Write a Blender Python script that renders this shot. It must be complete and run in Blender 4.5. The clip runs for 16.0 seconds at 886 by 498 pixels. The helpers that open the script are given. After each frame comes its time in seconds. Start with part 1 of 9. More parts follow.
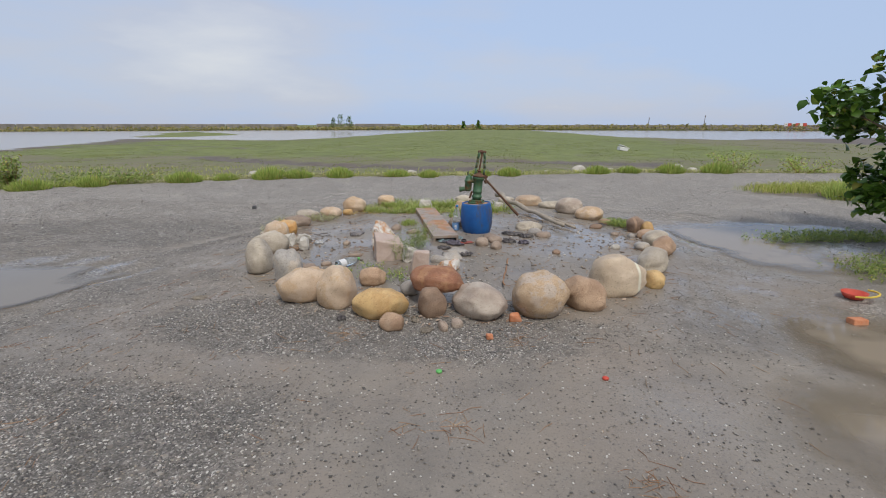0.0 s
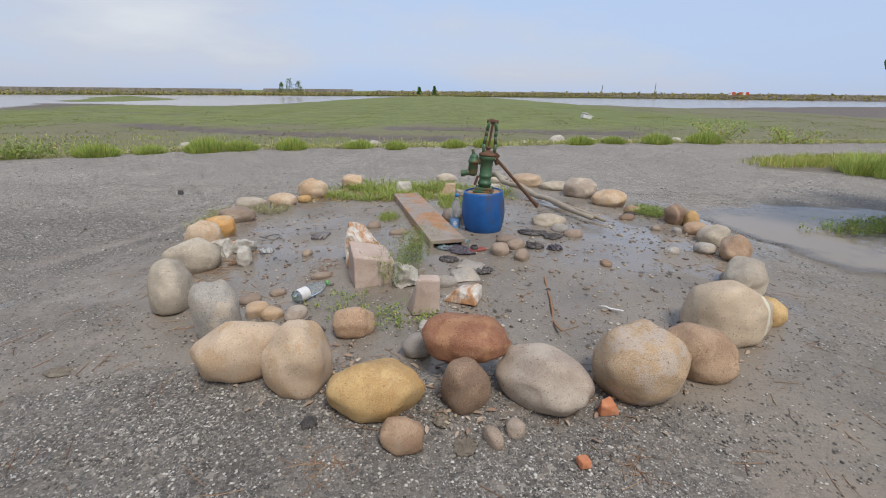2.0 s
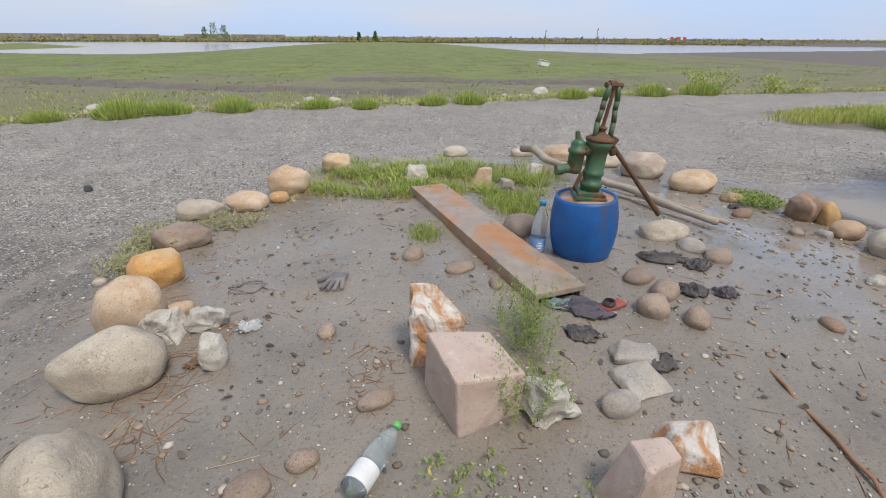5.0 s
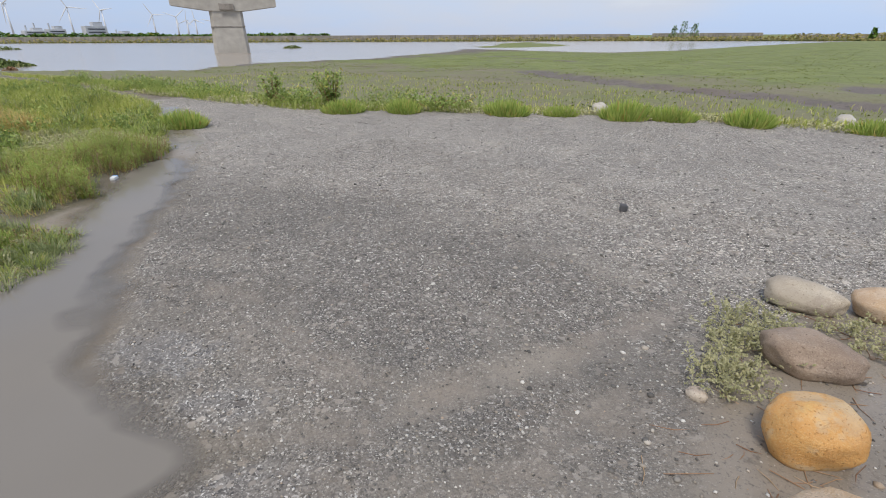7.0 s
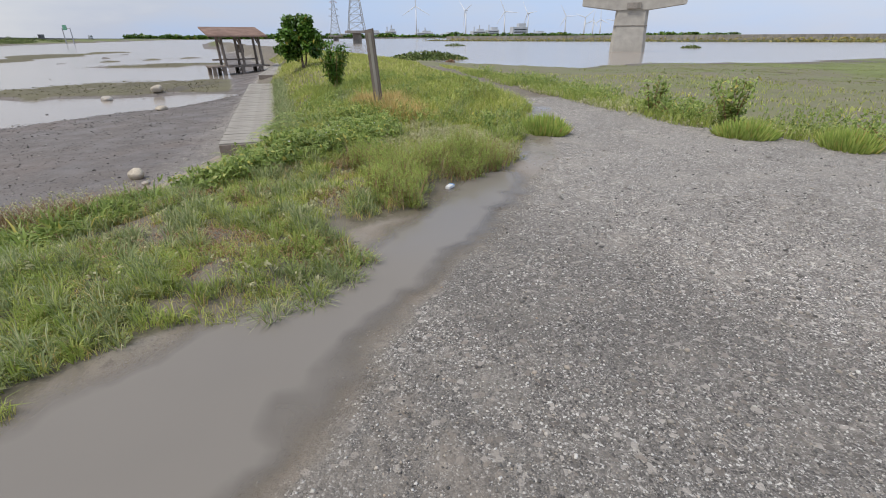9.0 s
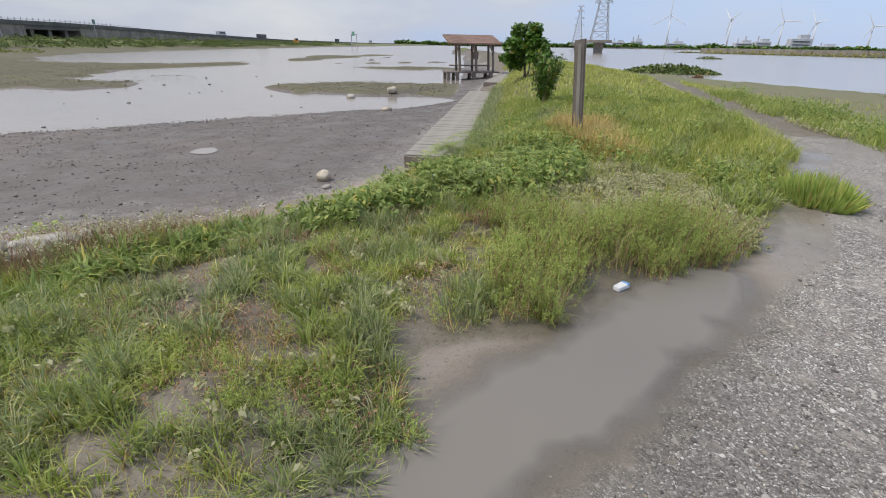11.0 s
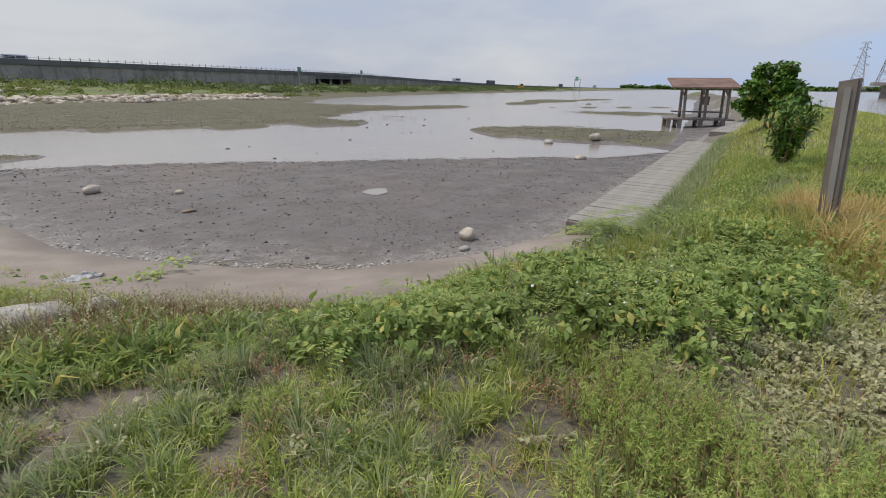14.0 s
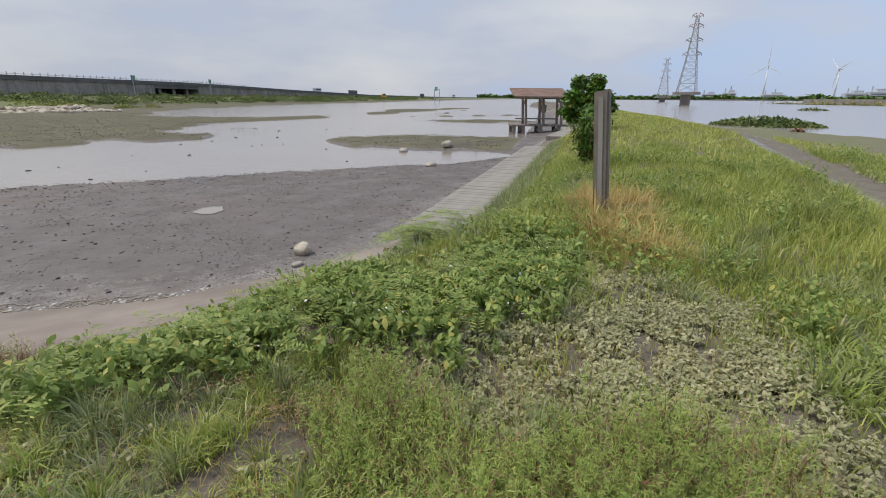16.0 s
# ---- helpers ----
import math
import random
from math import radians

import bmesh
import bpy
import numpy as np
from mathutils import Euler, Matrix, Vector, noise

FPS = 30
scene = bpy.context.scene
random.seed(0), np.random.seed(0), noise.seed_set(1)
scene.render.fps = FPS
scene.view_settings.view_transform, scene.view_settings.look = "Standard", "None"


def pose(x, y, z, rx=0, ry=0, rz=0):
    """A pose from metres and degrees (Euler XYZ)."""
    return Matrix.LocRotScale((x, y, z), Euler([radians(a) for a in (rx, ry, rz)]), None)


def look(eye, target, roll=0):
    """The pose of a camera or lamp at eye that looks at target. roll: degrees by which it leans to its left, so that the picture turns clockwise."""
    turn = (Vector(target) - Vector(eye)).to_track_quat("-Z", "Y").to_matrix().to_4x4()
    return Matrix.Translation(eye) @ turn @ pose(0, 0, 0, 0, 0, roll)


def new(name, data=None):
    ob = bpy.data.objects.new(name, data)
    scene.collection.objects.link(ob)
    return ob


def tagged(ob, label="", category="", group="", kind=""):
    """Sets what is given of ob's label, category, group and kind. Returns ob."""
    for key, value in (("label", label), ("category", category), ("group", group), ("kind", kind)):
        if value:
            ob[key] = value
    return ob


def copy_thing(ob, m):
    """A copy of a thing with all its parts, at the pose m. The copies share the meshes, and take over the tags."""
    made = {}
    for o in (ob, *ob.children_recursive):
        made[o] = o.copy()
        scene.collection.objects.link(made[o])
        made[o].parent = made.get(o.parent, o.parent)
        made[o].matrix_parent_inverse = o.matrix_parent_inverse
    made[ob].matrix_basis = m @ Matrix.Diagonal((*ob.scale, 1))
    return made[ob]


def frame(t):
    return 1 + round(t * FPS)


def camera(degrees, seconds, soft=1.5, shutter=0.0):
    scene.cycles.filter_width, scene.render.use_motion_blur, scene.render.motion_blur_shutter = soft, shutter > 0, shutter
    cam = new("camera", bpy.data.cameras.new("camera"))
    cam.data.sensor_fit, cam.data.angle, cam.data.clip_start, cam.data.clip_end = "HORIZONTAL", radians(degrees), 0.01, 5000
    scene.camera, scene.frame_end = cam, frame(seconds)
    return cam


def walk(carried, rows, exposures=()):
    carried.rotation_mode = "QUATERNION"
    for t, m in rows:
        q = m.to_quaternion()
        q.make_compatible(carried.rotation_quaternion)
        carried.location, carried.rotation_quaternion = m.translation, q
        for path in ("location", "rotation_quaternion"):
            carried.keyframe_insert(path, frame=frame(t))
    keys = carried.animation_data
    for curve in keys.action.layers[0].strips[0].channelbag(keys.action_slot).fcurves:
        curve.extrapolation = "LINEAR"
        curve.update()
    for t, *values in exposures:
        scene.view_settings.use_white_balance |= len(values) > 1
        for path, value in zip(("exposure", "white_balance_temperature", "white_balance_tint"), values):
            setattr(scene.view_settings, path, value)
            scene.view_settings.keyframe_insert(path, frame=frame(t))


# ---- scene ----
cam = camera(86.4, 16.0, soft=1.0)
PATH = [
    (0, (0.843, 0.422, 1.556), (0.597, 2.34, 1.047), 0),
    (0.5, (0.702, 0.869, 1.533), (0.443, 2.783, 1.015), -0.3),
    (1, (0.5, 1.297, 1.517), (0.238, 3.201, 0.963), 0.5),
    (1.5, (0.351, 1.669, 1.507), (0.171, 3.572, 0.92), 0.3),
    (2, (0.249, 2.044, 1.482), (0.188, 3.94, 0.848), 0.5),
    (2.5, (0.061, 2.354, 1.479), (0.094, 4.23, 0.788), 1.3),
    (3, (-0.103, 2.653, 1.476), (0.036, 4.516, 0.762), 1),
    (3.2, (-0.165, 2.813, 1.467), (0.003, 4.668, 0.739), 1),
    (5.3, (-0.822, 4.034, 1.461), (-0.675, 5.849, 0.632), 0.1),
    (5.5, (-0.963, 4.146, 1.471), (-0.982, 5.964, 0.638), 0),
    (6, (-1.307, 4.32, 1.48), (-1.779, 6.08, 0.655), 0.2),
    (6.5, (-1.798, 4.53, 1.472), (-2.687, 6.121, 0.647), 0.1),
    (7, (-2.258, 4.764, 1.45), (-3.517, 6.081, 0.627), -0.3),
    (7.5, (-2.673, 4.942, 1.431), (-4.193, 5.952, 0.612), -0.5),
    (8, (-3.074, 5.112, 1.453), (-4.733, 5.867, 0.631), -0.3),
    (8.5, (-3.462, 5.337, 1.441), (-5.239, 5.755, 0.624), -0.8),
    (9, (-3.835, 5.547, 1.419), (-5.654, 5.679, 0.6), -0.3),
    (9.5, (-4.293, 5.73, 1.433), (-6.116, 5.668, 0.612), 0.1),
    (10, (-4.71, 5.874, 1.466), (-6.521, 5.605, 0.66), -0.3),
    (10.2, (-4.869, 5.898, 1.452), (-6.661, 5.529, 0.647), -0),
    (12.3, (-6.631, 5.88, 1.475), (-8.229, 4.924, 0.745), 0.4),
    (12.5, (-6.768, 5.875, 1.469), (-8.351, 4.884, 0.753), 0.1),
    (13, (-7.102, 5.827, 1.447), (-8.602, 4.698, 0.76), 0),
    (13.5, (-7.346, 5.77, 1.456), (-8.732, 4.491, 0.787), 0.5),
    (14, (-7.502, 5.732, 1.464), (-8.795, 4.352, 0.812), 0.6),
    (14.5, (-7.543, 5.722, 1.474), (-8.744, 4.256, 0.833), 0.5),
    (15, (-7.626, 5.788, 1.494), (-8.821, 4.317, 0.856), 0.2),
    (15.5, (-7.763, 5.962, 1.477), (-9.094, 4.608, 0.851), -0.3),
    (16, (-7.958, 6.243, 1.479), (-9.584, 5.253, 0.867), 0.4),
]
walk(cam, [(t, look(eye, target, roll)) for t, eye, target, roll in PATH],
     [(0, -0.12), (3, 0.05), (5.5, 0.14), (7, 0.08), (10, 0.14), (12.5, 0.1), (14.5, -0.03), (16, 0.0)])

# ---- sky, sun ----
SUN_ELEV, SUN_AZ = radians(58), radians(150)
world = bpy.data.worlds.new("overcast_sky")
scene.world = world
world.use_nodes = True
wn, wl = world.node_tree.nodes, world.node_tree.links
wn.clear()
w_out = wn.new("ShaderNodeOutputWorld")
w_bg = wn.new("ShaderNodeBackground")
w_sky = wn.new("ShaderNodeTexSky")
w_sky.sky_type, w_sky.sun_disc = "NISHITA", False
w_sky.sun_elevation, w_sky.sun_rotation = SUN_ELEV, SUN_AZ
w_sky.air_density, w_sky.dust_density, w_sky.ozone_density = 1.0, 2.0, 1.0
w_tc = wn.new("ShaderNodeTexCoord")
w_map = wn.new("ShaderNodeMapping")
w_map.inputs["Scale"].default_value = (1.0, 1.0, 3.6)
w_map.inputs["Location"].default_value = (0.35, 0.1, 0.2)
w_n = wn.new("ShaderNodeTexNoise")
w_n.inputs["Scale"].default_value, w_n.inputs["Detail"].default_value, w_n.inputs["Roughness"].default_value = 1.7, 6.0, 0.52
w_ramp = wn.new("ShaderNodeValToRGB")
w_ramp.color_ramp.elements[0].position, w_ramp.color_ramp.elements[0].color = 0.36, (4.5, 5.7, 8.0, 1)
w_ramp.color_ramp.elements[1].position, w_ramp.color_ramp.elements[1].color = 0.68, (6.9, 7.1, 7.5, 1)
w_mid = w_ramp.color_ramp.elements.new(0.52)
w_mid.color = (5.3, 5.75, 6.9, 1)
w_mix = wn.new("ShaderNodeMix")
w_mix.data_type = "RGBA"
w_mix.inputs[0].default_value = 0.85
wl.new(w_tc.outputs["Generated"], w_map.inputs["Vector"])
wl.new(w_map.outputs["Vector"], w_n.inputs["Vector"])
# the northern sky is clearer than the south-west
w_sep = wn.new("ShaderNodeSeparateXYZ")
w_clear = wn.new("ShaderNodeMath")
w_clear.operation, w_clear.use_clamp = "MULTIPLY", False
w_sub = wn.new("ShaderNodeMath")
w_sub.operation = "SUBTRACT"
wl.new(w_tc.outputs["Generated"], w_sep.inputs[0])
wl.new(w_sep.outputs["Y"], w_clear.inputs[0])
w_clear.inputs[1].default_value = 0.1
wl.new(w_n.outputs["Fac"], w_sub.inputs[0])
wl.new(w_clear.outputs[0], w_sub.inputs[1])
wl.new(w_sub.outputs[0], w_ramp.inputs["Fac"])
wl.new(w_sky.outputs["Color"], w_mix.inputs[6])
wl.new(w_ramp.outputs["Color"], w_mix.inputs[7])
# and brighter
w_gain = wn.new("ShaderNodeMath")
w_gain.operation = "MULTIPLY_ADD"
wl.new(w_sep.outputs["Y"], w_gain.inputs[0])
w_gain.inputs[1].default_value, w_gain.inputs[2].default_value = 0.11, 0.97
w_mul = wn.new("ShaderNodeMix")
w_mul.data_type, w_mul.blend_type = "RGBA", "MULTIPLY"
w_mul.inputs[0].default_value = 1.0
wl.new(w_mix.outputs[2], w_mul.inputs[6])
wl.new(w_gain.outputs[0], w_mul.inputs[7])
wl.new(w_mul.outputs[2], w_bg.inputs["Color"])
w_bg.inputs["Strength"].default_value = 0.108
wl.new(w_bg.outputs["Background"], w_out.inputs["Surface"])

sun = new("sun", bpy.data.lights.new("sun", "SUN"))
sun.data.energy, sun.data.angle, sun.data.color = 2.5, radians(16), (1.0, 0.94, 0.86)
sun_way = Vector((math.sin(SUN_AZ) * math.cos(SUN_ELEV), math.cos(SUN_AZ) * math.cos(SUN_ELEV), math.sin(SUN_ELEV)))
sun.matrix_world = look(sun_way * 50, (0, 0, 0))


# ---- materials ----
def rgb(c):
    return (c[0], c[1], c[2], 1.0)


class Nodes:
    """Short hand for a node material."""

    def __init__(self, name):
        self.m = bpy.data.materials.new(name)
        self.m.use_nodes = True
        self.n, self.l = self.m.node_tree.nodes, self.m.node_tree.links
        self.b = self.n["Principled BSDF"]

    def put(self, socket, value):
        if isinstance(value, bpy.types.NodeSocket):
            self.l.new(value, socket)
        elif isinstance(value, tuple) and len(value) == 3 and socket.type == "RGBA":
            socket.default_value = rgb(value)
        elif isinstance(value, (int, float)) and socket.type == "RGBA":
            socket.default_value = (value, value, value, 1.0)
        else:
            socket.default_value = value

    def coord(self, kind="Object"):
        return self.n.new("ShaderNodeTexCoord").outputs[kind]

    def stretch(self, v, s):
        k = self.n.new("ShaderNodeMapping")
        k.inputs["Scale"].default_value = s
        self.put(k.inputs["Vector"], v)
        return k.outputs["Vector"]

    def noise(self, v, scale, detail=4.0, rough=0.55, dist=0.0):
        k = self.n.new("ShaderNodeTexNoise")
        self.put(k.inputs["Vector"], v)
        for a, b in (("Scale", scale), ("Detail", detail), ("Roughness", rough), ("Distortion", dist)):
            k.inputs[a].default_value = b
        return k.outputs["Fac"]

    def cells(self, v, scale, feature="F1", out="Distance"):
        k = self.n.new("ShaderNodeTexVoronoi")
        k.feature = feature
        self.put(k.inputs["Vector"], v)
        k.inputs["Scale"].default_value = scale
        return k.outputs[out]

    def ramp(self, f, *stops):
        k = self.n.new("ShaderNodeValToRGB")
        e = k.color_ramp.elements
        while len(e) < len(stops):
            e.new(0.5)
        for q, (p, c) in zip(e, stops):
            q.position = p
            q.color = rgb(c) if isinstance(c, tuple) else (c, c, c, 1)
        self.put(k.inputs["Fac"], f)
        return k.outputs["Color"]

    def mix(self, f, a, b, blend="MIX"):
        k = self.n.new("ShaderNodeMix")
        k.data_type, k.blend_type = "RGBA", blend
        self.put(k.inputs[0], f)
        self.put(k.inputs[6], a)
        self.put(k.inputs[7], b)
        return k.outputs[2]

    def math(self, op, a, b=0.0):
        k = self.n.new("ShaderNodeMath")
        k.operation = op
        self.put(k.inputs[0], a)
        self.put(k.inputs[1], b)
        return k.outputs[0]

    def attr(self, name, out="Color"):
        k = self.n.new("ShaderNodeAttribute")
        k.attribute_name = name
        return k.outputs[out]

    def random(self):
        return self.n.new("ShaderNodeObjectInfo").outputs["Random"]

    def island(self):
        return self.n.new("ShaderNodeNewGeometry").outputs["Random Per Island"]

    def split(self, c):
        k = self.n.new("ShaderNodeSeparateColor")
        self.put(k.inputs[0], c)
        return k.outputs

    def bump(self, h, strength=0.4, distance=0.01, normal=None):
        k = self.n.new("ShaderNodeBump")
        self.put(k.inputs["Height"], h)
        k.inputs["Strength"].default_value, k.inputs["Distance"].default_value = strength, distance
        if normal is not None:
            self.put(k.inputs["Normal"], normal)
        return k.outputs["Normal"]

    def finish(self, color, rough=0.7, normal=None, metal=0.0, spec=0.5, **more):
        self.put(self.b.inputs["Base Color"], color)
        self.put(self.b.inputs["Roughness"], rough)
        self.put(self.b.inputs["Metallic"], metal)
        self.put(self.b.inputs["Specular IOR Level"], spec)
        if normal is not None:
            self.put(self.b.inputs["Normal"], normal)
        for k, v in more.items():
            self.put(self.b.inputs[k], v)
        return self.m


def plain(name, a, b, scale=8.0, rough=0.75, bump=0.3, fine=60.0, dirt=(0.12, 0.1, 0.08), dirty=0.25, metal=0.0, depth=0.004):
    """Two tones, dirt patches and fine relief."""
    k = Nodes(name)
    v = k.coord()
    c = k.mix(k.ramp(k.noise(v, scale), (0.35, 0.0), (0.68, 1.0)), a, b)
    c = k.mix(k.math("MULTIPLY", k.ramp(k.noise(v, scale * 0.45, 6, 0.65), (0.5, 0.0), (0.75, 1.0)), dirty), c, dirt)
    return k.finish(c, rough, k.bump(k.noise(v, fine, 5, 0.6), bump, depth), metal)


def stone_mat(name, a, b, speck, vein=None, patch=None, vary=0.35, seed=0.0):
    """River stone: mottled two-tone, mineral speckles, pits, faint banding."""
    k = Nodes(name)
    v0 = k.coord()
    add = k.n.new("ShaderNodeVectorMath")
    add.operation = "ADD"
    k.put(add.inputs[0], v0)
    off = k.n.new("ShaderNodeCombineXYZ")
    k.put(off.inputs[0], k.math("MULTIPLY", k.random(), 37.0))
    off.inputs[1].default_value = seed
    k.put(add.inputs[1], off.outputs[0])
    v = add.outputs[0]
    c = k.mix(k.ramp(k.noise(v, 5.0, 5, 0.6, 0.6), (0.32, 0.0), (0.66, 1.0)), a, b)
    if patch:
        c = k.mix(k.ramp(k.noise(v, 6.0, 6, 0.65), (0.5, 0.0), (0.56, 1.0)), c, patch)
    c = k.mix(k.math("MULTIPLY", k.ramp(k.noise(v, 160.0, 3, 0.7), (0.48, 0.0), (0.66, 1.0)), 0.6), c, speck)
    c = k.mix(k.math("MULTIPLY", k.ramp(k.noise(v, 22.0, 6, 0.7), (0.55, 0.0), (0.8, 1.0)), vary), c, (a[0] * 0.45, a[1] * 0.42, a[2] * 0.4))
    # dark pits and thin cracks
    c = k.mix(k.math("MULTIPLY", k.ramp(k.noise(v, 95.0, 2, 0.5), (0.3, 1.0), (0.38, 0.0)), 0.85), c, (a[0] * 0.4, a[1] * 0.36, a[2] * 0.32))
    crack = k.ramp(k.math("ABSOLUTE", k.math("SUBTRACT", k.noise(v, 4.2, 6, 0.6, 1.2), 0.5)), (0.0, 1.0), (0.007, 0.0))
    c = k.mix(k.math("MULTIPLY", k.math("MULTIPLY", crack, k.ramp(k.noise(v, 2.5), (0.5, 0.0), (0.6, 1.0))), 0.6), c, (a[0] * 0.4, a[1] * 0.36, a[2] * 0.32))
    # pale scuffs and a broad drift of tone
    c = k.mix(k.math("MULTIPLY", k.ramp(k.noise(v, 10.0, 8, 0.8), (0.55, 0.0), (0.63, 1.0)), 0.45), c, (min(b[0] * 1.25, 0.75), min(b[1] * 1.27, 0.72), min(b[2] * 1.32, 0.68)))
    c = k.mix(k.math("MULTIPLY", k.ramp(k.noise(k.stretch(v, (1.0, 1.0, 2.2)), 2.2, 5, 0.6), (0.42, 0.0), (0.62, 1.0)), 0.65), c, (a[0] * 0.62, a[1] * 0.6, a[2] * 0.62))
    # silt dried on in runs
    c = k.mix(k.math("MULTIPLY", k.ramp(k.noise(v, 8.0, 7, 0.75), (0.54, 0.0), (0.7, 1.0)), 0.2), c, (0.45, 0.4, 0.33))
    if vein:
        w = k.n.new("ShaderNodeTexWave")
        w.inputs["Scale"].default_value, w.inputs["Distortion"].default_value = 0.6, 3.0
        k.put(w.inputs["Vector"], v)
        c = k.mix(k.ramp(w.outputs["Fac"], (0.988, 0.0), (0.997, 0.8)), c, vein)
    c = k.mix(k.math("MULTIPLY", k.random(), 0.25), c, (b[0] * 0.8, b[1] * 0.8, b[2] * 0.82))
    h = k.math("ADD", k.noise(v, 130.0, 4, 0.7), k.math("MULTIPLY", k.noise(v, 9.0, 4, 0.55), 1.2))
    return k.finish(c, k.ramp(k.noise(v, 14.0), (0.3, 0.5), (0.7, 0.78)), k.bump(h, 0.75, 0.008))


M_CREAM = stone_mat("cream_stone", (0.553, 0.406, 0.274), (0.659, 0.505, 0.362), (0.764, 0.659, 0.494), patch=(0.541, 0.351, 0.187), seed=1)
M_VEINED = stone_mat("veined_cream_stone", (0.600, 0.470, 0.328), (0.696, 0.560, 0.402), (0.780, 0.694, 0.529), vein=(0.780, 0.780, 0.635), seed=2)
M_YELLOW = stone_mat("yellow_stone", (0.600, 0.381, 0.147), (0.672, 0.470, 0.216), (0.780, 0.560, 0.294), patch=(0.528, 0.314, 0.118), seed=3)
M_ORANGE = stone_mat("orange_stone", (0.660, 0.302, 0.069), (0.720, 0.426, 0.157), (0.780, 0.582, 0.294), patch=(0.624, 0.470, 0.294), seed=4)
M_GREY = stone_mat("grey_stone", (0.319, 0.297, 0.271), (0.448, 0.407, 0.353), (0.649, 0.606, 0.541), patch=(0.496, 0.419, 0.329), seed=5)
M_PALE = stone_mat("pale_grey_stone", (0.472, 0.407, 0.315), (0.590, 0.520, 0.410), (0.755, 0.678, 0.546), patch=(0.389, 0.328, 0.252), seed=6)
M_PINKGREY = stone_mat("pinkish_grey_stone", (0.389, 0.305, 0.242), (0.496, 0.407, 0.326), (0.708, 0.610, 0.493), patch=(0.531, 0.463, 0.378), vary=0.5, seed=7)
M_BROWN = stone_mat("brown_stone", (0.230, 0.151, 0.100), (0.333, 0.216, 0.140), (0.483, 0.367, 0.260), vein=(0.391, 0.259, 0.170), seed=8)
M_RUST = stone_mat("red_brown_stone", (0.276, 0.108, 0.055), (0.356, 0.162, 0.085), (0.517, 0.346, 0.220), patch=(0.483, 0.259, 0.130), seed=9)
M_TAN = stone_mat("tan_stone", (0.44, 0.285, 0.175), (0.52, 0.36, 0.235), (0.68, 0.52, 0.36), patch=(0.37, 0.23, 0.14), seed=10)
M_MIXED = stone_mat("banded_tan_stone", (0.410, 0.282, 0.162), (0.513, 0.359, 0.216), (0.707, 0.598, 0.485), patch=(0.479, 0.402, 0.334), vary=0.5, seed=11)
M_WHITE = stone_mat("white_rubble", (0.504, 0.467, 0.395), (0.605, 0.574, 0.514), (0.672, 0.640, 0.569), patch=(0.420, 0.377, 0.316), seed=12)


def marble_mat():
    k = Nodes("rust_stained_marble")
    v = k.coord()
    c = k.mix(k.ramp(k.noise(v, 9.0, 6, 0.7), (0.35, 0.0), (0.6, 1.0)), (0.5, 0.45, 0.39), (0.66, 0.63, 0.58))
    c = k.mix(k.ramp(k.noise(k.stretch(v, (1.0, 1.0, 0.45)), 6.5, 5, 0.65, 0.8), (0.44, 0.0), (0.54, 0.9)), c, (0.42, 0.19, 0.06))
    c = k.mix(k.ramp(k.noise(v, 24.0, 3), (0.66, 0.0), (0.74, 0.8)), c, (0.13, 0.12, 0.11))
    return k.finish(c, 0.62, k.bump(k.noise(v, 32.0, 6, 0.7), 0.8, 0.012))


def plinth_mat():
    k = Nodes("pink_terrazzo")
    v = k.coord()
    c = k.mix(k.ramp(k.noise(v, 4.5, 5, 0.6), (0.35, 0.0), (0.65, 1.0)), (0.43, 0.32, 0.26), (0.53, 0.43, 0.37))
    c = k.mix(k.ramp(k.noise(v, 9.0, 6, 0.75), (0.6, 0.0), (0.7, 0.85)), c, (0.62, 0.58, 0.52))
    c = k.mix(k.math("MULTIPLY", k.ramp(k.noise(v, 90.0, 2), (0.62, 0.0), (0.72, 1.0)), 0.5), c, (0.12, 0.09, 0.08))
    return k.finish(c, 0.6, k.bump(k.noise(v, 45.0, 6, 0.7), 0.5, 0.006))


M_PEBTAN = stone_mat("brownish_pebble", (0.28, 0.205, 0.15), (0.39, 0.295, 0.22), (0.52, 0.44, 0.35), patch=(0.3, 0.23, 0.18), seed=13)
M_MARBLE, M_PLINTH = marble_mat(), plinth_mat()


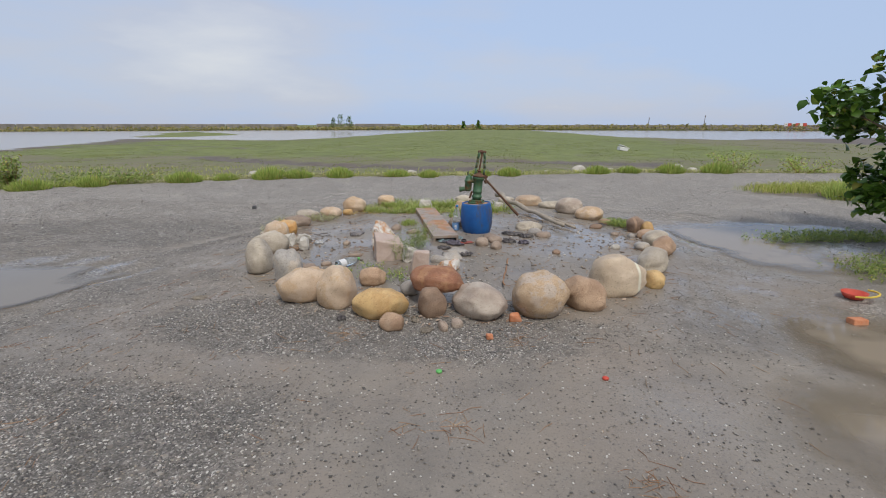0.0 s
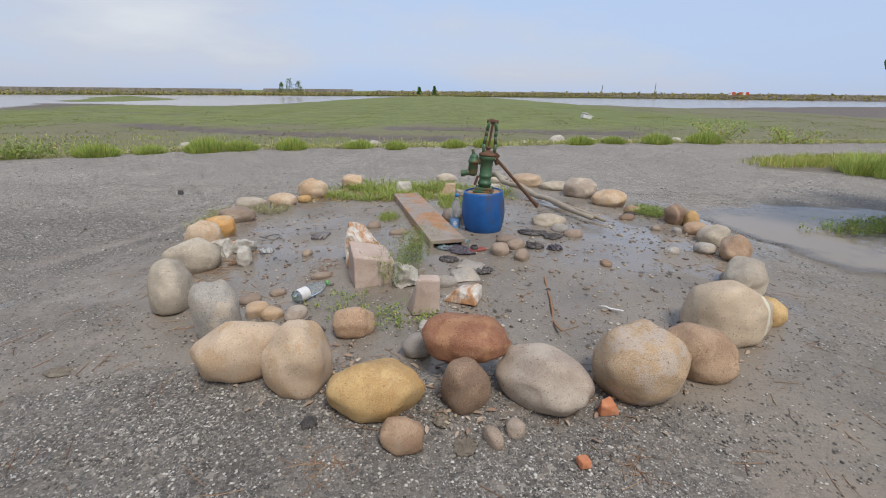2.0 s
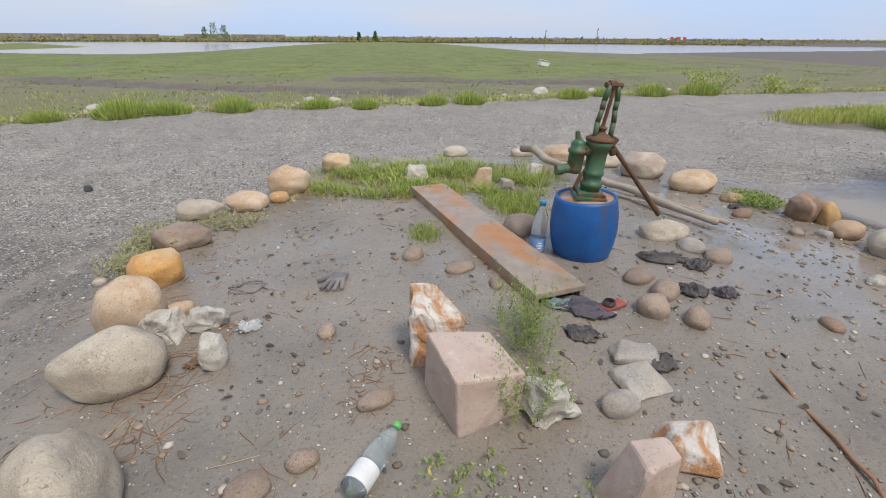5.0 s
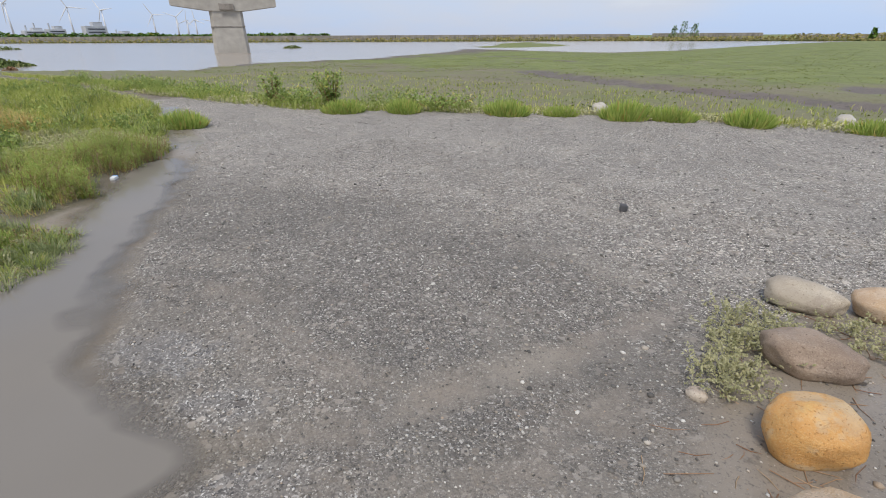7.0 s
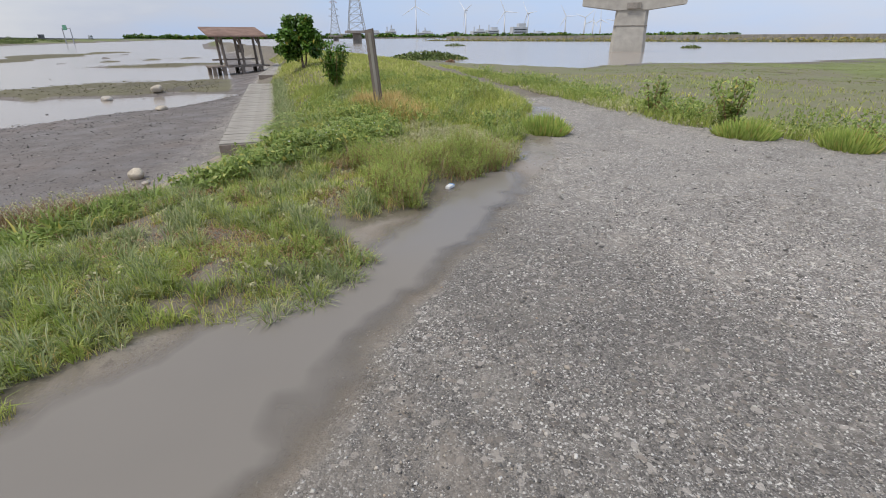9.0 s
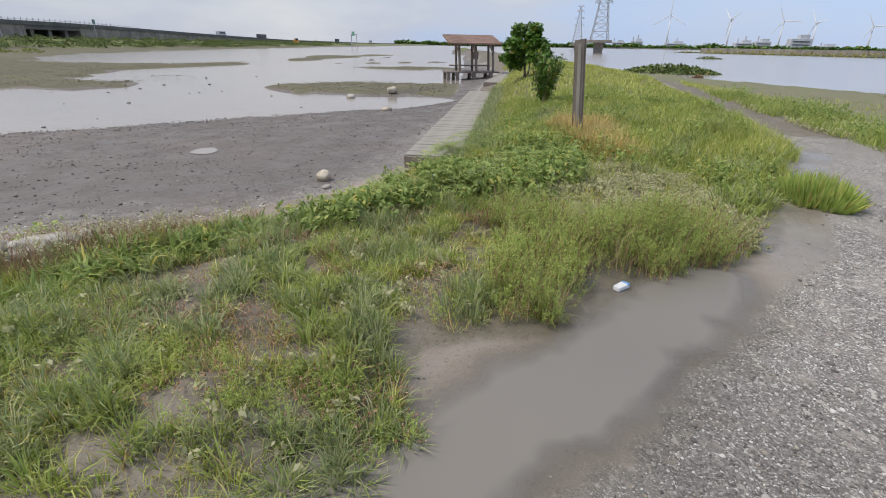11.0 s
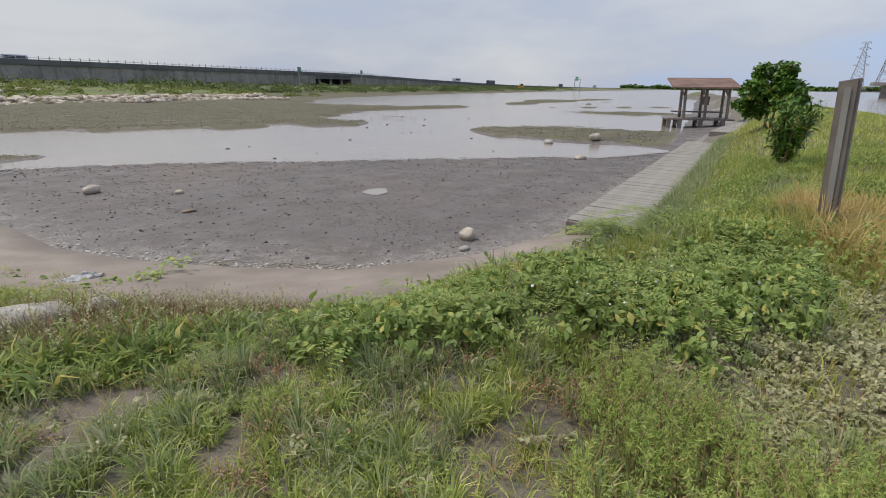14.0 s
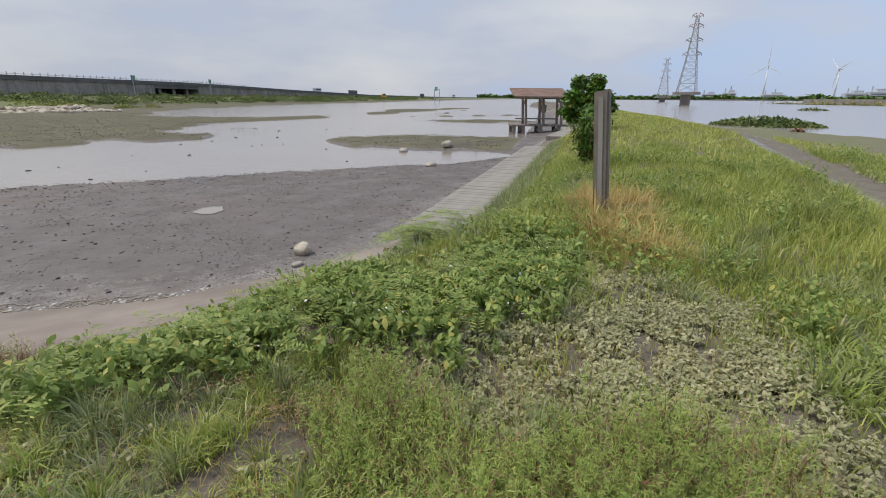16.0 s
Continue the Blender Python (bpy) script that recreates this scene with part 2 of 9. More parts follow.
def ground_mat():
    """Gravel, wet silt, grassy soil and tidal mud, weighed by the sheet's own zones."""
    k = Nodes("coastal_ground")
    v = k.coord()
    z = k.split(k.attr("zone"))
    z2 = k.split(k.attr("zone2"))
    z3 = k.split(k.attr("zone3"))
    grass, mud, wet, marsh, damp, film, green = z[0], z[1], z[2], z2[0], z2[1], z2[2], z3[0]
    # crushed gravel and shell: two sizes of grain
    pick = k.split(k.cells(v, 95.0, "F1", "Color"))[0]
    g = k.ramp(pick, (0.0, (0.04, 0.036, 0.033)), (0.3, (0.14, 0.126, 0.112)), (0.6, (0.24, 0.217, 0.192)), (0.86, (0.38, 0.34, 0.295)), (0.95, (0.76, 0.72, 0.66)))
    fine = k.split(k.cells(v, 210.0, "F1", "Color"))[1]
    g = k.mix(k.ramp(k.noise(v, 60.0, 2), (0.46, 0.0), (0.54, 0.9)), g, k.ramp(fine, (0.0, (0.055, 0.049, 0.045)), (0.5, (0.185, 0.167, 0.148)), (0.85, (0.32, 0.287, 0.25)), (0.95, (0.7, 0.66, 0.6))))
    # scattered bigger stones
    big = k.cells(v, 38.0, "F1", "Color")
    g = k.mix(k.ramp(k.split(big)[2], (0.9, 0.0), (0.92, 0.85)), g, k.ramp(k.split(big)[0], (0.2, (0.13, 0.11, 0.095)), (0.5, (0.32, 0.27, 0.22)), (0.8, (0.52, 0.47, 0.41))))
    # drifts of sandy and of darker gravel
    g = k.mix(k.ramp(k.noise(v, 0.55, 6, 0.62), (0.42, 0.0), (0.7, 0.5)), g, (0.16, 0.147, 0.132))
    g = k.mix(k.ramp(k.noise(v, 1.9, 5, 0.65), (0.5, 0.0), (0.68, 0.4)), g, (0.37, 0.33, 0.28))
    g = k.mix(1.0, g, (1.11, 1.125, 1.14), "MULTIPLY")
    g = k.mix(k.math("MULTIPLY", damp, k.ramp(k.noise(v, 1.1, 6, 0.65), (0.3, 0.6), (0.65, 1.0))), g, k.mix(0.5, g, (0.04, 0.037, 0.034)))
    # wet silt
    s = k.mix(k.ramp(k.noise(v, 1.6, 6, 0.62), (0.32, 0.0), (0.7, 1.0)), (0.165, 0.145, 0.121), (0.275, 0.24, 0.197))
    s = k.mix(k.ramp(k.noise(v, 0.9, 5, 0.6), (0.44, 0.0), (0.62, 0.75)), s, (0.255, 0.212, 0.168))
    s = k.mix(k.ramp(k.noise(v, 70.0, 4, 0.75), (0.55, 0.0), (0.66, 0.75)), s, (0.075, 0.067, 0.058))
    s = k.mix(k.ramp(k.noise(v, 9.0, 7, 0.75), (0.6, 0.0), (0.68, 0.7)), s, (0.1, 0.087, 0.073))
    s = k.mix(k.ramp(k.cells(v, 18.0, "F1", "Distance"), (0.03, 0.8), (0.055, 0.0)), s, (0.42, 0.37, 0.32))
    s = k.mix(k.ramp(k.noise(v, 150.0, 2, 0.6), (0.62, 0.0), (0.7, 0.7)), s, (0.34, 0.31, 0.27))
    # tidal mud
    t = k.mix(k.ramp(k.noise(v, 0.9, 6, 0.65), (0.3, 0.0), (0.7, 1.0)), (0.115, 0.099, 0.09), (0.165, 0.143, 0.128))
    t = k.mix(k.ramp(k.noise(v, 7.0, 6, 0.75), (0.56, 0.0), (0.64, 0.85)), t, (0.05, 0.046, 0.043))
    t = k.mix(k.ramp(k.noise(v, 26.0, 5, 0.75), (0.58, 0.0), (0.66, 0.75)), t, (0.065, 0.059, 0.054))
    t = k.mix(k.ramp(k.noise(v, 34.0, 3, 0.6), (0.66, 0.0), (0.71, 0.75)), t, (0.3, 0.265, 0.235))
    t = k.mix(k.ramp(k.noise(v, 0.23, 4, 0.5), (0.5, 0.0), (0.7, 0.5)), t, (0.17, 0.128, 0.106))
    # soil under the grass, with straw and dead leaves
    e = k.mix(k.ramp(k.noise(v, 3.0, 6, 0.65), (0.35, 0.0), (0.66, 1.0)), (0.2, 0.168, 0.138), (0.125, 0.112, 0.075))
    e = k.mix(k.ramp(k.noise(v, 48.0, 5, 0.8), (0.55, 0.0), (0.63, 0.8)), e, (0.06, 0.05, 0.036))
    e = k.mix(k.ramp(k.noise(v, 80.0, 3, 0.7), (0.6, 0.0), (0.66, 0.7)), e, (0.36, 0.3, 0.22))
    # salt meadow: olive and bare in the hollows, green on the rises
    f = k.mix(k.ramp(k.noise(v, 0.22, 7, 0.68), (0.34, 0.0), (0.62, 1.0)), (0.19, 0.165, 0.115), (0.17, 0.176, 0.082))
    f = k.mix(z3[1], f, k.mix(k.ramp(k.noise(v, 0.5, 6, 0.7), (0.35, 0.0), (0.65, 1.0)), (0.105, 0.092, 0.06), (0.15, 0.138, 0.08)))
    f = k.mix(k.ramp(k.noise(v, 1.9, 5, 0.7), (0.54, 0.0), (0.7, 0.6)), f, (0.105, 0.1, 0.055))
    lush = k.mix(k.ramp(k.noise(v, 0.6, 7, 0.7), (0.38, 0.0), (0.62, 1.0)), (0.125, 0.152, 0.043), (0.19, 0.222, 0.066))
    f = k.mix(k.ramp(k.math("ADD", green, k.math("MULTIPLY", k.math("SUBTRACT", k.noise(v, 0.16, 7, 0.7), 0.5), 2.6)), (0.35, 0.0), (0.75, 0.95)), f, lush)
    f = k.mix(k.ramp(k.noise(v, 7.0, 5, 0.7), (0.52, 0.0), (0.66, 0.5)), f, (0.085, 0.09, 0.038))
    f = k.mix(k.ramp(k.noise(k.stretch(v, (0.45, 1.6, 1.0)), 0.33, 7, 0.7), (0.6, 0.0), (0.67, 0.8)), f, (0.22, 0.19, 0.15))
    f = k.mix(k.ramp(k.noise(k.stretch(v, (0.4, 1.7, 1.0)), 0.21, 6, 0.7), (0.62, 0.0), (0.66, 0.85)), f, (0.1, 0.088, 0.072))
    edge = k.math("MULTIPLY", k.math("SUBTRACT", k.noise(v, 5.0, 7, 0.75), 0.5), 1.1)

    def soft(w, lo=0.35, hi=0.65):
        return k.ramp(k.math("ADD", w, edge), (lo, 0.0), (hi, 1.0))

    ws = soft(wet, 0.28, 0.74)
    sg, sm, ss = soft(grass), soft(mud), soft(marsh)
    sheen = k.ramp(k.math("ADD", film, k.math("MULTIPLY", k.math("SUBTRACT", k.noise(v, 2.2, 6, 0.65), 0.5), 1.1)), (0.42, 0.0), (0.62, 1.0))
    c = k.mix(ws, g, s)
    c = k.mix(sg, c, e)
    c = k.mix(ss, c, f)
    c = k.mix(sm, c, t)
    r = k.mix(ws, 0.88, k.ramp(k.noise(v, 1.3, 5), (0.38, 0.24), (0.62, 0.55)))
    r = k.mix(sm, r, k.ramp(k.noise(v, 1.1, 4), (0.4, 0.5), (0.62, 0.8)))
    r = k.mix(ss, r, 0.95)
    r = k.mix(sheen, r, 0.07)
    dull = k.math("SUBTRACT", 1.0, k.math("MULTIPLY", k.math("MAXIMUM", k.math("MAXIMUM", ws, sg), k.math("MAXIMUM", sm, ss)), 0.92))
    h1 = k.math("MULTIPLY", k.math("SUBTRACT", 1.0, k.cells(v, 95.0)), k.math("MULTIPLY", dull, 0.6))
    h = k.math("ADD", h1, k.math("MULTIPLY", k.noise(v, 12.0, 7, 0.7), k.math("SUBTRACT", 1.0, k.math("MULTIPLY", ws, 0.6))))
    h = k.math("MULTIPLY", h, k.math("SUBTRACT", 1.0, k.math("MULTIPLY", sheen, 0.93)))
    return k.finish(c, r, k.bump(h, 0.9, 0.012), spec=0.5)


M_GROUND = ground_mat()


def water_mat(name, color, rough, ripple, scale):
    k = Nodes(name)
    v = k.coord()
    c = k.mix(k.noise(v, 0.35, 4), color, (color[0] * 1.25, color[1] * 1.2, color[2] * 1.12))
    h = k.noise(k.stretch(v, (1.0, 2.2, 1.0)), scale, 3, 0.55)
    return k.finish(c, rough, k.bump(h, ripple, 0.02), spec=0.5)


M_WATER = water_mat("lagoon_water", (0.27, 0.24, 0.21), 0.16, 0.25, 2.5)


def puddle_mat(name, tone):
    """Cloudy rain water: clear at its thin rim, muddy where it is deep."""
    k = Nodes(name)
    v = k.coord()
    n = k.bump(k.noise(k.stretch(v, (1.0, 2.2, 1.0)), 3.0, 3, 0.55), 0.03, 0.02)
    mud = k.n.new("ShaderNodeBsdfDiffuse")
    k.put(mud.inputs["Color"], k.mix(k.noise(v, 0.6, 4), tone, (tone[0] * 1.25, tone[1] * 1.25, tone[2] * 1.25)))
    clear = k.n.new("ShaderNodeBsdfTransparent")
    clear.inputs["Color"].default_value = (0.97, 0.965, 0.955, 1.0)
    body = k.n.new("ShaderNodeMixShader")
    k.put(body.inputs[0], k.ramp(k.attr("depth", "Fac"), (0.0, 0.0), (0.7, 0.94)))
    k.l.new(clear.outputs[0], body.inputs[1])
    k.l.new(mud.outputs[0], body.inputs[2])
    gloss = k.n.new("ShaderNodeBsdfGlossy")
    gloss.inputs["Roughness"].default_value = 0.06
    k.put(gloss.inputs["Normal"], n)
    fres = k.n.new("ShaderNodeFresnel")
    fres.inputs["IOR"].default_value = 1.33
    top = k.n.new("ShaderNodeMixShader")
    k.put(top.inputs[0], k.math("MULTIPLY", fres.outputs[0], k.ramp(k.attr("depth", "Fac"), (0.0, 0.0), (0.3, 1.0))))
    k.l.new(body.outputs[0], top.inputs[1])
    k.l.new(gloss.outputs[0], top.inputs[2])
    k.l.new(top.outputs[0], k.n["Material Output"].inputs["Surface"])
    return k.m


M_PUDDLE = puddle_mat("grey_puddle", (0.195, 0.177, 0.155))
M_PUDDLE_BROWN = puddle_mat("brown_puddle", (0.27, 0.225, 0.17))


def blade_mat(name, stops, rough=0.6, trans=0.35):
    """Leaves and blades: the tone changes from piece to piece."""
    k = Nodes(name)
    v = k.coord()
    c = k.ramp(k.island(), *stops)
    c = k.mix(k.ramp(k.noise(v, 0.9, 4), (0.35, 0.0), (0.7, 0.5)), c, (stops[0][1][0] * 0.8, stops[0][1][1] * 0.75, stops[0][1][2] * 0.8))
    k.finish(c, rough, spec=0.3)
    tr = k.n.new("ShaderNodeBsdfTranslucent")
    k.put(tr.inputs["Color"], c)
    mx = k.n.new("ShaderNodeMixShader")
    mx.inputs[0].default_value = trans
    k.l.new(k.b.outputs[0], mx.inputs[1])
    k.l.new(tr.outputs[0], mx.inputs[2])
    k.l.new(mx.outputs[0], k.n["Material Output"].inputs["Surface"])
    return k.m


M_GRASS = blade_mat("meadow_grass", ((0.0, (0.270, 0.330, 0.063)), (0.45, (0.452, 0.508, 0.108)), (0.78, (0.635, 0.653, 0.192)), (0.92, (0.800, 0.728, 0.321))))
M_FRESH = blade_mat("fresh_grass", ((0.0, (0.242, 0.322, 0.067)), (0.6, (0.397, 0.478, 0.122)), (1.0, (0.552, 0.578, 0.202))))
M_DRY = blade_mat("dry_grass", ((0.0, (0.56, 0.4, 0.15)), (0.5, (0.7, 0.54, 0.23)), (1.0, (0.46, 0.42, 0.16))))
M_SEEP = blade_mat("seepweed", ((0.0, (0.253, 0.360, 0.078)), (0.5, (0.428, 0.528, 0.134)), (0.85, (0.585, 0.653, 0.193)), (1.0, (0.585, 0.421, 0.153))))
M_LEAF = blade_mat("broad_leaf", ((0.0, (0.17, 0.24, 0.06)), (0.5, (0.32, 0.42, 0.11)), (0.9, (0.45, 0.53, 0.17)), (0.98, (0.66, 0.56, 0.15))), 0.5)
M_SILVER = blade_mat("silvery_leaf", ((0.0, (0.345, 0.353, 0.178)), (0.5, (0.535, 0.520, 0.300)), (1.0, (0.689, 0.642, 0.410))), 0.8)
M_TREE = blade_mat("glossy_leaf", ((0.0, (0.050, 0.121, 0.015)), (0.55, (0.100, 0.203, 0.027)), (0.93, (0.172, 0.284, 0.043)), (1.0, (0.401, 0.270, 0.049))), 0.36, 0.18)
M_MARSH = blade_mat("salt_meadow", ((0.0, (0.233, 0.215, 0.075)), (0.5, (0.329, 0.314, 0.098)), (1.0, (0.466, 0.363, 0.165))), 0.8)
M_ISLET = blade_mat("islet_growth", ((0.0, (0.115, 0.105, 0.055)), (0.5, (0.155, 0.145, 0.07)), (1.0, (0.2, 0.175, 0.1))), 0.9, 0.1)
M_LUSH = blade_mat("green_salt_meadow", ((0.0, (0.16, 0.19, 0.05)), (0.5, (0.24, 0.29, 0.075)), (0.9, (0.33, 0.36, 0.11)), (1.0, (0.4, 0.33, 0.15))), 0.8)
M_STALK = blade_mat("withered_stalk", ((0.0, (0.254, 0.132, 0.076)), (0.6, (0.382, 0.240, 0.140)), (1.0, (0.534, 0.408, 0.270))), 0.9, 0.0)

M_DEADLEAF = blade_mat("dead_leaf", ((0.0, (0.3, 0.2, 0.14)), (0.6, (0.45, 0.36, 0.27)), (1.0, (0.55, 0.47, 0.38))), 0.85, 0.0)
M_ROTLEAF = blade_mat("sodden_leaf", ((0.0, (0.06, 0.05, 0.04)), (0.6, (0.12, 0.1, 0.08)), (0.9, (0.2, 0.13, 0.09)), (1.0, (0.34, 0.28, 0.2))), 0.5, 0.0)
M_BARK = plain("bark", (0.16, 0.12, 0.09), (0.24, 0.19, 0.14), 20, 0.9, 0.8, 60)
M_CONCRETE = plain("concrete", (0.36, 0.34, 0.31), (0.45, 0.43, 0.39), 0.8, 0.85, 0.3, 12, (0.2, 0.18, 0.16), 0.4)
M_APRON = plain("apron_concrete", (0.245, 0.2, 0.165), (0.33, 0.28, 0.235), 1.2, 0.85, 0.35, 25, (0.13, 0.11, 0.09), 0.55)


def wall_mat():
    """Old retaining wall: form-panel joints, rain streaks, patches of dark growth."""
    k = Nodes("highway_concrete")
    v = k.coord()
    c = k.mix(k.ramp(k.noise(v, 0.25, 6, 0.65), (0.35, 0.0), (0.65, 1.0)), (0.2, 0.182, 0.165), (0.34, 0.31, 0.275))
    c = k.mix(k.ramp(k.noise(k.stretch(v, (1.0, 1.0, 0.12)), 0.9, 6, 0.7), (0.48, 0.0), (0.66, 0.75)), c, (0.13, 0.12, 0.108))
    c = k.mix(k.ramp(k.noise(v, 1.3, 5, 0.7), (0.58, 0.0), (0.66, 0.7)), c, (0.1, 0.1, 0.085))
    c = k.mix(k.ramp(k.noise(v, 2.2, 3, 0.6), (0.62, 0.0), (0.7, 0.6)), c, (0.42, 0.38, 0.34))
    return k.finish(c, 0.9, k.bump(k.noise(v, 2.0, 5), 0.2, 0.02))


M_WALL = wall_mat()
M_PARAPET = plain("parapet_concrete", (0.1, 0.1, 0.1), (0.15, 0.148, 0.145), 0.3, 0.9, 0.2, 2)
M_DECK = plain("weathered_deck", (0.274, 0.252, 0.217), (0.357, 0.333, 0.294), 3.0, 0.85, 0.5, 40, (0.152, 0.133, 0.112), 0.35)
M_TIMBER = plain("dark_timber", (0.17, 0.14, 0.115), (0.26, 0.22, 0.19), 4.0, 0.85, 0.6, 30)
M_SHINGLE = plain("brown_roof", (0.2, 0.125, 0.095), (0.29, 0.19, 0.15), 1.5, 0.85, 0.5, 15)
M_STEEL = plain("galvanised_steel", (0.32, 0.33, 0.35), (0.4, 0.41, 0.43), 2.0, 0.6, 0.1, 10)
M_REDSTEEL = plain("red_white_steel", (0.5, 0.32, 0.3), (0.52, 0.42, 0.4), 2.0, 0.6, 0.1, 10)
M_TURBINE = plain("turbine_white", (0.62, 0.64, 0.67), (0.7, 0.72, 0.74), 0.05, 0.5, 0.05, 1, dirty=0.1)
M_PALEWALL = plain("factory_wall", (0.42, 0.44, 0.47), (0.55, 0.57, 0.6), 0.05, 0.8, 0.1, 1, (0.3, 0.31, 0.33), 0.5)
M_DARK = plain("dark_metal_and_shade", (0.05, 0.05, 0.055), (0.09, 0.09, 0.095), 4, 0.6, 0.2, 30)
M_SIGN = plain("green_sign", (0.08, 0.24, 0.17), (0.1, 0.28, 0.2), 1, 0.5, 0.05, 5, dirty=0.1)
M_RAGDARK = plain("dark_cloth", (0.135, 0.126, 0.130), (0.230, 0.213, 0.215), 12, 0.9, 0.7, 220, (0.297, 0.259, 0.219), 0.8)
M_RAGPURPLE = plain("faded_purple_cloth", (0.15, 0.135, 0.17), (0.24, 0.215, 0.255), 12, 0.9, 0.7, 220, (0.2, 0.17, 0.15), 0.4)
M_RAGBLUE = plain("pale_blue_cloth", (0.3, 0.42, 0.46), (0.42, 0.52, 0.54), 12, 0.9, 0.6, 200, (0.25, 0.22, 0.18), 0.4)
M_RED = plain("red_plastic", (0.5, 0.05, 0.03), (0.6, 0.09, 0.05), 20, 0.45, 0.1, 60)
M_REDDULL = plain("faded_red_rubber", (0.26, 0.05, 0.04), (0.34, 0.09, 0.07), 20, 0.6, 0.2, 60, (0.2, 0.17, 0.14), 0.5)
M_BRICK = plain("orange_brick", (0.5, 0.18, 0.08), (0.58, 0.26, 0.14), 30, 0.85, 0.5, 90)
M_YELLOWP = plain("yellow_plastic", (0.7, 0.5, 0.06), (0.74, 0.56, 0.1), 20, 0.45, 0.05, 60, dirty=0.1)
M_WHITEP = plain("white_litter", (0.66, 0.66, 0.66), (0.76, 0.76, 0.76), 20, 0.5, 0.2, 60, (0.4, 0.4, 0.42), 0.3)
M_BLUEP = plain("blue_print", (0.14, 0.3, 0.6), (0.2, 0.38, 0.66), 20, 0.5, 0.1, 60, dirty=0.1)
M_LOG = plain("driftwood", (0.3, 0.255, 0.2), (0.4, 0.35, 0.285), 8.0, 0.85, 0.7, 50, (0.17, 0.13, 0.1), 0.45)
M_VEHICLE = plain("vehicle_paint", (0.5, 0.5, 0.52), (0.6, 0.6, 0.62), 1.0, 0.4, 0.02, 5, dirty=0.2)
M_ORANGEV = plain("orange_paint", (0.62, 0.27, 0.03), (0.68, 0.33, 0.05), 1.0, 0.45, 0.02, 5)
M_GLASSDARK = plain("dark_glass", (0.02, 0.024, 0.03), (0.035, 0.04, 0.045), 1.0, 0.12, 0.0, 5, dirty=0.0)
M_NET = plain("blue_net", (0.1, 0.36, 0.38), (0.2, 0.46, 0.46), 15, 0.85, 0.6, 90)


def rusty_green():
    k = Nodes("rusted_green_iron")
    v = k.coord()
    c = k.mix(k.ramp(k.noise(v, 14.0, 5, 0.65), (0.3, 0.0), (0.7, 1.0)), (0.035, 0.1, 0.05), (0.07, 0.15, 0.075))
    rust = k.ramp(k.noise(v, 7.0, 7, 0.75), (0.51, 0.0), (0.62, 1.0))
    c = k.mix(rust, c, k.ramp(k.noise(v, 60.0, 4), (0.35, (0.1, 0.04, 0.018)), (0.65, (0.24, 0.1, 0.035))))
    return k.finish(c, k.mix(rust, 0.45, 0.85), k.bump(k.noise(v, 90.0, 5, 0.7), 0.5, 0.003))


def drum_blue():
    k = Nodes("blue_drum_plastic")
    v = k.coord()
    c = k.mix(k.ramp(k.noise(v, 5.0, 5, 0.6), (0.3, 0.0), (0.7, 1.0)), (0.005, 0.07, 0.27), (0.01, 0.12, 0.38))
    c = k.mix(k.math("MULTIPLY", k.ramp(k.noise(k.stretch(v, (1, 1, 0.15)), 7.0, 6, 0.75), (0.54, 0.0), (0.66, 1.0)), 0.8), c, (0.07, 0.06, 0.045))
    c = k.mix(k.math("MULTIPLY", k.ramp(k.noise(v, 30.0, 5, 0.7), (0.6, 0.0), (0.75, 1.0)), 0.4), c, (0.18, 0.15, 0.12))
    return k.finish(c, 0.5, k.bump(k.noise(v, 60.0, 4), 0.2, 0.003))


def rust_cement():
    k = Nodes("rust_stained_cement")
    v = k.coord()
    c = k.mix(k.ramp(k.noise(v, 7.0, 5, 0.65), (0.35, 0.0), (0.62, 1.0)), (0.36, 0.31, 0.27), (0.33, 0.15, 0.06))
    return k.finish(c, 0.8, k.bump(k.noise(v, 50.0, 5, 0.7), 0.5, 0.005))


def board_mat():
    k = Nodes("rust_stained_slab")
    v = k.coord()
    c = k.mix(k.ramp(k.noise(v, 5.0, 6, 0.65), (0.32, 0.0), (0.66, 1.0)), (0.25, 0.195, 0.15), (0.36, 0.3, 0.25))
    c = k.mix(k.ramp(k.noise(k.stretch(v, (1, 0.5, 1)), 3.0, 4, 0.6), (0.46, 0.0), (0.58, 0.9)), c, (0.4, 0.19, 0.07))
    c = k.mix(k.ramp(k.noise(v, 14.0, 6, 0.7), (0.6, 0.0), (0.7, 0.7)), c, (0.14, 0.1, 0.08))
    return k.finish(c, k.ramp(k.noise(v, 6.0), (0.4, 0.4), (0.65, 0.75)), k.bump(k.noise(v, 60.0, 5), 0.4, 0.004))


def clear_plastic():
    k = Nodes("clear_plastic")
    return k.finish((0.82, 0.9, 0.93), 0.08, None, 0.0, 0.5, **{"Transmission Weight": 0.9, "IOR": 1.25})


M_PUMP, M_DRUM, M_CEMENT, M_BOARD, M_CLEAR = rusty_green(), drum_blue(), rust_cement(), board_mat(), clear_plastic()
M_RUSTBAR = plain("rusted_bar", (0.1, 0.05, 0.03), (0.17, 0.09, 0.05), 20, 0.85, 0.6, 90)
M_GREENP = plain("green_label", (0.1, 0.4, 0.1), (0.16, 0.5, 0.14), 30, 0.5, 0.1, 60, dirty=0.1)
M_BLUECAP = plain("blue_cap", (0.02, 0.22, 0.55), (0.04, 0.28, 0.6), 30, 0.4, 0.05, 60, dirty=0.05)


